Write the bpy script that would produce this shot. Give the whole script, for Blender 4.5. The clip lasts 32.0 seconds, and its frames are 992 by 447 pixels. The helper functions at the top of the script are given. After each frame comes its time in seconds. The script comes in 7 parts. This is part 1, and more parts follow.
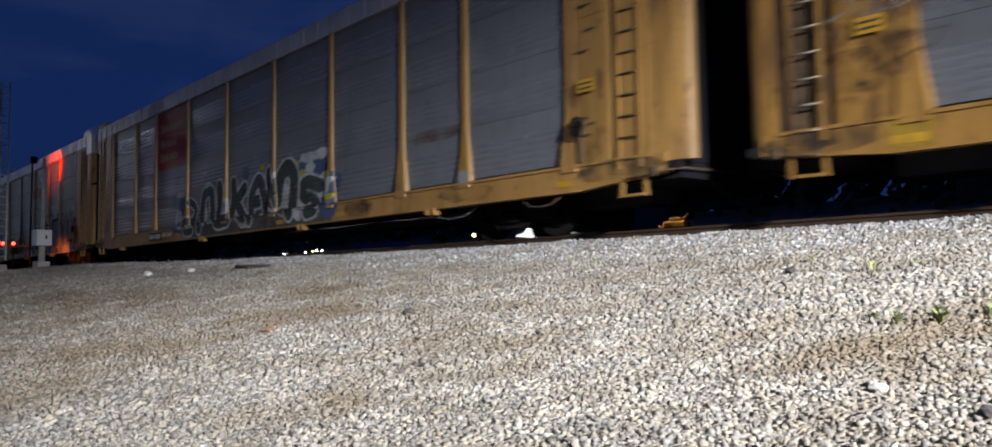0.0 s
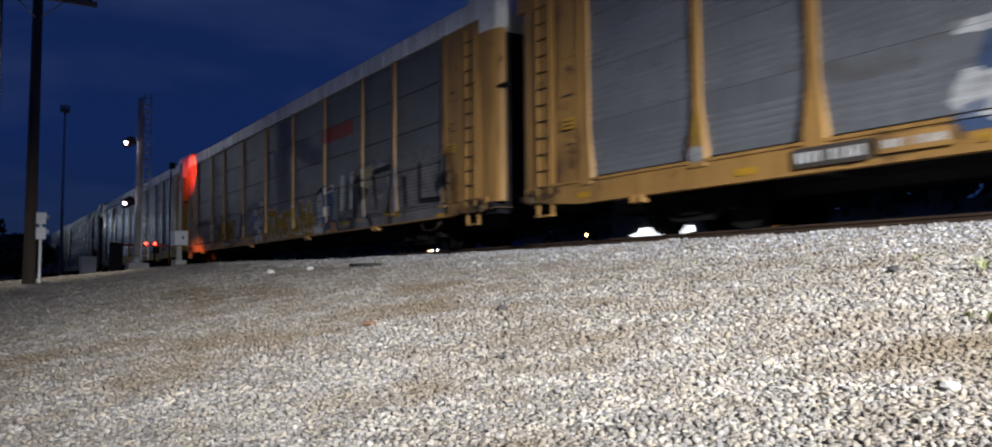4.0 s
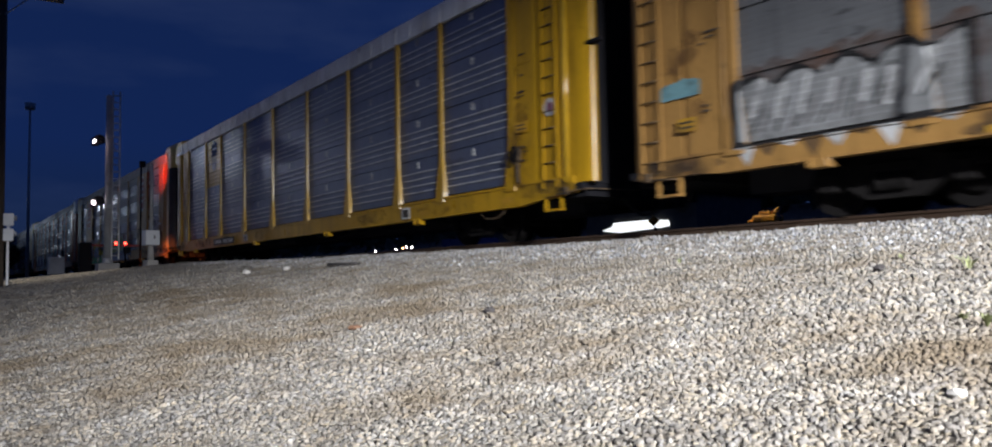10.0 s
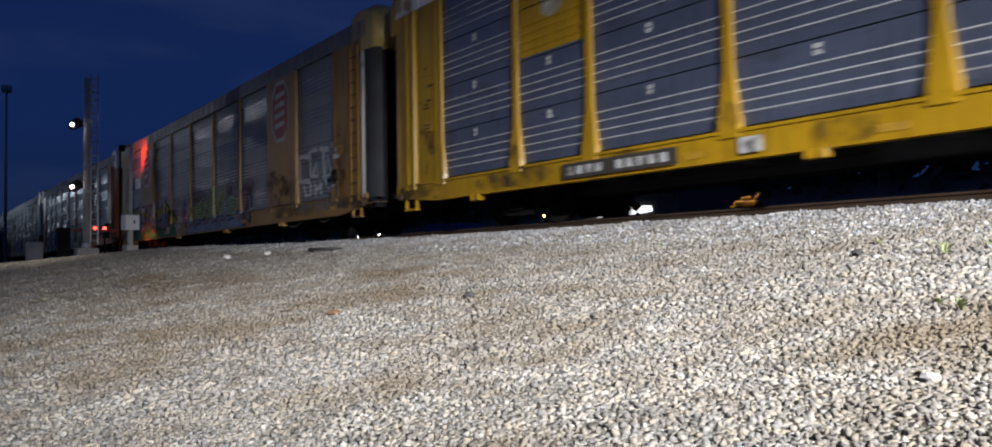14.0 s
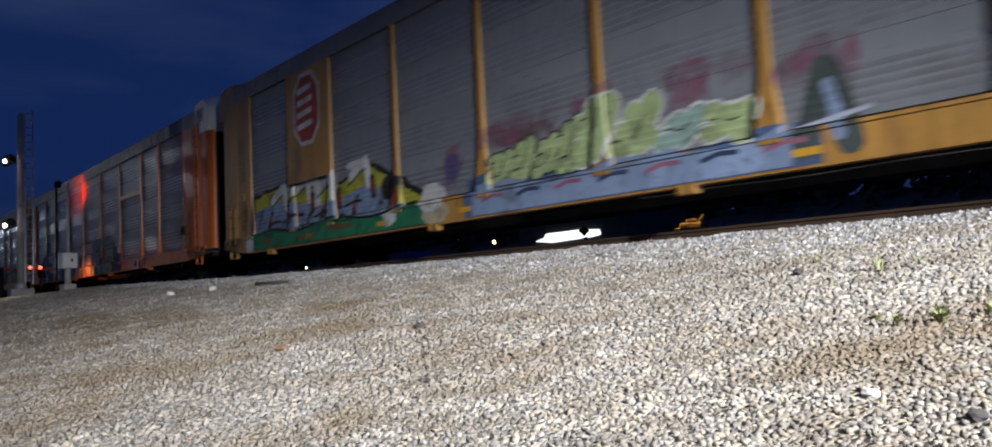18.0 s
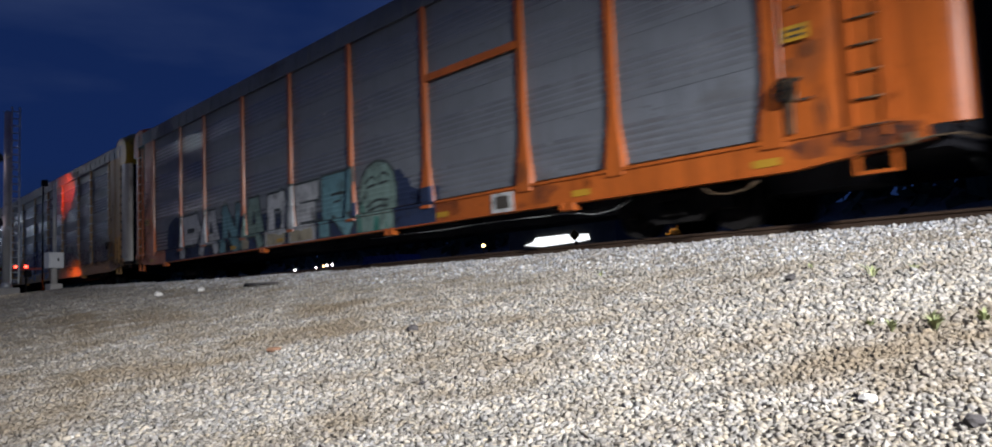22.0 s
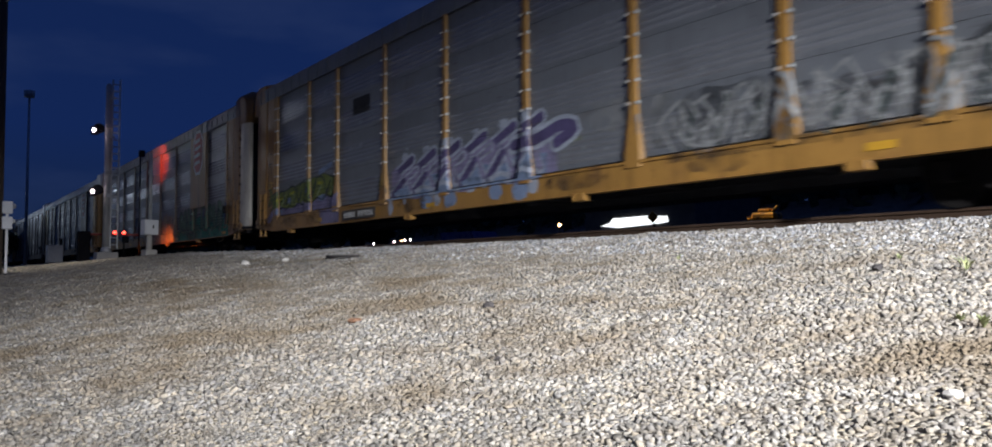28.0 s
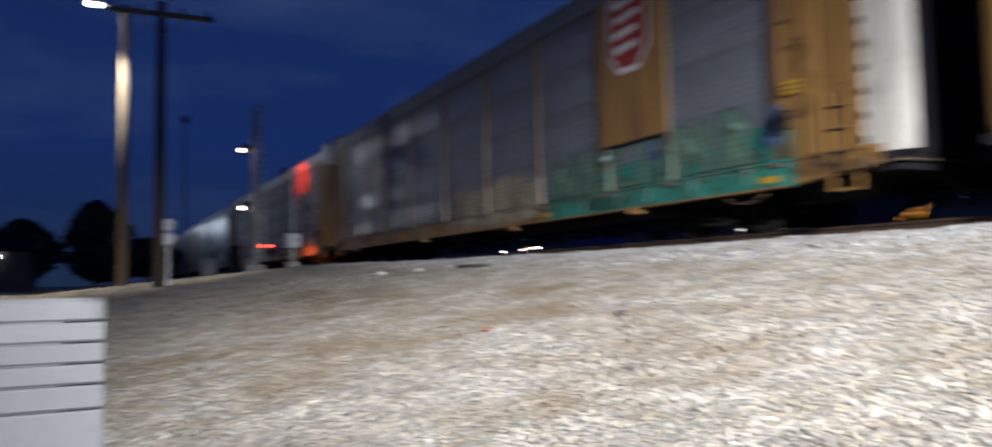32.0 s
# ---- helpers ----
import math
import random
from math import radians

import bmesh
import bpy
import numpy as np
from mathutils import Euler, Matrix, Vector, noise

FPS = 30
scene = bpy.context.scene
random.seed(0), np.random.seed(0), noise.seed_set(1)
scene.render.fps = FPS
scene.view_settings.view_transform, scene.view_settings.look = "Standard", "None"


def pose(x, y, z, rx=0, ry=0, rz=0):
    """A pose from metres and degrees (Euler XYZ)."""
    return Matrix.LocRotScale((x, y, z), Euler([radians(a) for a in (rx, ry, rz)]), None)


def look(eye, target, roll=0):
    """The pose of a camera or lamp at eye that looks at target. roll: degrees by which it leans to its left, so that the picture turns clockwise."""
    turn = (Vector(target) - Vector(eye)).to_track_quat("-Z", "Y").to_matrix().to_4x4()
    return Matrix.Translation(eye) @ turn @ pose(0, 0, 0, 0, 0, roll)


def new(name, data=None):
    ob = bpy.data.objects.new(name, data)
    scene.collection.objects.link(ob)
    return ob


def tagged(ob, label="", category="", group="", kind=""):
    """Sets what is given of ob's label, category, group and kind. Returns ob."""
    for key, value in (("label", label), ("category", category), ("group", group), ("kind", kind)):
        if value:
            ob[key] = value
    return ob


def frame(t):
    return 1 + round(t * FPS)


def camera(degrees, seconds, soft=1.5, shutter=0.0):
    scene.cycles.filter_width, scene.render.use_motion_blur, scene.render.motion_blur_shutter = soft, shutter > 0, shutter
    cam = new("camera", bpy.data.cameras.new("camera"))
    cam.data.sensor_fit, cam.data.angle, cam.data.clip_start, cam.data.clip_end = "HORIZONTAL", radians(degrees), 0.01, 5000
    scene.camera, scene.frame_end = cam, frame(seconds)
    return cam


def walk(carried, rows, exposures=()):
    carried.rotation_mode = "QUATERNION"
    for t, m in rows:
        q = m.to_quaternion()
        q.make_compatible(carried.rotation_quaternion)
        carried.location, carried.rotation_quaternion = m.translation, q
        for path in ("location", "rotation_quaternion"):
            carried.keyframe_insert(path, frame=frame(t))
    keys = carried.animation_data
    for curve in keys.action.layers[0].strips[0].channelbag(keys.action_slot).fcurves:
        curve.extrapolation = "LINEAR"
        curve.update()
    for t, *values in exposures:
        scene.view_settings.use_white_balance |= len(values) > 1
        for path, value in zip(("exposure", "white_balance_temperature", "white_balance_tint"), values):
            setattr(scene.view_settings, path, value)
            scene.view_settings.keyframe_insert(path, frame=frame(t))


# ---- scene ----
def aim(x, y, z, yaw, pitch, lean):
    """Camera pose at x, y, z: yaw to the left of the track's normal, pitch up, lean to the left, in degrees."""
    a, b = radians(yaw), radians(pitch)
    way = Vector((-math.sin(a) * math.cos(b), math.cos(a) * math.cos(b), math.sin(b)))
    eye = Vector((x, y, z))
    return look(eye, eye + way, lean)


cam = camera(63.43, 32.0, soft=1.75, shutter=0.8)
walk(cam, [
    (0, aim(-0.118, -0.022, 0.774, 48.17, 3.97, -0.81)), (0.5, aim(-0.093, -0.018, 0.776, 48.35, 4.08, -0.01)),
    (1, aim(-0.043, -0.019, 0.783, 50.70, 4.58, 1.00)), (1.5, aim(0.018, 0.013, 0.777, 52.23, 2.81, 0.12)),
    (2, aim(0.051, 0.044, 0.770, 54.50, 3.52, 0.16)), (2.5, aim(0.055, 0.057, 0.764, 55.11, 5.36, -0.76)),
    (3, aim(0.067, 0.060, 0.760, 54.39, 3.74, -0.77)), (3.5, aim(0.079, 0.056, 0.732, 55.21, 3.71, -0.43)),
    (4, aim(0.084, 0.033, 0.751, 56.31, 4.07, -0.47)), (4.5, aim(0.096, 0.027, 0.753, 57.49, 4.66, -0.62)),
    (6.5, aim(0.081, -0.006, 0.798, 57.54, 2.64, -0.84)), (7, aim(0.065, -0.015, 0.830, 57.85, 3.82, -2.38)),
    (7.5, aim(0.022, -0.012, 0.811, 58.10, 4.34, -0.57)), (8, aim(-0.005, -0.006, 0.784, 58.57, 2.91, -0.02)),
    (8.5, aim(-0.013, -0.015, 0.796, 55.96, 3.31, 0.45)), (9, aim(-0.020, -0.017, 0.789, 54.76, 3.07, -0.09)),
    (9.5, aim(-0.029, -0.031, 0.809, 53.59, 2.05, -1.70)), (10, aim(-0.013, -0.018, 0.803, 54.44, 3.73, -1.07)),
    (10.5, aim(-0.001, -0.007, 0.804, 54.24, 4.16, -0.03)), (11, aim(-0.008, 0.004, 0.812, 53.86, 4.30, -0.52)),
    (11.5, aim(-0.018, 0.021, 0.794, 52.43, 3.95, -1.07)), (12, aim(-0.023, 0.025, 0.801, 52.36, 2.91, -1.38)),
    (12.5, aim(-0.017, 0.021, 0.798, 52.51, 3.74, -1.37)), (13, aim(-0.015, 0.030, 0.795, 52.55, 3.28, -0.75)),
    (13.5, aim(-0.025, 0.030, 0.801, 53.32, 2.64, -0.86)), (14, aim(-0.023, 0.028, 0.798, 53.31, 2.66, -1.06)),
    (14.5, aim(-0.006, 0.019, 0.801, 53.74, 3.48, -1.64)), (16.5, aim(0.007, 0.027, 0.796, 51.84, 4.46, -1.58)),
    (17, aim(0.009, 0.031, 0.806, 50.46, 4.66, -2.98)), (17.5, aim(-0.002, 0.034, 0.802, 49.40, 4.63, -2.90)),
    (18, aim(-0.010, 0.026, 0.812, 49.64, 4.45, -2.80)), (18.5, aim(-0.031, 0.028, 0.810, 50.41, 3.72, -2.36)),
    (19, aim(-0.052, 0.036, 0.798, 49.05, 2.39, -2.62)), (19.5, aim(-0.053, 0.031, 0.810, 48.64, 2.64, -2.26)),
    (20, aim(-0.054, 0.018, 0.831, 49.00, 4.06, -2.44)), (20.5, aim(-0.048, 0.015, 0.819, 49.14, 4.46, -2.03)),
    (21, aim(-0.051, 0.004, 0.811, 48.80, 3.88, -2.92)), (21.5, aim(-0.039, 0.001, 0.807, 48.93, 4.20, -3.02)),
    (22, aim(-0.035, -0.003, 0.809, 48.84, 4.68, -2.29)), (22.5, aim(-0.020, -0.001, 0.823, 50.35, 5.02, -1.43)),
    (23, aim(0.041, 0.015, 0.822, 51.53, 4.99, -1.30)), (23.5, aim(0.077, 0.014, 0.809, 54.51, 4.68, -0.65)),
    (24, aim(0.073, -0.009, 0.801, 55.66, 4.69, 0.30)), (24.5, aim(0.031, -0.040, 0.820, 54.75, 4.94, 0.52)),
    (25, aim(0.015, -0.041, 0.818, 56.06, 4.95, -0.38)), (25.5, aim(-0.013, -0.031, 0.811, 54.65, 3.96, 0.58)),
    (26, aim(-0.022, -0.030, 0.803, 54.83, 3.48, 0.46)), (26.5, aim(-0.028, -0.033, 0.804, 54.23, 3.05, 0.04)),
    (28.5, aim(0.006, -0.049, 0.813, 54.44, 3.33, -0.45)), (29, aim(0.013, -0.064, 0.805, 54.75, 3.11, -0.51)),
    (29.5, aim(0.016, -0.057, 0.815, 55.57, 2.36, -0.51)), (30, aim(0.013, -0.053, 0.808, 55.32, 2.29, -0.45)),
    (30.5, aim(0.011, -0.053, 0.815, 55.73, 2.47, 0.01)), (31, aim(0.011, -0.053, 0.807, 56.38, 2.30, 0.79)),
    (31.5, aim(0.002, -0.043, 0.827, 55.02, 2.92, -2.07)), (32, aim(-0.021, -0.044, 0.820, 63.47, 3.93, -1.04)),
], [(0, 0.08), (2, 0.1), (4, 0.08), (6, 0.3), (8, 0.32), (9.2, 0.2), (10, 0.05), (11, 0.12), (12, 0.0), (16, 0.05), (20, 0.08), (22, 0.1), (23, 0.25), (24, 0.5), (25, 0.45), (26, 0.12), (28, 0.12), (31, 0.06), (32, 0.45)])

# ---- plan, in metres: x along the track (the train runs towards +x), y across it, z up ----
NEAR = 9.28            # near side of the cars
HALF = 1.6             # half the width of a car
TRACK = NEAR + HALF    # centre line of the track
RAIL = 1.514           # top of the rails
PITCH = 28.6           # a car over its couplers
CARS = range(-1, 13)


def travel(t):
    """Where the gap behind car 0 is at t seconds."""
    u = (t - 16) / 16
    return 79.9526 + 86.0280 * u + -0.1319 * u ** 2 + -0.2770 * u ** 3 + 0.1771 * u ** 4


# ---- world and lights ----
world = bpy.data.worlds.new("dusk")
scene.world = world
world.use_nodes = True
wt = world.node_tree
for n in list(wt.nodes):
    wt.nodes.remove(n)


def wnode(kind, **kw):
    n = wt.nodes.new(kind)
    for k, v in kw.items():
        n.inputs[k].default_value = v
    return n


w_out = wnode("ShaderNodeOutputWorld")
w_bg = wnode("ShaderNodeBackground", Strength=1.0)
w_co = wnode("ShaderNodeTexCoord")
w_sep = wnode("ShaderNodeSeparateXYZ")
w_ramp = wnode("ShaderNodeValToRGB")
w_map = wnode("ShaderNodeMapping")
w_map.inputs["Scale"].default_value = (1.2, 1.2, 4.5)
w_noise = wnode("ShaderNodeTexNoise", Scale=2.6, Detail=5.0, Roughness=0.5)
w_cl = wnode("ShaderNodeValToRGB")
w_mix = wnode("ShaderNodeMix")
w_mix.data_type = "RGBA"
w_ramp.color_ramp.elements[0].position, w_ramp.color_ramp.elements[0].color = 0.0, (0.0075, 0.016, 0.040, 1)
w_ramp.color_ramp.elements[1].position, w_ramp.color_ramp.elements[1].color = 1.0, (0.0042, 0.0108, 0.048, 1)
e = w_ramp.color_ramp.elements.new(0.16)
e.color = (0.0056, 0.0172, 0.079, 1)
w_cl.color_ramp.elements[0].position, w_cl.color_ramp.elements[0].color = 0.47, (0, 0, 0, 1)
w_cl.color_ramp.elements[1].position, w_cl.color_ramp.elements[1].color = 0.80, (1, 1, 1, 1)
w_mix.inputs["B"].default_value = (0.019, 0.034, 0.100, 1)
wt.links.new(w_co.outputs["Generated"], w_sep.inputs[0])
wt.links.new(w_sep.outputs["Z"], w_ramp.inputs[0])
wt.links.new(w_co.outputs["Generated"], w_map.inputs[0])
wt.links.new(w_map.outputs[0], w_noise.inputs["Vector"])
wt.links.new(w_noise.outputs[0], w_cl.inputs[0])
wt.links.new(w_cl.outputs[0], w_mix.inputs["Factor"])
wt.links.new(w_ramp.outputs[0], w_mix.inputs["A"])
wt.links.new(w_mix.outputs["Result"], w_bg.inputs[0])
wt.links.new(w_bg.outputs[0], w_out.inputs[0])


def lamp(name, kind, eye, target, watts, colour, size, spot=60, blend=0.5):
    d = bpy.data.lights.new(name, kind)
    d.energy, d.color = watts, colour
    if kind == "AREA":
        d.size = size
    else:
        d.shadow_soft_size = size
    if kind == "SPOT":
        d.spot_size, d.spot_blend = radians(spot), blend
    ob = new(name, d)
    ob.matrix_world = look(eye, target)
    return ob


# the yard light behind the camera, the street light on the tall pole, the lights at the crossing
lamp("yard_light", "SPOT", (9.12, 0.83, 7.1), (-4.65, 4.92, 0.7), 34000, (0.955, 0.970, 1.0), 0.25, 51, 1.0)
lamp("street_light", "SPOT", (-30.8, -0.3, 10.2), (-30.0, -1.2, 0), 3800, (1.0, 0.92, 0.78), 0.2, 86, 0.5)
lamp("crossing_light", "SPOT", (-60.5, -0.3, 10.4), (-44.0, 9.3, 3.5), 520, (0.88, 0.93, 1.0), 0.18, 140, 0.7)
# unseen lamp far past the crossing, added to brighten and streak the far cars
lamp("distant_light", "SPOT", (-118.0, 0.5, 9.0), (-85.0, 9.3, 3.6), 1000, (0.74, 0.86, 1.0), 0.3, 110, 0.7)
lamp("red_flasher_high", "SPOT", (-39.3, 8.25, 6.2), (-40.2, 9.3, 6.15), 420, (1.0, 0.05, 0.008), 0.06, 76, 0.6)
lamp("red_flasher_low", "SPOT", (-37.6, 7.3, 2.2), (-38.9, 9.3, 1.45), 600, (1.0, 0.20, 0.03), 0.06, 74, 0.8)
# added lamp without a fixture, only brightens the amber switch machine
lamp("far_yard_lamp", "SPOT", (-13.6, 13.2, 5.0), (-10.4, 14.5, 1.7), 1100, (1.0, 0.80, 0.50), 0.15, 20, 0.6)

# ---- materials ----
EARTH = ((-8.4, 4.6, 1.6, 0.55), (-6.2, 3.3, 1.5, 0.5), (-12.5, 3.2, 3.6, 1.2), (-6.6, 1.7, 1.9, 0.9), (-1.55, 3.4, 0.5, 0.55), (-4.2, 3.9, 0.6, 0.25), (-8.2, 0.3, 0.9, 0.8))     # earthy patches in the gravel: centre and half sizes


def soil_patches(t, place, most):
    """How much brown earth lies between the stones: broad uneven patches with frayed edges."""
    n = t.nodes.new("ShaderNodeTexNoise")
    n.inputs["Scale"].default_value, n.inputs["Detail"].default_value, n.inputs["Roughness"].default_value = 1.3, 9, 0.7
    t.links.new(place, n.inputs["Vector"])
    total = None
    for x, y, rx, ry in EARTH:
        d = t.nodes.new("ShaderNodeVectorMath")
        d.operation = "SUBTRACT"
        d.inputs[1].default_value = (x, y, 0)
        t.links.new(place, d.inputs[0])
        e = t.nodes.new("ShaderNodeVectorMath")
        e.operation = "MULTIPLY"
        e.inputs[1].default_value = (1 / rx, 1 / ry, 0)
        t.links.new(d.outputs[0], e.inputs[0])
        f = t.nodes.new("ShaderNodeVectorMath")
        f.operation = "LENGTH"
        t.links.new(e.outputs[0], f.inputs[0])
        r = t.nodes.new("ShaderNodeMapRange")
        r.inputs["From Min"].default_value, r.inputs["From Max"].default_value = 1.5, 0.2
        r.inputs["To Max"].default_value = 0.16
        t.links.new(f.outputs["Value"], r.inputs["Value"])
        if total is None:
            total = r.outputs[0]
        else:
            a = t.nodes.new("ShaderNodeMath")
            a.operation = "MAXIMUM"
            t.links.new(total, a.inputs[0])
            t.links.new(r.outputs[0], a.inputs[1])
            total = a.outputs[0]
    a = t.nodes.new("ShaderNodeMath")
    t.links.new(total, a.inputs[0])
    t.links.new(n.outputs[0], a.inputs[1])
    k = t.nodes.new("ShaderNodeMapRange")
    k.inputs["From Min"].default_value, k.inputs["From Max"].default_value, k.inputs["To Max"].default_value = 0.46, 0.70, most
    t.links.new(a.outputs[0], k.inputs["Value"])
    return k.outputs[0]


def shader(name, base, rough=0.6, metal=0.0, vary=0.18, size=1.5, grain=30.0, bump=0.15, dirt=None, dirt_at=0.58, dirt_size=0.8, glow=0.0, island=False, stretch=(1, 1, 1), spec=0.4, streak=None, streak_at=0.55, worn=None):
    """A node material: base colour varied at two scales, with dirt or rust in patches and a fine relief."""
    m = bpy.data.materials.new(name)
    m.use_nodes = True
    t = m.node_tree
    b = t.nodes["Principled BSDF"]
    b.inputs["Roughness"].default_value, b.inputs["Metallic"].default_value = rough, metal
    if glow:
        b.inputs["Emission Color"].default_value = (*base, 1)
        b.inputs["Emission Strength"].default_value = glow
        b.inputs["Base Color"].default_value = (*base, 1)
        return m
    co, mp = t.nodes.new("ShaderNodeTexCoord"), t.nodes.new("ShaderNodeMapping")
    mp.inputs["Scale"].default_value = stretch
    t.links.new(co.outputs["Object"], mp.inputs[0])
    info, sp = t.nodes.new("ShaderNodeObjectInfo"), t.nodes.new("ShaderNodeVectorMath")
    sp.operation = "MULTIPLY"
    sp.inputs[1].default_value = (37.0, 53.0, 29.0)
    t.links.new(info.outputs["Random"], sp.inputs[0])
    t.links.new(sp.outputs[0], mp.inputs["Location"])
    b.inputs["Specular IOR Level"].default_value = spec

    def tex(scale, detail):
        n = t.nodes.new("ShaderNodeTexNoise")
        n.inputs["Scale"].default_value, n.inputs["Detail"].default_value = scale, detail
        t.links.new(mp.outputs[0], n.inputs["Vector"])
        return n.outputs[0]

    def blend(fac, a, bb):
        n = t.nodes.new("ShaderNodeMix")
        n.data_type = "RGBA"
        for sock, v in (("A", a), ("B", bb)):
            if isinstance(v, tuple):
                n.inputs[sock].default_value = (*v, 1)
            else:
                t.links.new(v, n.inputs[sock])
        t.links.new(fac, n.inputs["Factor"])
        return n.outputs["Result"]

    def steps(fac, lo, hi):
        n = t.nodes.new("ShaderNodeMapRange")
        n.inputs["From Min"].default_value, n.inputs["From Max"].default_value = lo, hi
        t.links.new(fac, n.inputs["Value"])
        return n.outputs[0]

    dark = tuple(c * (1 - vary) for c in base)
    lite = tuple(min(1, c * (1 + vary)) for c in base)
    col = blend(steps(tex(size, 4), 0.3, 0.7), dark, lite)
    fine = tex(grain, 3)
    col = blend(steps(fine, 0.45, 0.95), col, tuple(c * (1 - 1.2 * vary) for c in base))
    if island:
        g = t.nodes.new("ShaderNodeNewGeometry")
        r = t.nodes.new("ShaderNodeValToRGB")
        r.color_ramp.interpolation = "LINEAR"
        r.color_ramp.elements[0].color = (*[c * 0.42 for c in base], 1)
        r.color_ramp.elements[1].color = (*[min(1, c * 1.26) for c in base], 1)
        for p, k in ((0.14, (0.48, 0.47, 0.46)), (0.4, (0.78, 0.79, 0.83)), (0.58, (0.98, 0.95, 0.90)), (0.82, (1.05, 0.95, 0.80)), (0.93, (1.14, 1.12, 1.09))):
            q = r.color_ramp.elements.new(p)
            q.color = (*[c * f for c, f in zip(base, k)], 1)
        t.links.new(g.outputs["Random Per Island"], r.inputs[0])
        n = t.nodes.new("ShaderNodeMix")
        n.data_type, n.blend_type = "RGBA", "MULTIPLY"
        n.inputs["Factor"].default_value = 0.5
        t.links.new(r.outputs[0], n.inputs["A"])
        w = t.nodes.new("ShaderNodeMapRange")
        w.inputs["To Min"].default_value, w.inputs["To Max"].default_value = 0.62, 1.3
        t.links.new(fine, w.inputs["Value"])
        t.links.new(w.outputs[0], n.inputs["B"])
        soil = soil_patches(t, co.outputs["Object"], 0.88)
        blotch = t.nodes.new("ShaderNodeMix")
        blotch.data_type, blotch.blend_type = "RGBA", "MULTIPLY"
        blotch.inputs["Factor"].default_value = 1.0
        w = t.nodes.new("ShaderNodeMapRange")
        w.inputs["From Min"].default_value, w.inputs["From Max"].default_value = 0.3, 0.7
        w.inputs["To Min"].default_value, w.inputs["To Max"].default_value = 0.66, 1.22
        t.links.new(tex(4.5, 6), w.inputs["Value"])
        t.links.new(n.outputs["Result"], blotch.inputs["A"])
        t.links.new(w.outputs[0], blotch.inputs["B"])
        col = blend(soil, blotch.outputs["Result"], (base[0] * 0.44, base[1] * 0.345, base[2] * 0.235))
    if dirt:
        k = steps(tex(dirt_size, 7), dirt_at, dirt_at + 0.16)
        col = blend(k, col, dirt)
    if streak:
        sm = t.nodes.new("ShaderNodeMapping")
        sm.inputs["Scale"].default_value = (5.0, 5.0, 0.45)
        t.links.new(co.outputs["Object"], sm.inputs[0])
        t.links.new(sp.outputs[0], sm.inputs["Location"])
        sn = t.nodes.new("ShaderNodeTexNoise")
        sn.inputs["Scale"].default_value, sn.inputs["Detail"].default_value = 1.6, 7
        t.links.new(sm.outputs[0], sn.inputs["Vector"])
        half = t.nodes.new("ShaderNodeMath")
        half.operation = "MULTIPLY"
        half.inputs[1].default_value = 0.6
        t.links.new(steps(sn.outputs[0], streak_at, streak_at + 0.2), half.inputs[0])
        col = blend(half.outputs[0], col, streak)
        col = blend(steps(tex(7.0, 8), 0.64, 0.74), col, tuple(0.7 * c for c in streak))
    if worn:
        wn = t.nodes.new("ShaderNodeMapRange")
        wn.inputs["From Min"].default_value, wn.inputs["From Max"].default_value = worn[0], worn[1]
        wn.inputs["To Min"].default_value, wn.inputs["To Max"].default_value = worn[2], worn[3]
        t.links.new(tex(3.2, 8), wn.inputs["Value"])
        t.links.new(wn.outputs[0], b.inputs["Alpha"])
    t.links.new(col, b.inputs["Base Color"])
    rr = t.nodes.new("ShaderNodeMapRange")
    rr.inputs["To Min"].default_value, rr.inputs["To Max"].default_value = max(0.05, rough - 0.15), min(1, rough + 0.15)
    t.links.new(tex(size * 3, 4), rr.inputs["Value"])
    t.links.new(rr.outputs[0], b.inputs["Roughness"])
    if bump:
        bp = t.nodes.new("ShaderNodeBump")
        bp.inputs["Strength"].default_value, bp.inputs["Distance"].default_value = bump, 0.01
        t.links.new(fine, bp.inputs["Height"])
        t.links.new(bp.outputs[0], b.inputs["Normal"])
    return m


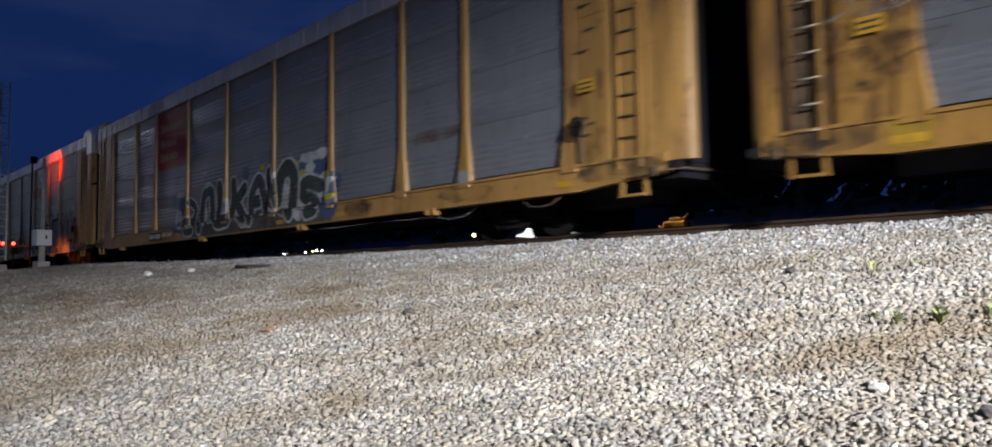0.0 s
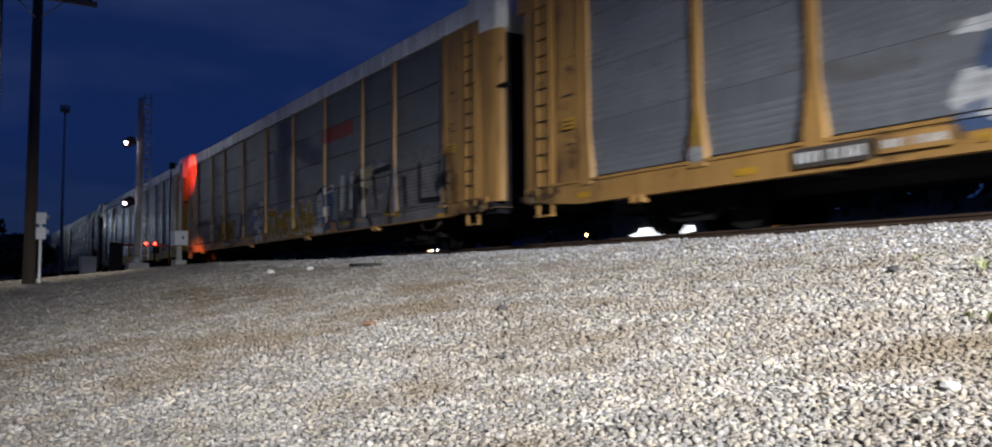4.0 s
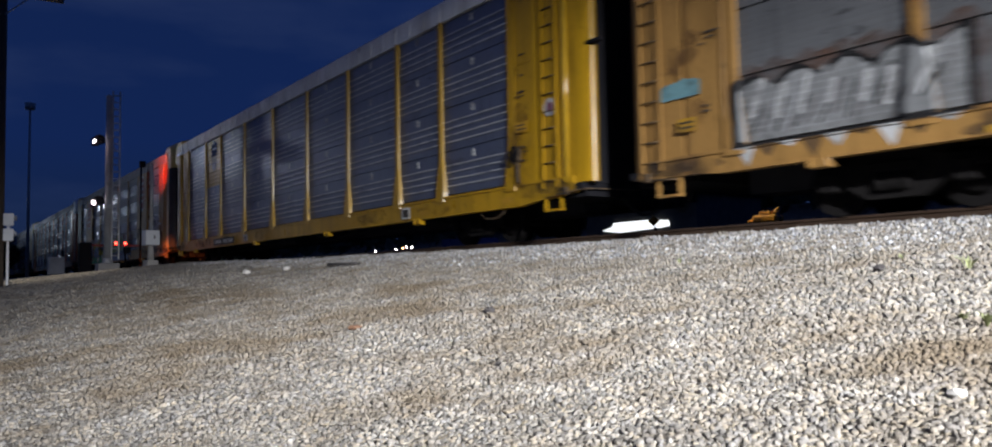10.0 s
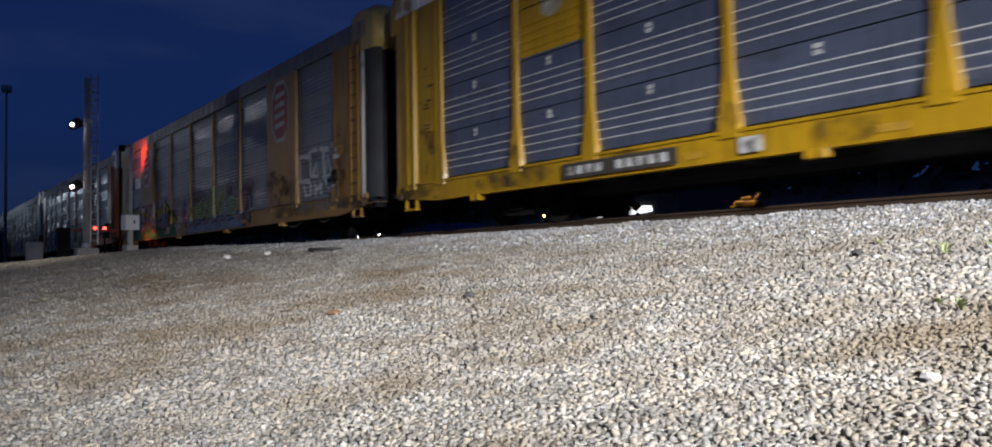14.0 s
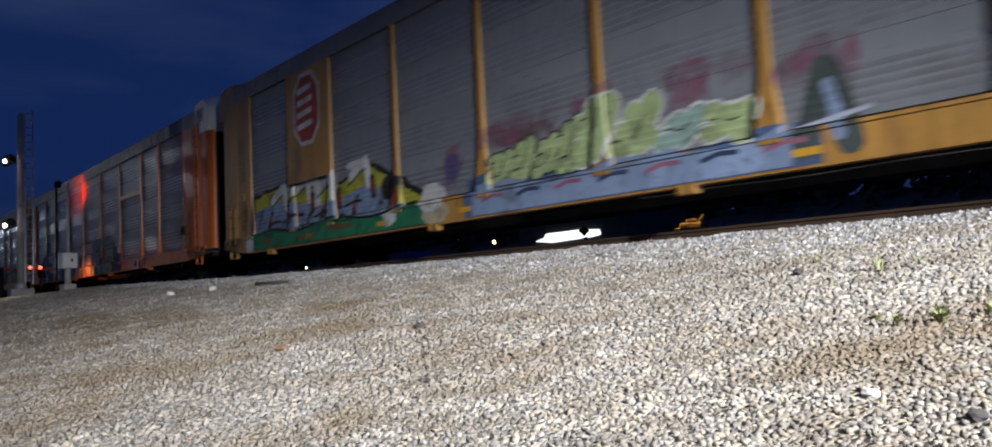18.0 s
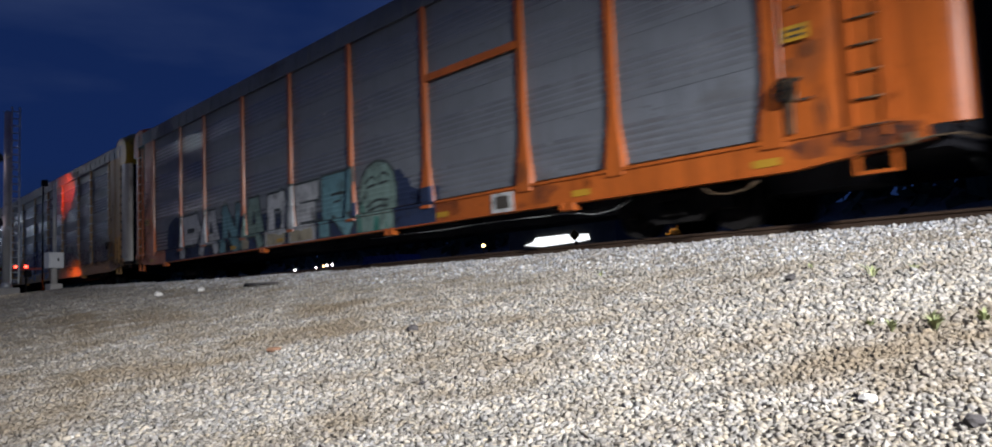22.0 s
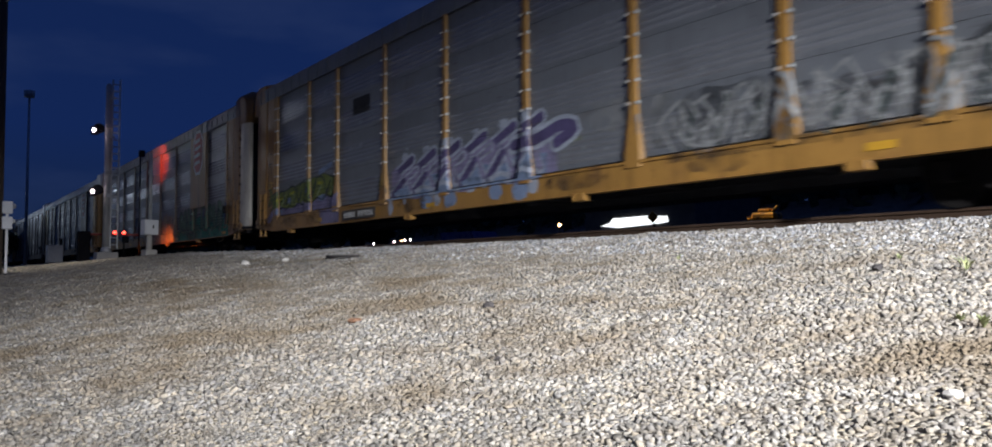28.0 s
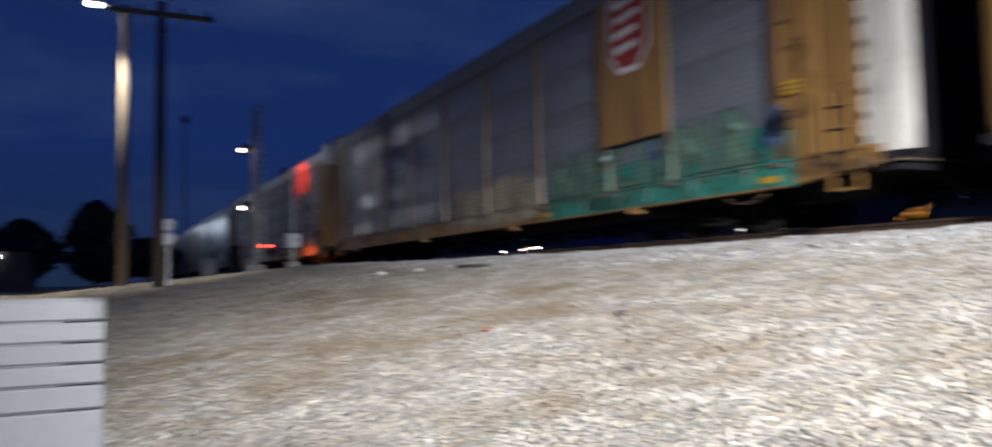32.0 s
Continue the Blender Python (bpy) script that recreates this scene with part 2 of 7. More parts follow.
def stone_ground():
    """Crushed stone seen from afar: cells of stone size in greys and tans, sandy and earthy patches."""
    m = bpy.data.materials.new("crushed_stone_ground")
    m.use_nodes = True
    t = m.node_tree
    b = t.nodes["Principled BSDF"]
    b.inputs["Roughness"].default_value = 0.95
    b.inputs["Specular IOR Level"].default_value = 0.15
    co = t.nodes.new("ShaderNodeTexCoord")
    v = t.nodes.new("ShaderNodeTexVoronoi")
    v.inputs["Scale"].default_value = 36
    t.links.new(co.outputs["Object"], v.inputs["Vector"])
    sep = t.nodes.new("ShaderNodeSeparateColor")
    t.links.new(v.outputs["Color"], sep.inputs[0])
    r = t.nodes.new("ShaderNodeValToRGB")
    r.color_ramp.elements[0].color, r.color_ramp.elements[1].color = (0.13, 0.118, 0.102, 1), (0.42, 0.40, 0.35, 1)
    for p, c in ((0.25, (0.185, 0.175, 0.158, 1)), (0.6, (0.30, 0.28, 0.25, 1)), (0.85, (0.35, 0.295, 0.21, 1))):
        q = r.color_ramp.elements.new(p)
        q.color = c
    t.links.new(sep.outputs[0], r.inputs[0])
    mx = t.nodes.new("ShaderNodeMix")
    mx.data_type = "RGBA"
    mx.inputs["B"].default_value = (0.14, 0.106, 0.068, 1)
    t.links.new(r.outputs[0], mx.inputs["A"])
    t.links.new(soil_patches(t, co.outputs["Object"], 0.9), mx.inputs["Factor"])
    t.links.new(mx.outputs["Result"], b.inputs["Base Color"])
    bp = t.nodes.new("ShaderNodeBump")
    bp.inputs["Strength"].default_value, bp.inputs["Distance"].default_value = 0.9, 0.03
    bp.invert = True
    t.links.new(v.outputs["Distance"], bp.inputs["Height"])
    t.links.new(bp.outputs[0], b.inputs["Normal"])
    return m


RUST = (0.09, 0.045, 0.025)
M = {
    "ground": stone_ground(),
    "stones": shader("crushed_limestone", (0.296, 0.281, 0.258), 0.9, grain=60, bump=0.5, island=True),
    "bed": shader("dark_oily_ballast", (0.16, 0.15, 0.14), 0.9, grain=60, bump=0.5, island=True),
    "ballast": shader("grey_ballast_stone", (0.45, 0.46, 0.48), 0.9, grain=60, bump=0.5, island=True),
    "rail": shader("rusty_rail_steel", (0.10, 0.065, 0.045), 0.55, 0.6, grain=50),
    "railtop": shader("polished_rail_head", (0.45, 0.44, 0.43), 0.25, 1.0, vary=0.1),
    "tie": shader("creosoted_wood", (0.045, 0.035, 0.028), 0.85, stretch=(1, 12, 12)),
    # also holds painted shade: the end door leaves, the sheet behind the panels
    "black": shader("soot_and_shade_black", (0.014, 0.014, 0.017), 0.9, 0.0, dirt=(0.024, 0.020, 0.017), dirt_at=0.55, spec=0.05),
    "underside": shader("dusty_dark_underframe", (0.045, 0.045, 0.052), 0.9, spec=0.1),
    "grime": shader("greasy_brown_and_recess_shade", (0.085, 0.055, 0.03), 0.75, dirt=(0.02, 0.016, 0.012), dirt_at=0.5, dirt_size=6),
    # pale base paints in the light that rungs catch; rust lies in patches
    "rung": shader("rusty_rung_with_highlight", (0.36, 0.30, 0.22), 0.4, 0.3, dirt=RUST, dirt_at=0.55),
    "wheel": shader("worn_wheel_steel", (0.011, 0.010, 0.010), 0.85, 0.0, spec=0.1),
    "rubber": shader("black_rubber_hose", (0.012, 0.012, 0.012), 0.6),
    "white": shader("weathered_white_paint", (0.78, 0.79, 0.80), 0.45, dirt=(0.56, 0.54, 0.52), dirt_at=0.55, stretch=(1, 1, 0.35), streak=(0.20, 0.16, 0.12)),
    "doorwhite": shader("dirty_white_door_paint", (0.41, 0.39, 0.355), 0.45, dirt=(0.16, 0.12, 0.10), dirt_at=0.55, dirt_size=2.5, stretch=(1, 1, 0.35), streak=(0.14, 0.11, 0.08)),
    "hoodwhite": shader("white_hood_paint", (0.80, 0.80, 0.78), 0.4, dirt=(0.46, 0.43, 0.38), dirt_at=0.6, stretch=(1, 1, 0.35), streak=(0.3, 0.26, 0.2), streak_at=0.58),
    "ridge": shader("bare_metal_ridge", (0.68, 0.69, 0.70), 0.3, 0.45, dirt=(0.2, 0.2, 0.2), dirt_at=0.6),
    "ridge_dim": shader("worn_painted_ridge", (0.172, 0.180, 0.196), 0.22, 0.2, dirt=(0.14, 0.14, 0.148), dirt_at=0.56, dirt_size=2, spec=0.9),
    "galv": shader("galvanised_steel", (0.47, 0.48, 0.48), 0.5, 0.25, grain=20, dirt=(0.2, 0.17, 0.14), dirt_at=0.62),
    "wood": shader("weathered_pole_wood", (0.20, 0.165, 0.125), 0.85, stretch=(8, 8, 0.4), grain=18, bump=0.4),
    "darkwood": shader("dark_pole_wood", (0.085, 0.065, 0.05), 0.85, stretch=(8, 8, 0.4), grain=18, bump=0.4),
    "concrete": shader("rough_concrete", (0.42, 0.40, 0.37), 0.9, grain=25, bump=0.4),
    "gloss_yellow": shader("glossy_yellow_enamel", (0.45, 0.27, 0.02), 0.2, vary=0.15, grain=7, bump=0.35, spec=0.8),
    "boxwhite": shader("white_enamel", (0.72, 0.73, 0.74), 0.45, vary=0.08),
    "crate": shader("dirty_white_plastic_slats", (0.185, 0.19, 0.20), 0.6, vary=0.12, dirt=(0.085, 0.08, 0.075), dirt_at=0.55, dirt_size=3),
    "leaf": shader("night_foliage", (0.07, 0.09, 0.05), 0.7, vary=0.5),
    "weed": shader("pale_green_weed", (0.20, 0.22, 0.10), 0.7, vary=0.35),
    "bark": shader("dark_bark", (0.06, 0.045, 0.035), 0.9, bump=0.5),
    "amber": shader("amber_yellow_paint", (0.62, 0.30, 0.03), 0.5, dirt=(0.05, 0.03, 0.02), dirt_at=0.50, dirt_size=4),
    "decal_white": shader("white_stencil_paint", (0.5, 0.5, 0.49), 0.6, vary=0.15, dirt=(0.15, 0.14, 0.13), dirt_at=0.5, dirt_size=5),
    "decal_black": shader("black_stencil_paint", (0.045, 0.038, 0.032), 0.7),
    "decal_yellow": shader("yellow_safety_decal", (0.42, 0.23, 0.02), 0.5, vary=0.15, dirt=(0.2, 0.12, 0.03), dirt_at=0.56, dirt_size=3),
    "red": shader("dark_red_sign_paint", (0.23, 0.024, 0.017), 0.55, vary=0.15, dirt=(0.16, 0.03, 0.025), dirt_at=0.62),
    "brick": shader("dim_building_wall", (0.10, 0.095, 0.09), 0.9),
    "glow_white": shader("lit_white_lamp", (1.0, 0.97, 0.95), glow=22),
    "glow_pink": shader("lit_signal_lens", (1.0, 0.80, 0.86), glow=14),
    "glow_red": shader("lit_red_lens", (1.0, 0.05, 0.03), glow=9),
    "glow_orange": shader("lit_sodium_lamp", (1.0, 0.55, 0.22), glow=10),
    "glow_front": shader("lit_white_front", (0.93, 0.97, 1.0), glow=1.5),
}


# ---- mesh helpers ----
def part(name, bm, material, parent=None, label=""):
    me = bpy.data.meshes.new(name)
    bm.to_mesh(me)
    bm.free()
    return piece(name, me, material, parent, label)


def piece(name, me, material, parent=None, label="", m=None):
    ob = new(name, me)
    if material is not None and not me.materials:
        me.materials.append(M[material] if isinstance(material, str) else material)
    if parent is not None:
        ob.parent = parent
    if m is not None:
        ob.matrix_basis = m
    if label:
        ob["label"] = label
    return ob


def empty(name, m=None):
    ob = new(name)
    ob.empty_display_size = 0.2
    if m is not None:
        ob.matrix_basis = m
    return ob


def block(bm, x0, x1, y0, y1, z0, z1, bevel=0.0):
    vs = [bm.verts.new((x, y, z)) for z in (z0, z1) for x, y in ((x0, y0), (x1, y0), (x1, y1), (x0, y1))]
    fs = [bm.faces.new([vs[i] for i in f]) for f in ((3, 2, 1, 0), (4, 5, 6, 7), (0, 1, 5, 4), (1, 2, 6, 5), (2, 3, 7, 6), (3, 0, 4, 7))]
    if bevel:
        es = {e for f in fs for e in f.edges}
        bmesh.ops.bevel(bm, geom=list(es), offset=bevel, segments=1, affect="EDGES")
    return bm


def rod(bm, a, b, r0, r1=None, n=10, caps=True):
    a, b = Vector(a), Vector(b)
    r1 = r0 if r1 is None else r1
    q = (b - a).to_track_quat("Z", "Y")
    ra, rb = [], []
    for i in range(n):
        c = Vector((math.cos(2 * math.pi * i / n), math.sin(2 * math.pi * i / n), 0))
        ra.append(bm.verts.new(a + q @ (c * r0)))
        rb.append(bm.verts.new(b + q @ (c * r1)))
    for i in range(n):
        f = bm.faces.new((ra[i], ra[(i + 1) % n], rb[(i + 1) % n], rb[i]))
        f.smooth = True
    if caps:
        bm.faces.new(ra[::-1])
        bm.faces.new(rb)
    return bm


def prism(bm, outline, y0, y1, axis="y"):
    """An outline in x, z (or in x, y for axis z), pushed from y0 to y1."""
    def at(p, d):
        return (p[0], d, p[1]) if axis == "y" else (p[0], p[1], d)
    a = [bm.verts.new(at(p, y0)) for p in outline]
    b = [bm.verts.new(at(p, y1)) for p in outline]
    n = len(outline)
    for i in range(n):
        bm.faces.new((a[i], a[(i + 1) % n], b[(i + 1) % n], b[i]))
    bm.faces.new(a[::-1])
    bm.faces.new(b)
    bmesh.ops.recalc_face_normals(bm, faces=bm.faces[:])
    return bm


def ball(bm, c, r, sub=1, squash=1.0):
    bmesh.ops.create_icosphere(bm, subdivisions=sub, radius=r, matrix=Matrix.Translation(c) @ Matrix.Diagonal((1, 1, squash, 1)))
    return bm


def tube(bm, pts, r, n=7):
    """A bent round bar through the points, as one skin."""
    pts = [Vector(p) for p in pts]
    prev = None
    for i, p in enumerate(pts):
        d = (pts[min(len(pts) - 1, i + 1)] - pts[max(0, i - 1)]).normalized()
        q = d.to_track_quat("Z", "Y")
        ring = [bm.verts.new(p + q @ Vector((r * math.cos(2 * math.pi * k / n), r * math.sin(2 * math.pi * k / n), 0))) for k in range(n)]
        if prev:
            for k in range(n):
                bm.faces.new((prev[k], prev[(k + 1) % n], ring[(k + 1) % n], ring[k])).smooth = True
        else:
            bm.faces.new(ring[::-1])
        prev = ring
    bm.faces.new(prev)
    return bm


# ---- ground, track ----
def ease(a, b, v):
    u = min(1, max(0, (v - a) / (b - a)))
    return u * u * (3 - 2 * u)


def height(x, y):
    """The bank that rises to the track; level with the rails at the crossing far along it."""
    near = 0.148 * max(-1.5, min(y, 8.95))
    far = 0.72 + 0.10 * max(-2, min(y, 7.2))
    z = near + (far - near) * ease(-9, -30, x)
    if y > 8.95:
        z = min(z, 1.325) + (1.335 - min(z, 1.325)) * ease(8.95, 9.5, y)
    if y > 12.6:
        # the rise past y = 54 is added to hide the sky below the cars
        z = 1.335 - 0.25 * ease(12.6, 16.5, y) + 8.5 * ease(54, 84, y)
    return z


def swell(x, y):
    """Low humps and hollows of the gravel."""
    return 0.032 * noise.noise((x * 0.9, y * 0.9, 3)) + 0.018 * noise.noise((x * 2.1, y * 2.1, 8))


def axis_steps(lo, hi, fine_lo, fine_hi, step):
    vals = list(np.arange(fine_lo, fine_hi + step / 2, step))
    s, v = step, fine_hi
    while v < hi:
        s *= 1.35
        v = min(hi, v + s)
        vals.append(v)
    s, v = step, fine_lo
    while v > lo:
        s *= 1.35
        v = max(lo, v - s)
        vals.insert(0, v)
    return vals


def build_ground():
    xs, ys = axis_steps(-900, 900, -30, 5, 0.125), axis_steps(-900, 900, -3, 17, 0.125)
    verts, faces = [], []
    for y in ys:
        for x in xs:
            n = swell(x, y) if -60 < x < 20 and -6 < y < 9 else 0
            verts.append((x, y, height(x, y) + n))
    w = len(xs)
    for j in range(len(ys) - 1):
        for i in range(w - 1):
            a = j * w + i
            faces.append((a, a + 1, a + w + 1, a + w))
    me = bpy.data.meshes.new("ground")
    me.from_pydata(verts, [], faces)
    ob = piece("ground", me, "ground")
    tagged(ob, "grey and tan crushed stone ground rising to the track", "ground", kind="structure")


ICO = 5 ** 0.5 / 2 + 0.5
SHAPES = {
    "chip": ([(-1, -1, -1), (1, -1, -1), (1, 1, -1), (-1, 1, -1), (-0.7, -0.8, 1), (0.8, -0.7, 1), (0.7, 0.8, 1), (-0.8, 0.7, 1)],
             [(0, 2, 1), (0, 3, 2), (4, 5, 6), (4, 6, 7), (0, 1, 5), (0, 5, 4), (1, 2, 6), (1, 6, 5), (2, 3, 7), (2, 7, 6), (3, 0, 4), (3, 4, 7)]),
    "ico": ([(-1, ICO, 0), (1, ICO, 0), (-1, -ICO, 0), (1, -ICO, 0), (0, -1, ICO), (0, 1, ICO), (0, -1, -ICO), (0, 1, -ICO), (ICO, 0, -1), (ICO, 0, 1), (-ICO, 0, -1), (-ICO, 0, 1)],
            [(0, 11, 5), (0, 5, 1), (0, 1, 7), (0, 7, 10), (0, 10, 11), (1, 5, 9), (5, 11, 4), (11, 10, 2), (10, 7, 6), (7, 1, 8), (3, 9, 4), (3, 4, 2), (3, 2, 6), (3, 6, 8), (3, 8, 9), (4, 9, 5), (2, 4, 11), (6, 2, 10), (8, 6, 7), (9, 8, 1)]),
    "oct": ([(1, 0.2, -0.3), (0, 1, 0.3), (-1, -0.1, -0.3), (0.1, -1, 0.3), (0.15, 0.1, 1), (0, 0, -1)],
            [(0, 1, 4), (1, 2, 4), (2, 3, 4), (3, 0, 4), (1, 0, 5), (2, 1, 5), (3, 2, 5), (0, 3, 5)]),
}


def stones(name, label, material, spots, seed, flat, shape="ico"):
    """A layer of loose angular stones: one mesh of many small solids. spots: x, y, z, size."""
    rng = np.random.default_rng(seed)
    base, tri = (np.array(v) for v in SHAPES[shape])
    base = base / np.linalg.norm(base, axis=1)[:, None]
    m, k, n = len(base), len(tri), len(spots)
    v = base[None] * (1 + rng.uniform(-0.3, 0.3, (n, m, 1)))
    v = v * np.stack([rng.uniform(0.75, 1.4, n), rng.uniform(0.6, 1.0, n), rng.uniform(*flat, n)], -1)[:, None]
    q = rng.normal(size=(n, 4)) * np.array([1.6, 0.30, 0.30, 1.6])
    q /= np.linalg.norm(q, axis=1)[:, None]
    w, x, y, z = q.T
    rot = np.stack([1 - 2 * (y * y + z * z), 2 * (x * y - z * w), 2 * (x * z + y * w), 2 * (x * y + z * w), 1 - 2 * (x * x + z * z), 2 * (y * z - x * w), 2 * (x * z - y * w), 2 * (y * z + x * w), 1 - 2 * (x * x + y * y)], -1).reshape(n, 3, 3)
    v = np.einsum("nij,nkj->nki", rot, v) * spots[:, None, 3:4] + spots[:, None, :3]
    f = (tri[None] + m * np.arange(n)[:, None, None]).reshape(-1)
    me = bpy.data.meshes.new(name)
    me.vertices.add(m * n)
    me.vertices.foreach_set("co", v.astype(np.float32).ravel())
    me.loops.add(3 * k * n)
    me.loops.foreach_set("vertex_index", f.astype(np.int32))
    me.polygons.add(k * n)
    me.polygons.foreach_set("loop_start", np.arange(0, 3 * k * n, 3, dtype=np.int32))
    me.update(calc_edges=True)
    ob = piece(name, me, material)
    return tagged(ob, label, "gravel", kind="stuff")


def reach(x, y):
    return math.hypot(x, y)


def scatter(count, x0, x1, y0, y1, sizes, seed, keep=lambda x, y: True, sunk=0.05):
    rng = np.random.default_rng(seed)
    out = []
    for x, y in zip(rng.uniform(x0, x1, count), rng.uniform(y0, y1, count)):
        if keep(x, y):
            s = sizes[0] + (sizes[1] - sizes[0]) * rng.random() ** 1.8
            out.append((x, y, height(x, y) + swell(x, y) + s * rng.uniform(-0.45, 0.16) + s * (0.05 - sunk), s))
    return np.array(out)


build_ground()
thin = random.Random(4)
stones("gravel", "loose pale crushed limestone gravel, grey and tan", "stones",
       scatter(155000, -5.2, 0.6, -0.9, 5.2, (0.0055, 0.0215), 1, lambda x, y: 1.5 < reach(x, y) < 4 + 0.6 * thin.random() and y > -0.22 * x - 1.6, 0.0), 2, (0.36, 0.78), "chip")
stones("gravel_coarse", "scattered larger lumps of crushed limestone, grey and tan", "stones",
       scatter(3800, -9, 1.2, -0.9, 7.5, (0.014, 0.025), 21, lambda x, y: reach(x, y) > 2 and y > -0.22 * x - 1.6, 0.0), 22, (0.5, 0.85), "chip")
stones("gravel_farther", "smaller loose crushed limestone gravel, grey and tan", "stones",
       scatter(260000, -12, 1.2, -0.9, 8.2, (0.0070, 0.0300), 11, lambda x, y: 3.9 < reach(x, y) and thin.random() < 6.0 / reach(x, y) * (0.35 + 0.65 * ease(-0.5, 1.2, y)) and y < 7.6 + 0.6 * thin.random()), 12, (0.38, 0.8), "chip")
stones("gravel_thin", "thin spread of crushed stone on brown soil", "stones",
       scatter(60000, -30, -11, -0.5, 8.0, (0.014, 0.036), 13, lambda x, y: thin.random() < 13 / reach(x, y)), 14, (0.55, 0.95), "oct")
stones("ballast", "blue-grey angular track ballast along the rails", "ballast",
       scatter(50000, -26, 3, 6.2, 9.9, (0.015, 0.040), 3, lambda x, y: y > 6.2 + 1.5 * thin.random()), 5, (0.6, 0.95), "oct")
stones("ballast_bed", "dark track ballast between the rails", "bed",
       scatter(3500, -22, 3, 10.25, 12.8, (0.03, 0.05), 7), 8, (0.6, 0.95), "oct")


def rail_outline():
    """Half a rail's height is web; foot 0.14 wide, head 0.07 wide, 0.165 high."""
    return [(-0.07, 0), (0.07, 0), (0.07, 0.012), (0.012, 0.03), (0.010, 0.12), (0.036, 0.132), (0.036, 0.160), (0.03, 0.165), (-0.03, 0.165), (-0.036, 0.160), (-0.036, 0.132), (-0.010, 0.12), (-0.012, 0.03), (-0.07, 0.012)]


track = empty("railway_track")
tagged(track, "straight rusty railway track on wooden ties and ballast", "railway track", kind="structure")
for side in (-0.755, 0.755):
    bm = bmesh.new()
    out = rail_outline()
    ends = [[bm.verts.new((x, TRACK + side + p[0], RAIL - 0.165 + p[1])) for p in out] for x in (-600, -40, 0, 200)]
    for a, b in zip(ends, ends[1:]):
        for i in range(len(out)):
            bm.faces.new((a[i], a[(i + 1) % len(out)], b[(i + 1) % len(out)], b[i]))
    bmesh.ops.recalc_face_normals(bm, faces=bm.faces[:])
    r = part("rail", bm, "rail", track)
    bm = bmesh.new()
    block(bm, -600, 200, TRACK + side - 0.029, TRACK + side + 0.029, RAIL - 0.003, RAIL + 0.002)
    part("rail_head", bm, "railtop", r, "worn bright running surface")
tie_mesh = bpy.data.meshes.new("tie")
bm = bmesh.new()
block(bm, -0.115, 0.115, -1.3, 1.3, -0.17, 0, 0.012)
bm.to_mesh(tie_mesh)
bm.free()
for i in range(110):
    piece("tie", tie_mesh, "tie", track, m=pose(6 - 0.5 * i, TRACK + 0.02 * math.sin(i * 2.7), RAIL - 0.168, 0, 0, 0.8 * math.sin(i * 1.3)))


# ---- the train ----
SILL0, SILL1, EAVE0, EAVE1, CROWN = 0.60, 1.02, 4.94, 5.44, 5.66
POSTS = [-11.7, -9.1, -7.1, -4.3, -1.45, 1.45, 4.3, 7.1, 9.1, 11.7]
END = 13.85
PANEL_Z = SILL1 + 0.056
PANEL_H = (EAVE0 - PANEL_Z) / 4
cache = {}


def cached(key, make):
    if key not in cache:
        bm = bmesh.new()
        make(bm)
        cache[key] = bpy.data.meshes.new(key[0])
        bm.to_mesh(cache[key])
        bm.free()
    return cache[key]


RIDGE = {"bold": 0.026, "mild": 0.010, "seam": 0.012}     # how far the pressed ridges stand out
JOINT = {"bold": 0.022, "mild": 0.006, "seam": 0.026}     # the gap between panels


def panel_profile(style, h):
    """Heights and bulges of a pressed side panel, from bottom to top."""
    pts = [(0.0, 0.0)]
    for i in range({"bold": 4, "mild": 5, "seam": 10}[style]):
        z = h * (0.03 + 0.095 * i) if style == "seam" else h * ((0.14 + 0.16 * i) if style == "bold" else (0.10 + 0.115 * i))
        r = RIDGE[style]
        pts += [(z, 0.0), (z + 0.040, r), (z + 0.060, r), (z + 0.074, 0.0)] if style != "seam" else [(z, 0.0), (z + 0.054, r), (z + 0.070, 0.0)]
    return pts + [(h, 0.0)]


def make_panel(style, w, h):
    def make(bm):
        prof = panel_profile(style, h)
        cols = [[bm.verts.new((x, -y, z)) for z, y in prof] for x in (-w / 2, w / 2)]
        for i in range(len(prof) - 1):
            f = bm.faces.new((cols[0][i], cols[1][i], cols[1][i + 1], cols[0][i + 1]))
            f.smooth = abs(prof[i][1]) + abs(prof[i + 1][1]) > 0
            f.material_index = 1 if (style == "bold" and min(prof[i][1], prof[i + 1][1]) > 0.01) or (style == "mild" and max(prof[i][1], prof[i + 1][1]) > 0) else 0
        back = [bm.verts.new((x, 0.03, z)) for x, z in ((-w / 2, 0), (w / 2, 0), (w / 2, h), (-w / 2, h))]
        bm.faces.new((back[3], back[2], back[1], back[0]))
        bm.faces.new((cols[0][0], back[0], back[1], cols[1][0]))
        bm.faces.new((cols[1][-1], back[2], back[3], cols[0][-1]))
    return make


def make_post(bm):
    """A side post, flared at its foot."""
    z0, z1 = SILL1 - 0.10, EAVE0 + 0.02
    prev = None
    for z, w, d in ((z0, 0.20, 0.070), (z0 + 0.22, 0.20, 0.066), (z0 + 0.95, 0.088, 0.036), (z1, 0.078, 0.034)):
        ring = [bm.verts.new(p) for p in ((-w, 0.02, z), (-w * 0.8, -d, z), (w * 0.8, -d, z), (w, 0.02, z))]
        if prev:
            for a in range(3):
                bm.faces.new((prev[a], prev[a + 1], ring[a + 1], ring[a]))
        prev = ring
    bm.faces.new(prev)


def make_clip(bm):
    """A bright clip that holds a panel to its post."""
    block(bm, -0.018, 0.018, -0.06, 0.02, 0, 0.04)


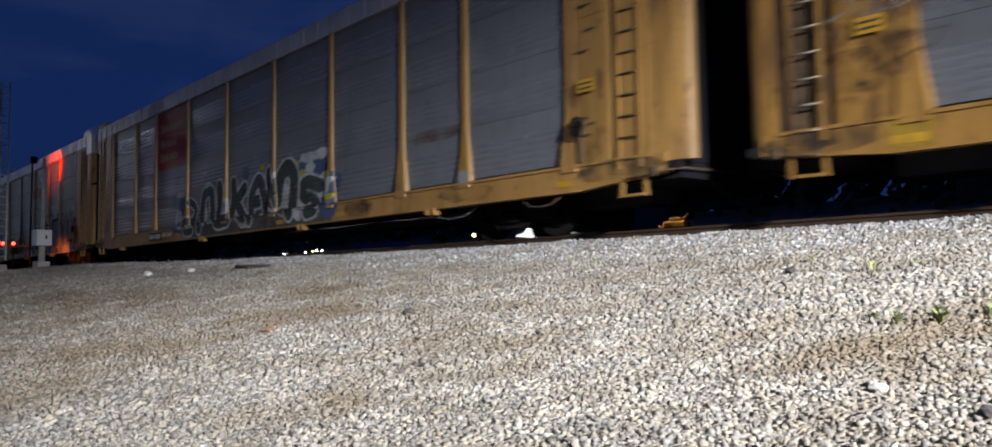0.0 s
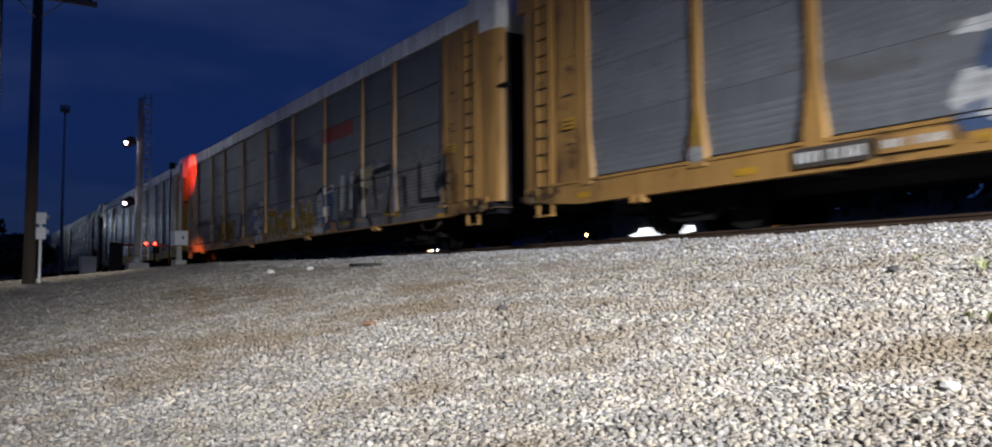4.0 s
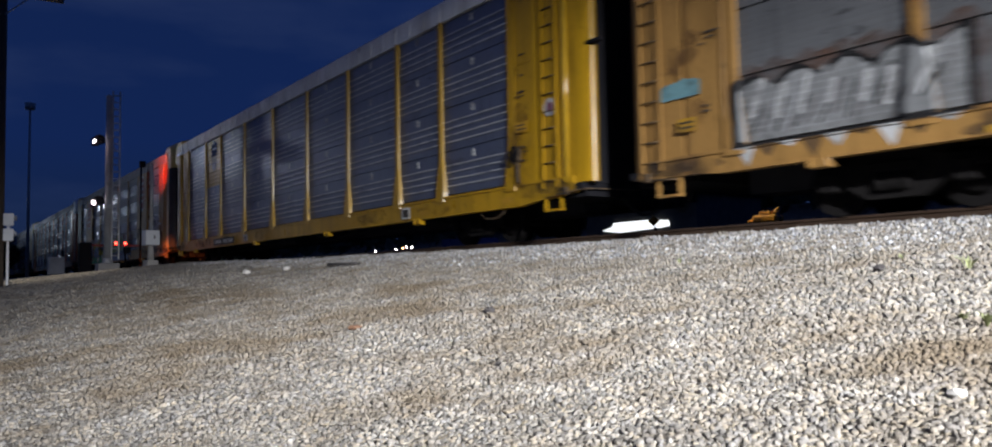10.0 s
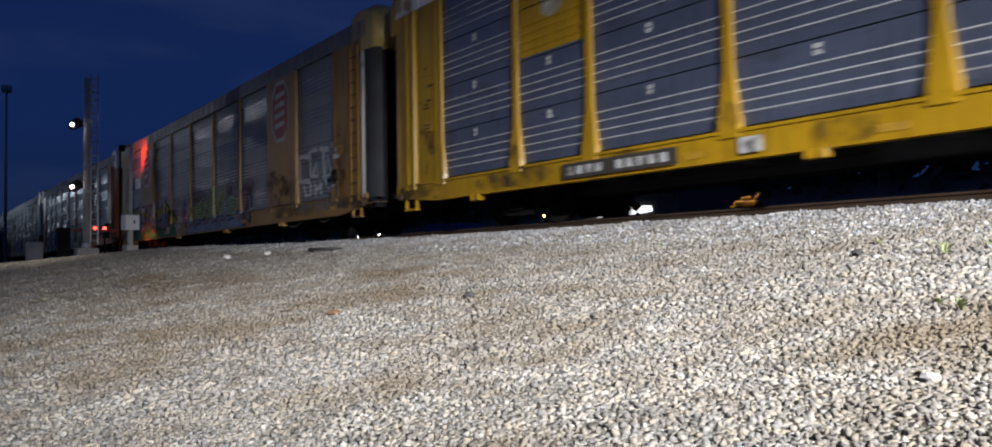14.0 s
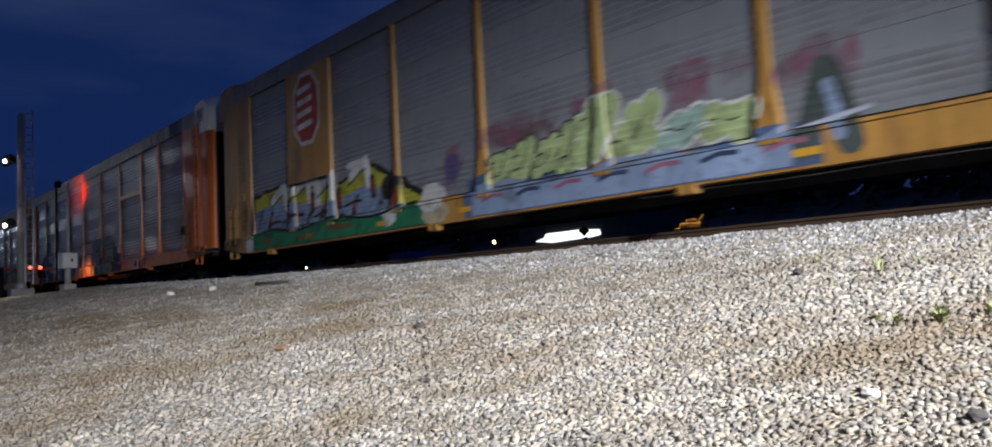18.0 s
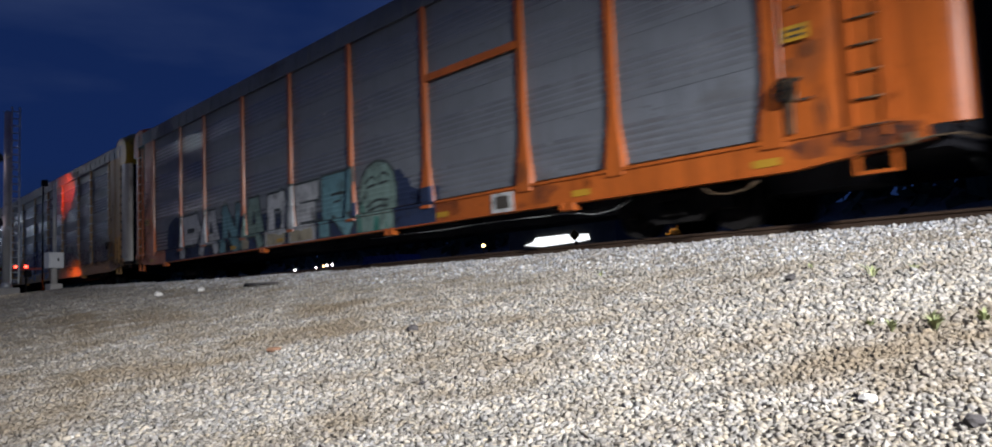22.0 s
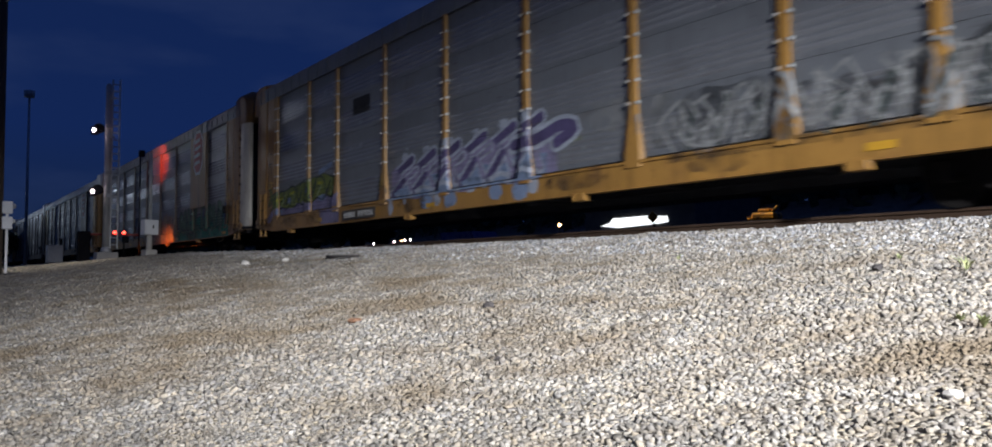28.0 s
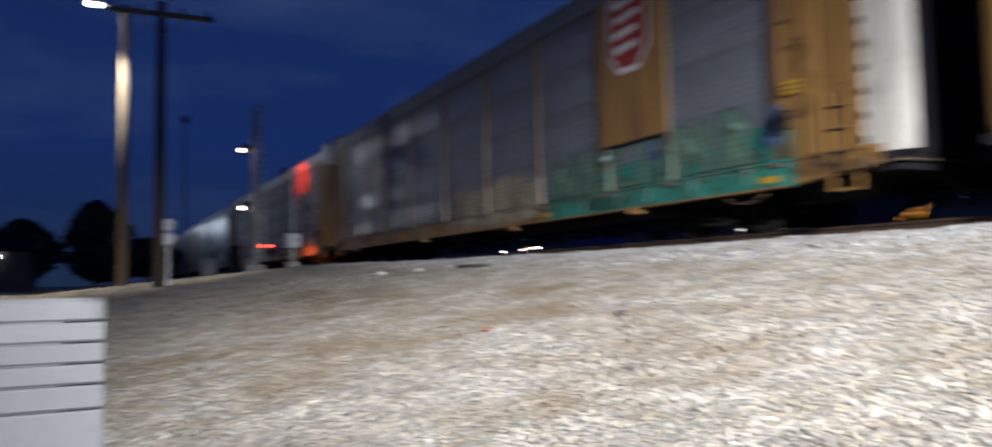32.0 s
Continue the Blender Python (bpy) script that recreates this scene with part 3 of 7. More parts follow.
def make_roof(bm):
    xs = (-END + 0.3, END - 0.3)
    prof = [(-HALF - 0.02, EAVE0), (-HALF - 0.02, EAVE1 - 0.06), (-HALF + 0.06, EAVE1), (-0.8, CROWN - 0.05), (0, CROWN), (0.8, CROWN - 0.05), (HALF - 0.06, EAVE1), (HALF + 0.02, EAVE1 - 0.06), (HALF + 0.02, EAVE0)]
    a, b = ([bm.verts.new((x, y, z)) for y, z in prof] for x in xs)
    for i in range(len(prof)):
        j = (i + 1) % len(prof)
        bm.faces.new((a[i], a[j], b[j], b[i]))
    bm.faces.new(a[::-1])
    bm.faces.new(b)
    for i in range(40):
        x = -13.2 + i * 0.677
        block(bm, x - 0.02, x + 0.02, -HALF - 0.035, -HALF - 0.018, EAVE0 + 0.02, EAVE1 - 0.08)
    bmesh.ops.recalc_face_normals(bm, faces=bm.faces[:])


SILL_FOOT = {2: 0.69, 4: 0.54, 6: 0.58}     # cars whose side sill is shallower or deeper than usual


def make_sill(z0):
    def make(bm):
        ends = max(0.74, z0 + 0.05)
        out = [(-13.55, ends), (-12.4, z0 + 0.05), (-11.9, z0), (11.9, z0), (12.4, z0 + 0.05), (13.55, ends), (13.55, SILL1), (-13.55, SILL1)]
        prism(bm, out, -HALF - 0.03, -HALF + 0.10)
        block(bm, -13.3, 13.3, -HALF - 0.055, -HALF - 0.031, SILL1 - 0.035, SILL1 + 0.012)
        block(bm, -11.9, 11.9, -HALF - 0.06, -HALF - 0.031, z0 + 0.002, z0 + 0.03)
    return make


def make_pad(bm):
    block(bm, -0.16, 0.16, -0.07, 0.06, -0.13, 0.0, 0.01)
    block(bm, -0.13, -0.08, -0.09, -0.071, -0.11, 0.02)
    block(bm, 0.08, 0.13, -0.09, -0.071, -0.11, 0.02)


def make_stirrup(bm):
    for x in (-0.22, 0.22):
        block(bm, x - 0.02, x + 0.02, -0.03, 0.03, -0.36, 0)
    block(bm, -0.24, 0.24, -0.05, 0.05, -0.40, -0.361)


def make_plain_sheet(bm):
    """A flat end sheet with a soft fold along its outer edge."""
    y0 = -HALF - 0.012
    prism(bm, [(11.7, y0), (12.0, y0 - 0.004), (12.40, y0 - 0.012), (12.52, y0 - 0.006), (12.60, y0 + 0.02), (12.62, -HALF + 0.05), (11.7, -HALF + 0.05)], SILL1 + 0.013, EAVE0 - 0.003, "z")
    block(bm, 11.86, 12.5, y0 - 0.022, y0 - 0.013, 3.34, 3.37)
    block(bm, 11.82, 11.88, y0 - 0.030, y0 - 0.0125, SILL1 + 0.013, EAVE0 - 0.003, 0.006)


def make_ladder(bm):
    for x in (12.72, 13.12):
        block(bm, x - 0.025, x + 0.025, -HALF - 0.06, -HALF - 0.02, 0.86, EAVE0 - 0.15)


def make_short_ladder(bm):
    for x in (12.72, 13.12):
        block(bm, x - 0.025, x + 0.025, -HALF - 0.06, -HALF - 0.02, 0.86, 1.86)


def make_cover(bm):
    """A flush sheet over the corner above the short ladder."""
    block(bm, 12.63, 13.22, -HALF - 0.018, -HALF + 0.05, 1.95, EAVE0 - 0.003, 0.012)


def make_folds(bm):
    """Two standing folds of sheet in place of a ladder."""
    for x, w, d in ((12.76, 0.10, 0.07), (13.06, 0.13, 0.05)):
        prism(bm, [(x - w, -HALF - 0.005), (x - w * 0.6, -HALF - d), (x + w * 0.6, -HALF - d), (x + w, -HALF - 0.005)], 0.9, EAVE0 - 0.01, "z")


def make_rung(bm):
    rod(bm, (12.745, -HALF - 0.045, 0), (13.095, -HALF - 0.045, 0), 0.015, n=6)


def make_corner(bm):
    """The recess behind the ladder and the vertical channel beside it."""
    block(bm, 12.62, 13.22, -HALF + 0.06, -HALF + 0.12, 0.95, EAVE0)
    block(bm, 13.20, 13.27, -HALF - 0.01, -HALF + 0.11, 0.95, EAVE0)


def make_flush_corner(bm):
    """A flat corner sheet that carries the rungs, with a seam and a standing channel beside it."""
    block(bm, 12.635, 13.185, -HALF - 0.012, -HALF + 0.12, 0.95, EAVE0)
    block(bm, 13.20, 13.27, -HALF - 0.01, -HALF + 0.11, 0.95, EAVE0)


def make_door(tip):
    """The end door's rounded near edge: a column with a quarter-round face."""
    def make(bm):
        mid = 13.48 + (tip - 13.76) * 0.4
        out = [(13.27, -HALF + 0.01)] + [(mid + (tip - mid) * math.sin(a), -HALF + 0.19 - 0.18 * math.cos(a)) for a in [math.pi / 2 * i / 8 for i in range(9)]] + [(tip - 0.02, -HALF + 0.24), (13.27, -HALF + 0.24)]
        prism(bm, out, 0.90, 4.60, "z")
    return make


def make_bead(bm):
    """A rounded upright bead along the door's edge."""
    rod(bm, (13.345, -HALF - 0.0, 0.92), (13.345, -HALF - 0.0, 4.58), 0.062, n=20)


def make_hinge(bm):
    """A small dark hinge knuckle on the door's inner edge."""
    block(bm, 13.272, 13.33, -HALF - 0.03, -HALF + 0.009, 0, 0.10, 0.008)


# The leaf is coloured black to give the shade of the gap between cars.
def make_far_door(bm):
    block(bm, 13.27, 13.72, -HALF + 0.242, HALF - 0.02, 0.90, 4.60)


def make_hood(tip):
    """The cap that rounds the roof down over the door."""
    def make(bm):
        half, r, rise = HALF + 0.02, tip - 13.22, 0.84 if tip > 13.9 else 0.64
        xs = [(12.80, EAVE1 + 0.20)] + [(13.22 + r * math.sin(a), EAVE1 - 0.42 + rise * math.cos(a)) for a in [math.pi / 2 * i / 10 for i in range(11)]] + [(tip, 4.603), (13.28, 4.603), (13.28, EAVE0 + 0.01), (12.80, EAVE0 + 0.01)]
        inner = [(12.80 + (x - 12.80) * 0.97, EAVE1 - 0.02 + 0.45 * (z - EAVE1 + 0.02) if z > EAVE1 - 0.02 else z) for x, z in xs]
        rows = [[bm.verts.new((x, y, z)) for x, z in p] for p, y in ((inner, -half), (xs, -half + 0.42), (xs, half - 0.42), (inner, half))]
        n = len(xs)
        for a, b in zip(rows, rows[1:]):
            for i in range(n):
                bm.faces.new((a[i], a[(i + 1) % n], b[(i + 1) % n], b[i])).smooth = True
        bm.faces.new(rows[0][::-1])
        bm.faces.new(rows[-1])
        bmesh.ops.recalc_face_normals(bm, faces=bm.faces[:])
    return make


def make_brake_case(bm):
    """The gear case of the hand brake on its bracket."""
    y = -HALF - 0.10
    block(bm, -0.10, 0.11, y - 0.01, -HALF - 0.043, -0.15, 0.12, 0.03)
    block(bm, -0.035, 0.035, y, -HALF - 0.043, -0.55, -0.151, 0.01)
    block(bm, -0.16, 0.16, y + 0.02, -HALF - 0.043, 0.121, 0.15, 0.005)


def make_hand_brake(bm):
    """The spoked wheel of the hand brake."""
    y = -HALF - 0.10
    tube(bm, [(0.14 * math.cos(2 * math.pi * i / 16), y - 0.06, 0.14 * math.sin(2 * math.pi * i / 16)) for i in range(17)], 0.018, 5)
    for i in range(4):
        a = math.pi * i / 4
        rod(bm, (-0.14 * math.cos(a), y - 0.06, -0.14 * math.sin(a)), (0.14 * math.cos(a), y - 0.06, 0.14 * math.sin(a)), 0.01, n=5)


def make_end_sill(bm):
    block(bm, 12.55, 13.70, -HALF + 0.14, HALF - 0.14, 0.66, 0.895)
    block(bm, 13.05, 13.75, -HALF - 0.02, -HALF + 0.119, 0.78, 0.89)


def make_coupler(bm):
    block(bm, 13.4, 14.05, -0.09, 0.09, 0.74, 0.94, 0.02)
    block(bm, 13.98, 14.27, -0.16, 0.14, 0.70, 0.98, 0.04)


def make_hose(bm):
    pts = [Vector((13.5 + 0.75 * i / 8, -0.45 + 0.05 * i, 0.72 - 0.38 * math.sin(math.pi * i / 9))) for i in range(9)]
    tube(bm, pts, 0.03)


def make_core(bm):
    """Deck, centre sill and cross bearers."""
    block(bm, -13.3, 13.3, -HALF + 0.12, HALF - 0.05, 0.92, 1.0)
    block(bm, -12.4, 12.4, -0.38, 0.38, 0.48, 0.915)
    for x in (-7.2, -4.4, -1.5, 1.5, 4.4, 7.2):
        block(bm, x - 0.12, x + 0.12, -HALF + 0.11, HALF - 0.1, 0.62, 0.915)


def make_brake_gear(bm):
    rod(bm, (-2.6, -0.75, 0.66), (-1.2, -0.75, 0.66), 0.21, n=14)
    rod(bm, (0.6, -0.85, 0.72), (1.3, -0.85, 0.72), 0.14, n=12)
    rod(bm, (-9, -0.55, 0.6), (9, -0.55, 0.6), 0.022, n=6)


def make_train_line(bm):
    """The thin brake pipe slung below the side sill, with its hangers."""
    y = -HALF + 0.13
    pts = [(2.0, y, 0.5)] + [(2.4 + 0.6 * i, y, 0.49 + 0.012 * math.sin(i * 1.3)) for i in range(10)] + [(8.1, y, 0.46), (8.5, y, 0.40), (8.9, y, 0.43), (9.2, y, 0.54), (9.3, y, 0.66)]
    tube(bm, pts, 0.005, 6)


def make_loop(bm):
    """A bent pipe that loops down from the sill's end."""
    tube(bm, [(10.55, -HALF + 0.05, 0.66), (10.6, -HALF + 0.02, 0.55), (10.75, -HALF, 0.46), (11.0, -HALF, 0.43), (11.25, -HALF, 0.46), (11.42, -HALF + 0.02, 0.55), (11.46, -HALF + 0.05, 0.66)], 0.014, 6)


def make_end_bar(bm):
    """A short dark bar that reaches from the door towards the next car."""
    block(bm, 13.70, 14.2, -HALF + 0.06, -HALF + 0.16, 3.30, 3.37, 0.01)


def make_lever(bm):
    """The uncoupling lever along the end sill."""
    tube(bm, [(12.75, -HALF - 0.02, 0.70), (13.1, -HALF - 0.05, 0.72), (13.62, -HALF - 0.05, 0.76), (13.78, -HALF + 0.1, 0.78), (13.80, -0.3, 0.80)], 0.014, 6)
    block(bm, 13.30, 13.40, -HALF - 0.08, -HALF + 0.02, 0.70, 0.84, 0.01)


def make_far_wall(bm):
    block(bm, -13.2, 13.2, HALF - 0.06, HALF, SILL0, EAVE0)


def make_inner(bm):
    """Added black sheet behind the near panels; its colour puts shade into the joints."""
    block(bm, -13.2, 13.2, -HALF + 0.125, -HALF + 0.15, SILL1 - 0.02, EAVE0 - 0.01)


def make_frame(bm):
    """A cast truck side frame: arched, with windows on each side of the spring nest."""
    top = [(-1.12, 0.50), (-1.05, 0.62), (-0.62, 0.64), (-0.36, 0.76), (0.36, 0.76), (0.62, 0.64), (1.05, 0.62), (1.12, 0.50)]
    bot = [(0.74, 0.42), (0.36, 0.17), (-0.36, 0.17), (-0.74, 0.42)]
    prism(bm, top + bot, -0.07, 0.07)
    for x in (-0.865, 0.865):
        block(bm, x - 0.13, x + 0.13, -0.13, 0.10, 0.30, 0.56, 0.02)
    for x in (-0.16, 0, 0.16):
        rod(bm, (x, -0.10, 0.27), (x, -0.10, 0.50), 0.065, n=8)
    block(bm, -0.30, 0.30, -0.16, -0.02, 0.50, 0.62, 0.02)


def make_bolster(bm):
    block(bm, -0.2, 0.2, -1.0, 1.0, 0.42, 0.62, 0.02)


def make_wheels(bm):
    for s in (-1, 1):
        rod(bm, (0, s * 0.69, 0), (0, s * 0.83, 0), 0.42, n=28)
        rod(bm, (0, s * 0.66, 0), (0, s * 0.69, 0), 0.45, n=28)
        rod(bm, (0, s * 0.83, 0), (0, s * 0.86, 0), 0.30, 0.2, n=20)
    rod(bm, (0, -1.12, 0), (0, 1.12, 0), 0.075, n=10)
    for s in (-1, 1):
        for i in range(3):
            a = i * 2.094
            block(bm, 0.16 * math.cos(a) - 0.02, 0.16 * math.cos(a) + 0.02, s * 0.86 - 0.012, s * 0.86 + 0.012, 0.16 * math.sin(a) - 0.02, 0.16 * math.sin(a) + 0.02)


def paint(name, c, dirt=RUST, at=0.60, rough=0.5):
    return shader(name, c, rough, vary=0.2, size=0.9, grain=24, bump=0.10, dirt=dirt, dirt_at=at, dirt_size=1.1, stretch=(1, 1, 0.45), streak=tuple(0.45 * v for v in c), streak_at=0.50)


def sheet(name, c, metal=0.35, rough=0.5, dirt=(0.08, 0.07, 0.06), at=0.62):
    return shader(name, c, rough, metal, vary=0.16, size=0.7, grain=34, bump=0.03, dirt=dirt, dirt_at=at, dirt_size=0.7, stretch=(0.6, 1, 1.6), streak=tuple(0.62 * v for v in c), streak_at=0.52)


TAN = paint("faded_tan_yellow_paint", (0.318, 0.176, 0.053))
OCHRE = paint("ochre_paint", (0.28, 0.148, 0.036), at=0.57)
YELLOW = paint("bright_yellow_paint", (0.40, 0.225, 0.0085), at=0.68, rough=0.34)
PALEYELLOW = paint("pale_yellow_hood_paint", (0.56, 0.40, 0.13), at=0.66, rough=0.4)
ORANGE = paint("orange_paint", (0.40, 0.095, 0.016), at=0.64, rough=0.36)
OCHREBROWN = paint("dull_ochre_brown_paint", (0.21, 0.112, 0.034), at=0.55)
BROWN = paint("dull_brown_paint", (0.096, 0.06, 0.04))
GREY = sheet("dark_grey_steel_panel", (0.147, 0.157, 0.173), 0.2, 0.52)
MIDGREY = sheet("grey_steel_panel", (0.132, 0.137, 0.145), 0.2, 0.52)
BLUEGREY = sheet("galvanised_blue_grey_panel", (0.176, 0.202, 0.282), 0.68, 0.38)
CLEARGREY = sheet("cool_grey_steel_panel", (0.168, 0.180, 0.202), 0.2, 0.52)
DARKGREY = sheet("slate_grey_panel", (0.128, 0.138, 0.156), 0.2, 0.52)
TAUPE = sheet("brownish_grey_steel_panel", (0.142, 0.137, 0.136), 0.15, 0.55)
PALEGREY = sheet("pale_galvanised_panel", (0.24, 0.25, 0.275), 0.8, 0.32)

# car: frame paint, panel sheet, panel style, panels in a bay, roof, hood at its front, door at its front, words
FLEET = {
    -1: (TAN, TAUPE, "mild", 4, "white", "hoodwhite", TAN, "tan-yellow"),
    0: (OCHRE, GREY, "mild", 4, "white", "hoodwhite", OCHRE, "ochre"),
    1: (TAN, GREY, "mild", 4, "galv", "galv", TAN, "faded tan-yellow"),
    2: (TAN, MIDGREY, "seam", 4, "white", "hoodwhite", TAN, "faded tan"),
    3: (YELLOW, BLUEGREY, "bold", 4, "white", "hoodwhite", YELLOW, "bright yellow"),
    4: (OCHRE, CLEARGREY, "mild", 4, GREY, PALEYELLOW, "underside", "ochre"),
    5: (ORANGE, CLEARGREY, "mild", 4, GREY, "hoodwhite", ORANGE, "orange"),
    6: (OCHRE, DARKGREY, "mild", 4, GREY, YELLOW, "doorwhite", "ochre-yellow"),
    7: (OCHREBROWN, DARKGREY, "mild", 4, GREY, OCHREBROWN, "doorwhite", "ochre-brown"),
    8: (OCHRE, DARKGREY, "bold", 4, "galv", "galv", OCHRE, "ochre-brown"),
    9: (BROWN, PALEGREY, "bold", 4, "galv", "galv", BROWN, "brown"),
    10: (TAN, PALEGREY, "bold", 4, "galv", "galv", TAN, "tan"),
    11: (BROWN, PALEGREY, "bold", 4, "galv", "galv", BROWN, "brown"),
    12: (TAN, PALEGREY, "bold", 4, "galv", "galv", TAN, "tan"),
}
MIRROR = Matrix.Diagonal((-1, 1, 1, 1))
cars, wheelsets = {}, []


def share(key, make, material):
    """One mesh for all cars that wear the same paint."""
    name = material if isinstance(material, str) else material.name
    me = cached((key, name), make)
    if not me.materials:
        me.materials.append(M[material] if isinstance(material, str) else material)
    return me


def make_mirrored(make):
    def made(bm):
        make(bm)
        bmesh.ops.transform(bm, matrix=MIRROR, verts=bm.verts)
        bmesh.ops.reverse_faces(bm, faces=bm.faces[:])
    return made


def build_car(k):
    frame_paint, skin, style, stack, roof, hood, door, words = FLEET[k]
    car = empty("autorack_car", pose(-PITCH * k, TRACK, RAIL))
    tagged(car, words + " enclosed railway auto carrier rolling on the track", "railway car", "train of auto carriers")
    cars[k] = car
    piece("roof", share("roof", make_roof, roof), None, car)
    foot = SILL_FOOT.get(k, SILL0)
    piece("side_sill", share("side_sill_%.2f" % foot, make_sill(foot), frame_paint), None, car)
    piece("underframe", share("underframe", make_core, "underside"), None, car)
    piece("brake_gear", share("brake_gear", make_brake_gear, "underside"), None, car)
    if k in (1, 4, 5):
        piece("brake_pipe", share("brake_pipe", make_train_line, "galv"), None, car)
    piece("pipe_loop", share("pipe_loop", make_loop, "grime"), None, car)
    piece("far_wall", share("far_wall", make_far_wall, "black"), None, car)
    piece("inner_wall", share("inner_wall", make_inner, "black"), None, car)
    for x in POSTS:
        piece("side_post", share("side_post", make_post, BROWN if k in (7, 8) else frame_paint), None, car, m=pose(x, -HALF + 0.01, 0))
        if k == 6:
            for i in range(8):
                for s in (-1, 1):
                    piece("clip", share("clip", make_clip, "galv"), None, car, m=pose(x + s * 0.10, -HALF + 0.01, 1.95 + 0.37 * i))
    for x0, x1 in zip(POSTS, POSTS[1:]):
        w, h = x1 - x0 - 0.02, PANEL_H
        for j in range(stack):
            me = cached(("side_panel", style, round(w, 2), skin.name), make_panel(style, w, h - JOINT[style]))
            if not me.materials:
                me.materials.append(skin)
                me.materials.append(M["ridge" if style == "bold" else "ridge_dim"])
            piece("side_panel", me, None, car, m=pose((x0 + x1) / 2, -HALF + 0.056, PANEL_Z + j * h))
    for x in (-10.4, -3, 3, 8.1):
        piece("jacking_pad", share("jacking_pad", make_pad, frame_paint), None, car, m=pose(x, -HALF, foot + 0.02))
    for end, flip in ((1, lambda f: f), (-1, make_mirrored)):
        short = (k, end) in ((4, -1), (6, -1), (6, 1), (7, 1))
        tag = "" if end > 0 else "_rear"
        # ladder recesses get dark brown, not frame paint: their shade put into the colour
        recess, folds = (k, end) in ((5, -1), (0, -1)), (k, end) == (3, -1)
        aside = -0.34 if (k, end) == (2, -1) else 0.0
        for name, make, material in (("end_sheet", make_plain_sheet, frame_paint), ("ladder", make_folds if folds else make_short_ladder if short else make_ladder, frame_paint), ("corner_post", make_corner if recess else make_flush_corner, "grime" if recess else frame_paint),
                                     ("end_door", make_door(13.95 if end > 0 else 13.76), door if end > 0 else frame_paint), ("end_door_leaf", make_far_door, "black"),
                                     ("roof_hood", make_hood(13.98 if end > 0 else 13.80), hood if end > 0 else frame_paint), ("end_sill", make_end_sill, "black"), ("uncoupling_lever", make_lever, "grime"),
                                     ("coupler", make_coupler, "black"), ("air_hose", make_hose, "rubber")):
            piece(name, share(name + tag + {make_plain_sheet: "_plain", make_short_ladder: "_short", make_flush_corner: "_flush", make_folds: "_folds"}.get(make, ""), flip(make), material), None, car, m=pose(aside if name == "ladder" else 0, 0, 0))
        piece("step", share("step", make_stirrup, frame_paint), None, car, m=pose(end * 12.95, -HALF + 0.01, 0.84))
        if short:
            piece("corner_cover", share("corner_cover" + tag, flip(make_cover), frame_paint), None, car)
        for i in range(0 if folds else 3 if short else 12):
            piece("rung", share("rung" + tag, flip(make_rung), "rung" if recess else "grime"), None, car, m=pose(aside, 0, 1.0 + 0.32 * i))
        if end > 0 and k in (2, 3):
            piece("end_bar", share("end_bar", make_end_bar, "black"), None, car)
        if end > 0 and k in (3, 4):
            piece("door_bead", share("door_bead", make_bead, "gloss_yellow" if k == 3 else "doorwhite"), None, car, "rounded upright edge of the door")
        if end > 0 and door == "doorwhite":
            for i in range(11):
                piece("hinge", share("hinge", make_hinge, "wheel"), None, car, m=pose(0, 0, 1.05 + 0.33 * i))
        if end > 0:
            brake = piece("hand_brake", share("brake_case", make_brake_case, "grime"), None, car, m=pose(11.98, 0, 1.6))
            piece("brake_wheel", share("brake_wheel", make_hand_brake, "wheel"), None, brake)
        truck = empty("truck", pose(end * 9.75, 0, 0))
        truck.parent = car
        for y, turn in ((-1.0, 0), (1.0, 180)):
            piece("side_frame", share("side_frame", make_frame, "wheel"), None, truck, m=pose(0, y, 0, 0, 0, turn))
        piece("bolster", share("bolster", make_bolster, "black"), None, truck)
        for x in (-0.865, 0.865):
            ws = piece("wheelset", share("wheelset", make_wheels, "wheel"), None, truck, m=pose(x, 0, 0.42))
            wheelsets.append((k, ws, x))
    return car


for k in CARS:
    build_car(k)


# ---- paint on the cars: murals, lettering, plates ----
PROUD_Y = -HALF - 0.066


def flat_paint(name, c, worn=(0.26, 0.42, 0.55, 1.0)):
    """Sprayed paint: chalky, grimy, and worn thin in places so that the skin shows through."""
    return shader(name, c, 0.7, vary=0.22, size=1.6, grain=26, bump=0.05, dirt=tuple(0.35 * v + 0.02 for v in c), dirt_at=0.55, dirt_size=2.2, streak=tuple(0.6 * v for v in c), streak_at=0.52, worn=worn, spec=0.2)


def mist(name, c):
    """A thin cloud of overspray."""
    return flat_paint(name, c, (0.36, 0.70, 0.0, 0.58))


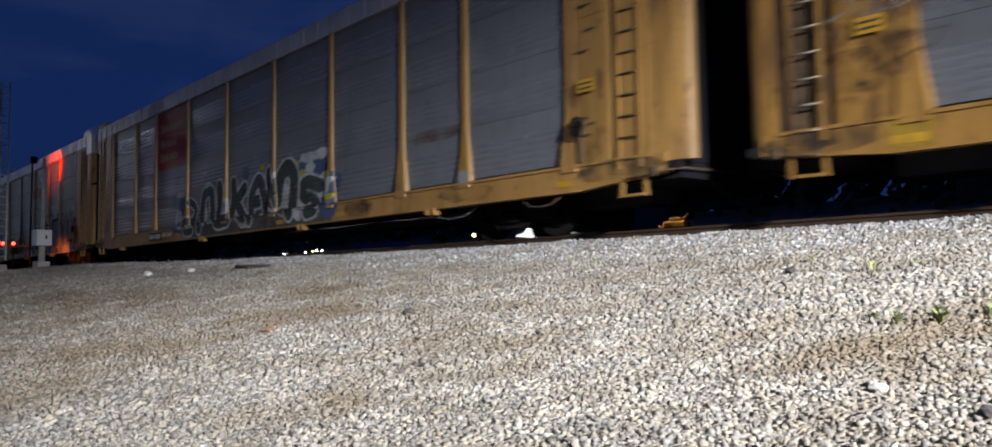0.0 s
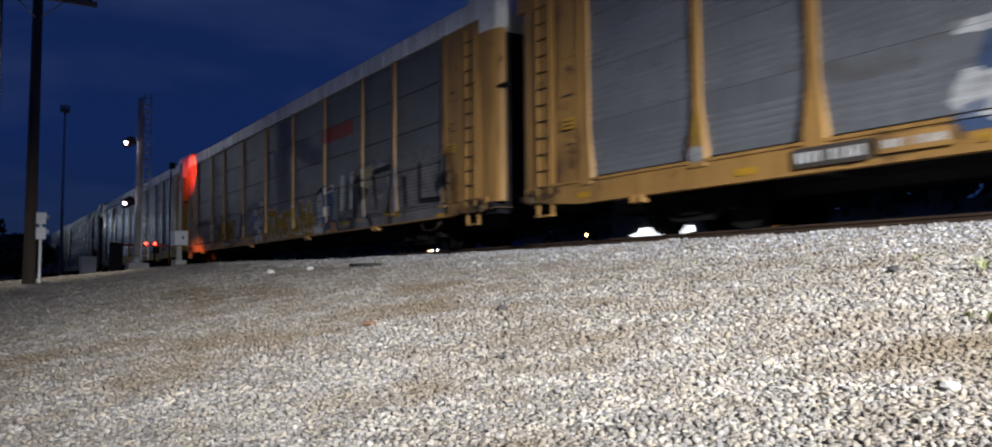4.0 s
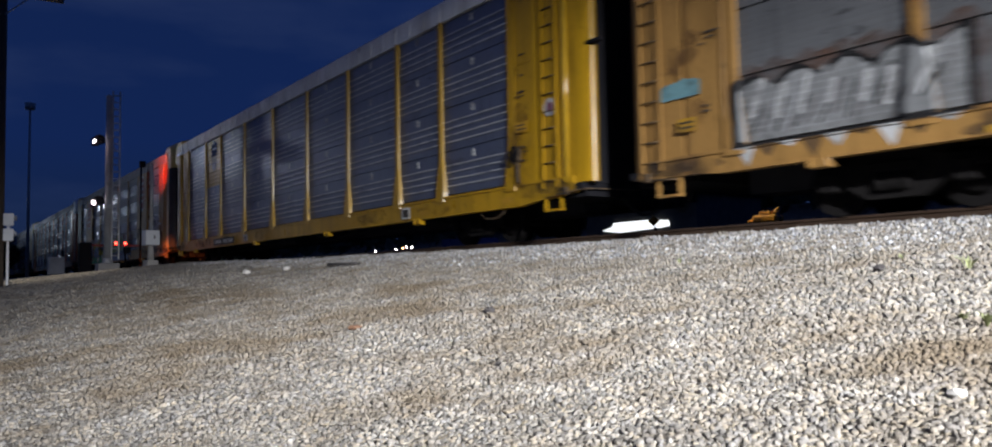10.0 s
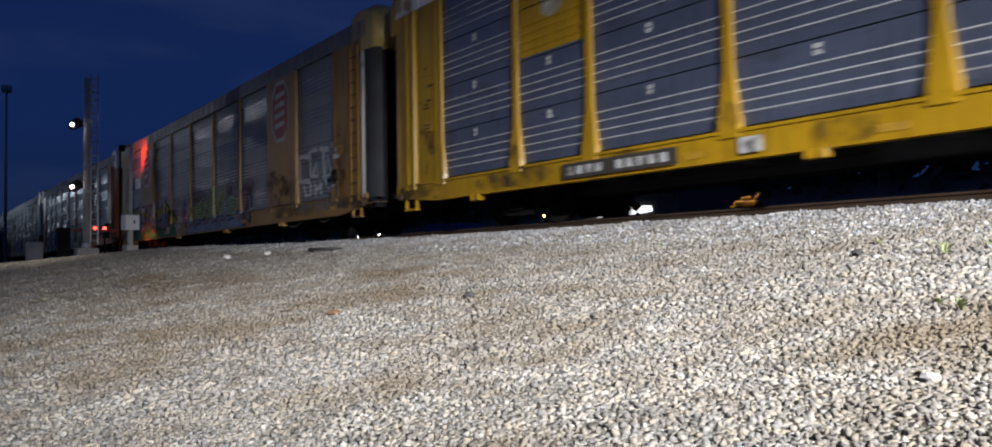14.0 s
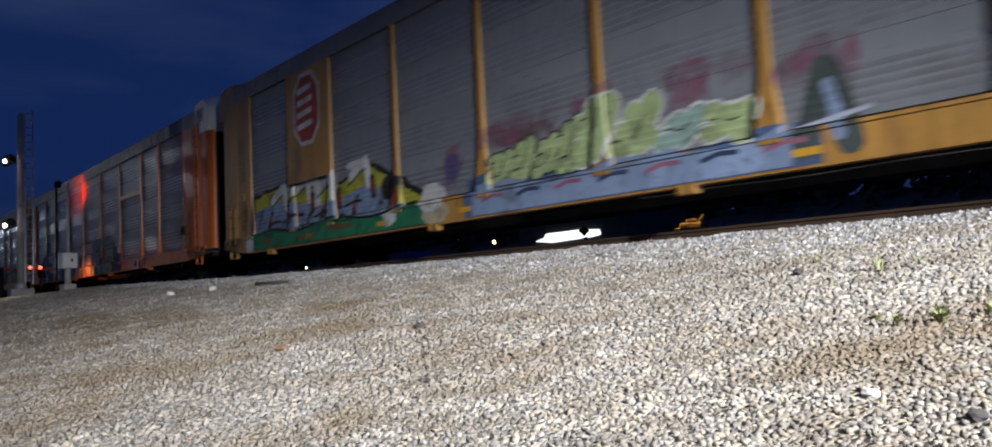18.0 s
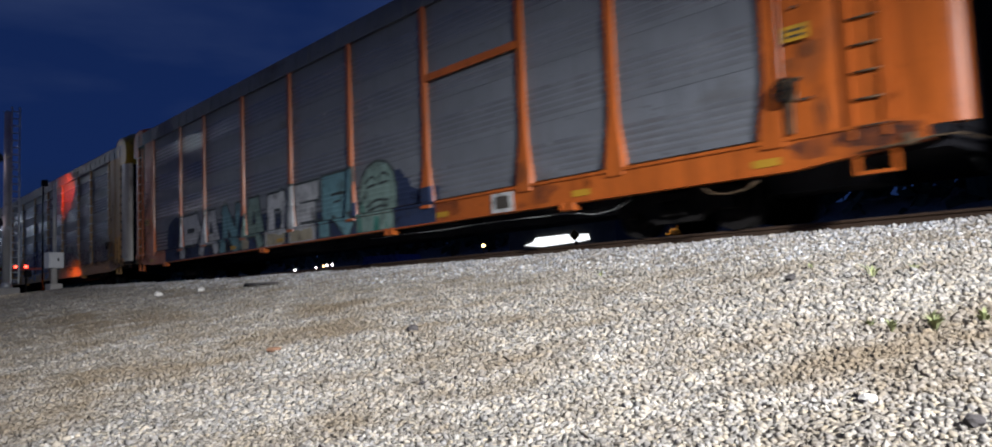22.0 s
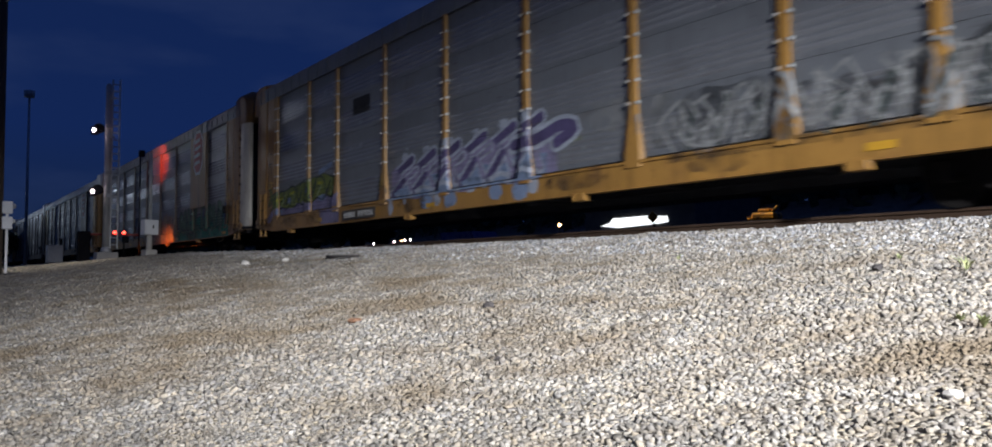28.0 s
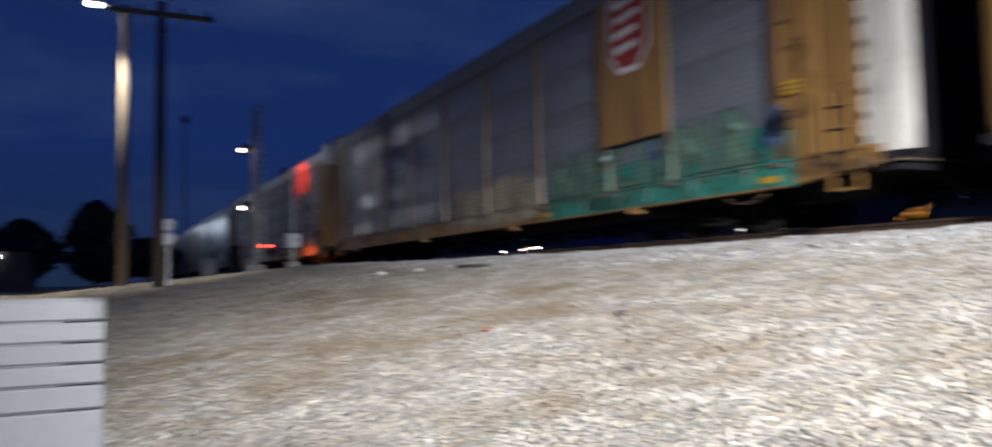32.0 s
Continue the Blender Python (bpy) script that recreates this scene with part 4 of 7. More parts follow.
INK = {name: flat_paint(words, c) for name, words, c in (
    ("bright", "fresh_white_spray", (0.50, 0.51, 0.52)), ("white", "chalky_white_spray", (0.45, 0.46, 0.47)), ("silver", "dull_silver_spray", (0.216, 0.224, 0.232)), ("black", "black_spray", (0.0144, 0.0144, 0.016)),
    ("green_black", "dark_green_grey_spray", (0.044, 0.056, 0.056)), ("blue", "dull_blue_spray", (0.052, 0.082, 0.165)), ("navy", "navy_spray", (0.024, 0.036, 0.08)),
    ("sky", "pale_blue_spray", (0.16, 0.212, 0.325)), ("yellow", "mustard_spray", (0.288, 0.18, 0.024)), ("lemon", "lemon_spray", (0.32, 0.32, 0.04)),
    ("green", "emerald_spray", (0.0176, 0.136, 0.068)), ("lime", "pale_lime_spray", (0.272, 0.336, 0.168)), ("pink", "dusty_pink_spray", (0.192, 0.08, 0.12)),
    ("red", "red_spray", (0.224, 0.04, 0.028)), ("teal", "teal_spray", (0.028, 0.16, 0.128)), ("aqua", "aqua_spray", (0.136, 0.264, 0.296)),
    ("mint", "mint_spray", (0.19, 0.275, 0.245)), ("lilac", "lilac_spray", (0.19, 0.175, 0.285)), ("purple", "purple_spray", (0.070, 0.058, 0.135)),
    ("ice", "icy_blue_white_spray", (0.296, 0.328, 0.4)), ("cream", "cream_spray", (0.32, 0.28, 0.2)), ("sage", "grey_green_spray", (0.085, 0.15, 0.112)), ("umber", "dark_umber_spray", (0.080, 0.074, 0.069)), ("ochre", "dull_mustard_spray", (0.17, 0.125, 0.02)), ("tan", "sandy_spray", (0.24, 0.192, 0.144)),
    ("grey", "flat_grey_spray", (0.152, 0.148, 0.156)), ("olive", "olive_green_spray", (0.15, 0.185, 0.055)), ("brownred", "rust_red_overspray", (0.115, 0.07, 0.035)))}
INK.update({name: mist(words, c) for name, words, c in (
    ("rust_mist", "rust_stain", (0.11, 0.055, 0.03)), ("pink_mist", "pink_overspray", (0.208, 0.08, 0.128)), ("grey_mist", "grey_overspray", (0.24, 0.248, 0.256)), ("blue_mist", "blue_overspray", (0.056, 0.128, 0.304)),
    ("dark_mist", "dark_overspray", (0.024, 0.0256, 0.0288)), ("lime_mist", "lime_overspray", (0.24, 0.288, 0.056)), ("brown_mist", "brown_overspray", (0.136, 0.072, 0.048)))})
STYLE = {}


SLIDE = [0.0, 0.0]     # a shift of the piece being painted, along the side and up


def lay(name, outlines, ink, car, layer=0, label=""):
    """Paint filled outlines (x, z on the car's side) on skin, posts and sill alike, each a piece of its own."""
    for i, pts in enumerate(outlines):
        bm = bmesh.new()
        bm.faces.new([bm.verts.new((x + SLIDE[0], 0.0003 * i, z + SLIDE[1])) for x, z in pts])
        bmesh.ops.triangulate(bm, faces=bm.faces[:])
        wrap(name, bm, ink, car, layer, label)


def ribbon(name, pts, w, ink, car, layer=0):
    """A sprayed line as one strip of paint."""
    bm = bmesh.new()
    prev = None
    for i, p in enumerate(pts):
        d = (Vector(pts[min(len(pts) - 1, i + 1)]) - Vector(pts[max(0, i - 1)])).normalized() * w / 2
        x, z = p[0] + SLIDE[0], p[1] + SLIDE[1]
        pair = [bm.verts.new((x - d.y, 0.00015 * i, z + d.x)), bm.verts.new((x + d.y, 0.00015 * i, z - d.x))]
        if prev:
            bm.faces.new((prev[0], prev[1], pair[1], pair[0]))
        prev = pair
    wrap(name, bm, ink, car, layer, "")


def side_steps(style):
    """Heights at which a side panel changes its slope, with the depth there."""
    out = []
    for j in range(4):
        out += [(PANEL_Z + j * PANEL_H + z, y) for z, y in panel_profile(style, PANEL_H - JOINT[style])]
    return out


def wrap(name, bm, ink, car, layer, label):
    """Press a flat piece of paint onto the ridged panels, the posts and the sill; the joints stay open."""
    xs = [v.co.x for v in bm.verts]
    zs = [v.co.z for v in bm.verts]
    if not xs:
        bm.free()
        return None
    style, foot = STYLE[car.name]
    steps = side_steps(style)
    lo, hi, za, zb = min(xs), max(xs), min(zs), max(zs)
    cuts = [((x + s, 0, 0), (1, 0, 0)) for x in POSTS for s in (-0.105, -0.085, 0.085, 0.105) if lo < x + s < hi]
    cuts += [((s * 11.7, 0, 0), (1, 0, 0)) for s in (-1, 1) if lo < s * 11.7 < hi]
    if za < 1.14:
        cuts += [((x + s, 0, 0), (1, 0, 0)) for x in POSTS for s in (-0.208, -0.167, 0.167, 0.208) if lo < x + s < hi]
    if za < 1.9:
        cuts += [((x + s * 0.188 * f, 0, 1.28), (0.73, 0, s * 0.105 * f)) for x in POSTS for s in (-1, 1) for f in (0.8, 1.0) if lo < x + 0.2 and x - 0.2 < hi]
    cuts += [((0, 0, z), (0, 0, 1)) for z in [foot + 0.004, SILL1 - 0.036, SILL1 + 0.013] + [q[0] for q in steps] if za < z < zb]
    for co, no in cuts:
        bmesh.ops.bisect_plane(bm, geom=bm.verts[:] + bm.edges[:] + bm.faces[:], plane_co=co, plane_no=no, dist=1e-5)
    tops = [q[0] for q in steps]
    kinds = bm.faces.layers.int.new("kind")
    dead = []
    for f in bm.faces:
        c = f.calc_center_median()
        w = min(0.208, 0.188 - (c.z - 1.28) * 0.105 / 0.73)
        if c.z < foot + 0.003:
            dead.append(f)
        elif c.z < SILL1 - 0.036:
            f[kinds] = 1
        elif c.z < SILL1 + 0.013:
            f[kinds] = 2
        elif abs(c.x) > 11.7:
            f[kinds] = 3
        elif any(abs(c.x - x) < max(0.105, w) for x in POSTS):
            f[kinds] = 4
        else:
            z = c.z - PANEL_Z
            if z < 0 or z % PANEL_H > PANEL_H - JOINT[style]:
                dead.append(f)
    bmesh.ops.delete(bm, geom=dead, context="FACES_ONLY")
    bmesh.ops.split_edges(bm, edges=[e for e in bm.edges if len({f[kinds] for f in e.link_faces}) > 1])
    for v in bm.verts:
        if v.link_faces:
            kind = v.link_faces[0][kinds]
            y = -0.033, -0.059, -0.044, -0.062
            y = y[kind - 1] if kind else 0.0548 - float(np.interp(v.co.z, tops, [q[1] for q in steps]))
            if kind == 4:
                w = max(0.105, min(0.208, 0.188 - (v.co.z - 1.28) * 0.105 / 0.73))
                y += 0.024 * min(1, max(0, (v.co.z - 1.1) / 0.8)) + 0.05 * min(1, max(0, (min(abs(v.co.x - x) for x in POSTS) - 0.8 * w) / (0.2 * w)))
            v.co.y = -HALF + y - 0.0016 * layer - v.co.y
    bmesh.ops.delete(bm, geom=[v for v in bm.verts if not v.link_faces], context="VERTS")
    bm.faces.layers.int.remove(kinds)
    if not bm.faces:
        bm.free()
        return None
    for f in bm.faces:
        f.normal_update()
        if f.normal.y > 0:
            f.normal_flip()
    return part(name, bm, ink, car, label)


def blob(cx, cz, rx, rz, rng, rough=0.12, n=22, square=2.6):
    """A rounded, slightly uneven patch."""
    out = []
    for i in range(n):
        a = 2 * math.pi * i / n
        c, s = math.cos(a), math.sin(a)
        k = (abs(c) ** square + abs(s) ** square) ** (-1 / square) * rng.uniform(1 - rough, 1 + rough * 0.5)
        out.append((cx + rx * k * c, cz + rz * k * s))
    return out


def stroke(pts, w):
    """A line of paint as a ribbon."""
    left, right = [], []
    for i, p in enumerate(pts):
        a, b = Vector(pts[max(0, i - 1)]), Vector(pts[min(len(pts) - 1, i + 1)])
        d = (b - a).normalized() * w / 2
        left.append((p[0] - d.y, p[1] + d.x))
        right.append((p[0] + d.y, p[1] - d.x))
    return left + right[::-1]


def band(x0, x1, lo, hi, n, rng, rough):
    """A strip of paint between two heights (numbers or functions of 0..1) with an uneven upper edge."""
    f = lambda v, u: v(u) if callable(v) else v
    low = [(x0 + (x1 - x0) * i / n, f(lo, i / n)) for i in range(n + 1)]
    up = [(x0 + (x1 - x0) * i / n, f(hi, i / n) + rng.uniform(-rough, rough)) for i in range(n + 1)]
    return low + up[::-1]


glyphs = {}


def glyph(ch, swell):
    """The triangles of a letter in a unit box, swollen for an outline."""
    if (ch, swell) not in glyphs:
        cu = bpy.data.curves.new("letter", "FONT")
        cu.body, cu.offset, cu.resolution_u = ch, swell, 3
        ob = new("letter", cu)
        bpy.context.view_layer.update()
        me = bpy.data.meshes.new_from_object(ob.evaluated_get(bpy.context.evaluated_depsgraph_get()))
        vs = [(v.co.x, v.co.y) for v in me.vertices]
        fs = [tuple(p.vertices) for p in me.polygons]
        bpy.data.objects.remove(ob)
        bpy.data.meshes.remove(me)
        bpy.data.curves.remove(cu)
        glyphs[ch, swell] = vs, fs
    return glyphs[ch, swell]


def letter(ch, x0, x1, z0, z1, ink, car, layer, swell=0.0, lean=0.0, name="graffiti_letter", label=""):
    """A painted letter that fills a box on the car's side."""
    rx = [v[0] for v in glyph(ch, 0.05)[0]]
    rz = [v[1] for v in glyph(ch, 0.05)[0]]
    a, b, c, d = min(rx), max(rx), min(rz), max(rz)
    vs, fs = glyph(ch, swell)
    bm = bmesh.new()
    made = []
    for x, z in vs:
        u, v = (x - a) / (b - a), (z - c) / (d - c)
        made.append(bm.verts.new((x0 + (x1 - x0) * u + lean * (v - 0.5), 0, z0 + (z1 - z0) * v)))
    for f in fs:
        if len(set(f)) == len(f):
            try:
                bm.faces.new([made[i] for i in f])
            except ValueError:
                pass
    return wrap(name, bm, ink, car, layer, label)


def plate(name, x0, x1, z0, z1, material, car, label="", out=0.0):
    bm = bmesh.new()
    block(bm, x0, x1, PROUD_Y - 0.012 - out, PROUD_Y - 0.002, z0, z1)
    return part(name, bm, material, car, label)


def number_bars(car, x0, x1, z0, z1, seed, back="decal_black"):
    """A stencilled number board: the characters are plain bars."""
    rng = random.Random(seed)
    b = plate("number_board", x0, x1, z0, z1, back, car, "black board with white stencilled marks")
    n, w = 10, (x1 - x0) / 11
    for i in range(n):
        if i == 4:
            continue
        x = x0 + w * (0.6 + i)
        bm = bmesh.new()
        block(bm, x, x + w * 0.62, PROUD_Y - 0.018, PROUD_Y - 0.0125, z0 + 0.06, z1 - 0.06)
        part("mark", bm, "decal_white", b)


def small_decals(car, k):
    """Reflector strips on the sill, faint stencil lines and a lined placard on the end sheets."""
    rng = random.Random(50 + k)
    for x in (-11.75, -8.2, -4.9, -2.0, 1.9, 4.8, 8.4, 11.6):
        if rng.random() < 0.75:
            lay("reflector", [[(x - 0.19, 0.70), (x + 0.19, 0.70), (x + 0.19, 0.80), (x - 0.19, 0.80)]], "decal_yellow", car, 6, "dull yellow reflector strip")
    for s in (-1, 1):
        x0 = s * 12.12
        for i, z in enumerate((1.45, 1.62, 1.70, 2.62, 2.70, 2.78, 3.1, 3.5)):
            if rng.random() < 0.7:
                w, dx = rng.uniform(0.05, 0.15), rng.uniform(-0.12, 0.12)
                lay("stencil_bar", [[(x0 + dx - w, z), (x0 + dx + w, z), (x0 + dx + w, z + 0.03), (x0 + dx - w, z + 0.03)]], "decal_black", car, 2)
        z = 1.95 + 0.25 * rng.random()
        if (k, s) == (2, -1):
            x0, z = -12.5, 1.38
        p = plate("placard", x0 - 0.17, x0 + 0.17, z, z + 0.2, "decal_yellow", car, "small yellow placard with dark lines")
        for i in range(2):
            bm = bmesh.new()
            block(bm, x0 - 0.13, x0 + 0.13, PROUD_Y - 0.0165, PROUD_Y - 0.0145, z + 0.045 + 0.075 * i, z + 0.075 + 0.075 * i)
            part("placard_line", bm, "decal_black", p)
        for i in range(4):
            lay("rust_stain", [blob(x0 + rng.uniform(-0.3, 0.3), rng.uniform(1.1, 3.0), rng.uniform(0.08, 0.22), rng.uniform(0.1, 0.35), rng, 0.3)], INK["rust_mist"], car, 1)
    for i in range(6):
        x = rng.uniform(-11, 11)
        lay("grime", [blob(x, 0.82, rng.uniform(0.3, 0.9), 0.17, rng, 0.3)], INK["dark_mist"], car, 1)
    for s in (-1, 1):
        lay("grime", [blob(s * 12.7, 0.85, 0.8, 0.16, rng, 0.2), blob(s * 13.0, 0.88, 0.5, 0.13, rng, 0.2)], INK["dark_mist"], car, 2)
    for x in POSTS[1:-1:2]:
        lay("rust_stain", [blob(x + rng.uniform(-0.06, 0.06), 1.25, 0.13, 0.2, rng, 0.3)], INK["rust_mist"], car, 1)


def lay_flat(name, outlines, ink, car, layer=0, label=""):
    """Paint on a flat bay sheet that stands proud of the posts."""
    for i, pts in enumerate(outlines):
        bm = bmesh.new()
        f = bm.faces.new([bm.verts.new((x, -HALF - 0.0755 - 0.0016 * layer - 0.0003 * i, z)) for x, z in pts])
        f.normal_update()
        if f.normal.y > 0:
            f.normal_flip()
        bmesh.ops.triangulate(bm, faces=bm.faces[:])
        part(name, bm, ink, car, label)


def logo_panel(car, b0, b1, z0, paint_, mark, seed, zc=3.9, proud=True):
    """A plain painted sheet over a whole bay, with a red eight-sided emblem with white bars."""
    x0, x1 = POSTS[b0] + 0.1, POSTS[b1] - 0.1
    if proud:
        bm = bmesh.new()
        block(bm, x0 - 0.2, x1 + 0.2, -HALF - 0.074, -HALF - 0.05, z0, EAVE0 - 0.03, 0.004)
        sheet_ = part("bay_sheet", bm, paint_, car, "plain painted sheet over a bay of grey panels")
        bm = bmesh.new()
        block(bm, (x0 + x1) / 2 - 0.008, (x0 + x1) / 2 + 0.008, -HALF - 0.079, -HALF - 0.0742, z0, EAVE0 - 0.03)
        part("seam", bm, paint_, sheet_)
        put = lay_flat
    else:
        lay("painted_bay", [[(x0, z0), (x1, z0), (x1, EAVE0 - 0.03), (x0, EAVE0 - 0.03)]], paint_, car, 0, "painted bay among grey panels")
        put = lay
    if not mark:
        return
    cx, w, h = (x0 + x1) / 2, 0.68, 0.92
    def eight(k):
        return [(cx + k * w * a, zc + k * h * b) for a, b in ((-0.45, -1), (0.45, -1), (1, -0.55), (1, 0.55), (0.45, 1), (-0.45, 1), (-1, 0.55), (-1, -0.55))]
    put("emblem_edge", [eight(1.0)], INK["white"], car, 3)
    put("emblem", [eight(0.88)], "red", car, 4, "faded red emblem with white bars")
    rng = random.Random(seed)
    for i, z in enumerate((-0.48, -0.15, 0.18, 0.5)):
        s = rng.uniform(-0.1, 0.05)
        put("emblem_bar", [[(cx - w * 0.62 + s, zc + h * z - 0.07), (cx + w * 0.5 + s, zc + h * z), (cx + w * 0.5 + s, zc + h * z + 0.14), (cx - w * 0.62 + s, zc + h * z + 0.08)]], INK["white"], car, 5)


def capsule(a, b, w, n=5):
    """A fat mark with round ends."""
    a, b = Vector(a), Vector(b)
    g = math.atan2(b.y - a.y, b.x - a.x)
    ring = [(b, g - math.pi / 2 + math.pi * i / n) for i in range(n + 1)] + [(a, g + math.pi / 2 + math.pi * i / n) for i in range(n + 1)]
    return [(p.x + w / 2 * math.cos(q), p.y + w / 2 * math.sin(q)) for p, q in ring]


def bubbles(car, x0, x1, z0, tops, fill, edge, seed, marks="black", layer=1, lean=0.12, rim=0.05):
    """A row of swollen interlocking shapes with a rim and short inner marks; no readable letters."""
    rng = random.Random(seed)
    n = len(tops)
    w = (x1 - x0) / n
    rows = []
    for i, top in enumerate(tops):
        cx, t = x0 + w * (i + 0.5), w * rng.uniform(0.42, 0.52)
        low, high = z0 + t * 0.5, top - t * 0.5
        mid = (low + high) / 2
        rows.append([((cx - w * 0.22 - lean * 0.5, low), (cx - w * 0.2 + lean * 0.5, high - rng.uniform(0, 0.12)), t),
                     ((cx + w * 0.2 - lean * 0.5, low + rng.uniform(0, 0.1)), (cx + w * 0.22 + lean * 0.5, high), t * 0.95),
                     ((cx - w * 0.3, mid + rng.uniform(-0.2, 0.2)), (cx + w * 0.3, mid + rng.uniform(-0.2, 0.2)), t * 0.9)])
    for marks_ in rows:
        lay("graffiti_outline", [capsule(a, b, t + 2 * rim) for a, b, t in marks_], INK[edge], car, layer)
    for i, marks_ in enumerate(rows):
        ink = fill[i % len(fill)] if isinstance(fill, (list, tuple)) else fill
        lay("graffiti_form", [capsule(a, b, t) for a, b, t in marks_], INK[ink], car, layer + 1)
        (ax, az), (bx, bz), t = marks_[0]
        x = (ax + bx) / 2 + t * 0.52
        ribbon("graffiti_stroke", [(x - lean * 0.4, az + 0.1), (x, (az + bz) / 2), (x + lean * 0.4, bz - 0.02)], 0.03, INK[marks], car, layer + 2)
        for j in range(3):
            z = az + (bz - az) * rng.uniform(0.1, 0.95)
            dx = rng.uniform(-0.3, 0.3) * t
            ribbon("graffiti_stroke", [(ax + dx - 0.08, z), (ax + dx + 0.02, z + 0.03), (ax + dx + 0.12, z + 0.02)], 0.025, INK[edge if j else marks], car, layer + 2)


def slashes(car, x0, x1, low, high, inks, seed, n, w, slant, layer):
    """Many leaning streaks of spray between two heights (functions of 0..1)."""
    rng = random.Random(seed)
    for i in range(n):
        u = (i + rng.uniform(0.2, 0.8)) / n
        x = x0 + (x1 - x0) * u
        za = low(u) + rng.uniform(0, 0.25) * (high(u) - low(u))
        zb = za + (high(u) - za) * rng.uniform(0.45, 1.0)
        lay("graffiti_streak", [capsule((x, za), (x + slant * (zb - za) * rng.uniform(0.6, 1.3), zb), w * rng.uniform(0.6, 1.4))], INK[inks[i % len(inks)]], car, layer + i % 3)


def scribble(car, x0, x1, z0, z1, ink, seed, n=9, w=0.06):
    """A tangle of sprayed lines."""
    rng = random.Random(seed)
    step = (x1 - x0) / n
    for i in range(n):
        cx = x0 + step * (i + 0.5)
        pts = []
        a0, h = rng.uniform(0, 6.28), (z1 - z0) / 2
        for j in range(13):
            a = a0 + j * 0.55
            pts.append((cx + step * 0.7 * math.sin(a) + 0.03 * j * rng.uniform(-1, 1), (z0 + z1) / 2 + h * 0.9 * math.cos(a * 1.3 + i) * rng.uniform(0.7, 1)))
        ribbon("graffiti_line", pts, w, INK[ink], car, 1 + i % 3)


def bend(pts, n=5):
    """A smooth line through a few turning points."""
    p = [Vector(q) for q in pts]
    p = [p[0] * 2 - p[1]] + p + [p[-1] * 2 - p[-2]]
    out = []
    for a, b, c, d in zip(p, p[1:], p[2:], p[3:]):
        for i in range(n):
            u = i / n
            q = 0.5 * (2 * b + (c - a) * u + (2 * a - 5 * b + 4 * c - d) * u ** 2 + (3 * b - a - 3 * c + d) * u ** 3)
            out.append((q.x, q.y))
    return out + [(p[-2].x, p[-2].y)]


def scrawl(car, lines, w, ink, layer, rim=0.0, rim_ink="white", straight=False):
    """Letter-like strokes of the spray can with round ends, the rims of all of them under their fills."""
    made = [list(q) if straight or len(q) < 3 else bend(q) for q in lines]
    for grow, colour, up in ((2 * rim, rim_ink, 0), (0, ink, 1)) if rim else ((0, ink, 0),):
        for pts in made:
            ribbon("graffiti_line", pts, w + grow, INK[colour], car, layer + up)
            for x, z in (pts[0], pts[-1]):
                r = (w + grow) / 2
                lay("graffiti_end", [[(x + r * math.cos(0.6283 * i), z + r * math.sin(0.6283 * i)) for i in range(10)]], INK[colour], car, layer + up)


BARS = {"P": ((0, 0, 0, 1), (0, 1, 0.8, 1), (0.8, 1, 1, 0.72), (1, 0.72, 0.8, 0.42), (0.8, 0.42, 0, 0.42)), "A": ((0, 0, 0.36, 1), (1, 0, 0.64, 1), (0.36, 1, 0.64, 1), (0.2, 0.32, 0.8, 0.32)),
        "N": ((0, 0, 0, 1), (0, 1, 1, 0), (1, 0, 1, 1)), "D": ((0, 0, 0, 1), (0, 1, 0.7, 1), (0.7, 1, 1, 0.72), (1, 0.72, 1, 0.28), (1, 0.28, 0.7, 0), (0.7, 0, 0, 0)),
        "E": ((0, 0, 0, 1), (0, 1, 1, 1), (0, 0.5, 0.86, 0.5), (0, 0, 1, 0)), "R": ((0, 0, 0, 1), (0, 1, 1, 1), (1, 1, 1, 0.5), (1, 0.5, 0, 0.5), (0.4, 0.5, 1, 0))}


def block_letter(ch, x0, x1, z0, z1, w, ink, car, layer, rim=0.06):
    """A heavy letter of straight bars with a dark rim."""
    for grow, colour, up in ((rim, "green_black", 0), (0.0, ink, 1)):
        out = []
        for a, b, c, d in BARS[ch]:
            p = Vector((x0 + w / 2 + (x1 - x0 - w) * a, z0 + w / 2 + (z1 - z0 - w) * b))
            q = Vector((x0 + w / 2 + (x1 - x0 - w) * c, z0 + w / 2 + (z1 - z0 - w) * d))
            e = (q - p).normalized() * (w / 2 * 0.9 + grow)
            f = Vector((-e.y, e.x)).normalized() * (w / 2 + grow)
            out.append([tuple(v) for v in (p - e - f, q + e - f, q + e + f, p - e + f)])
        lay("graffiti_letter", out, INK[colour], car, layer + up)


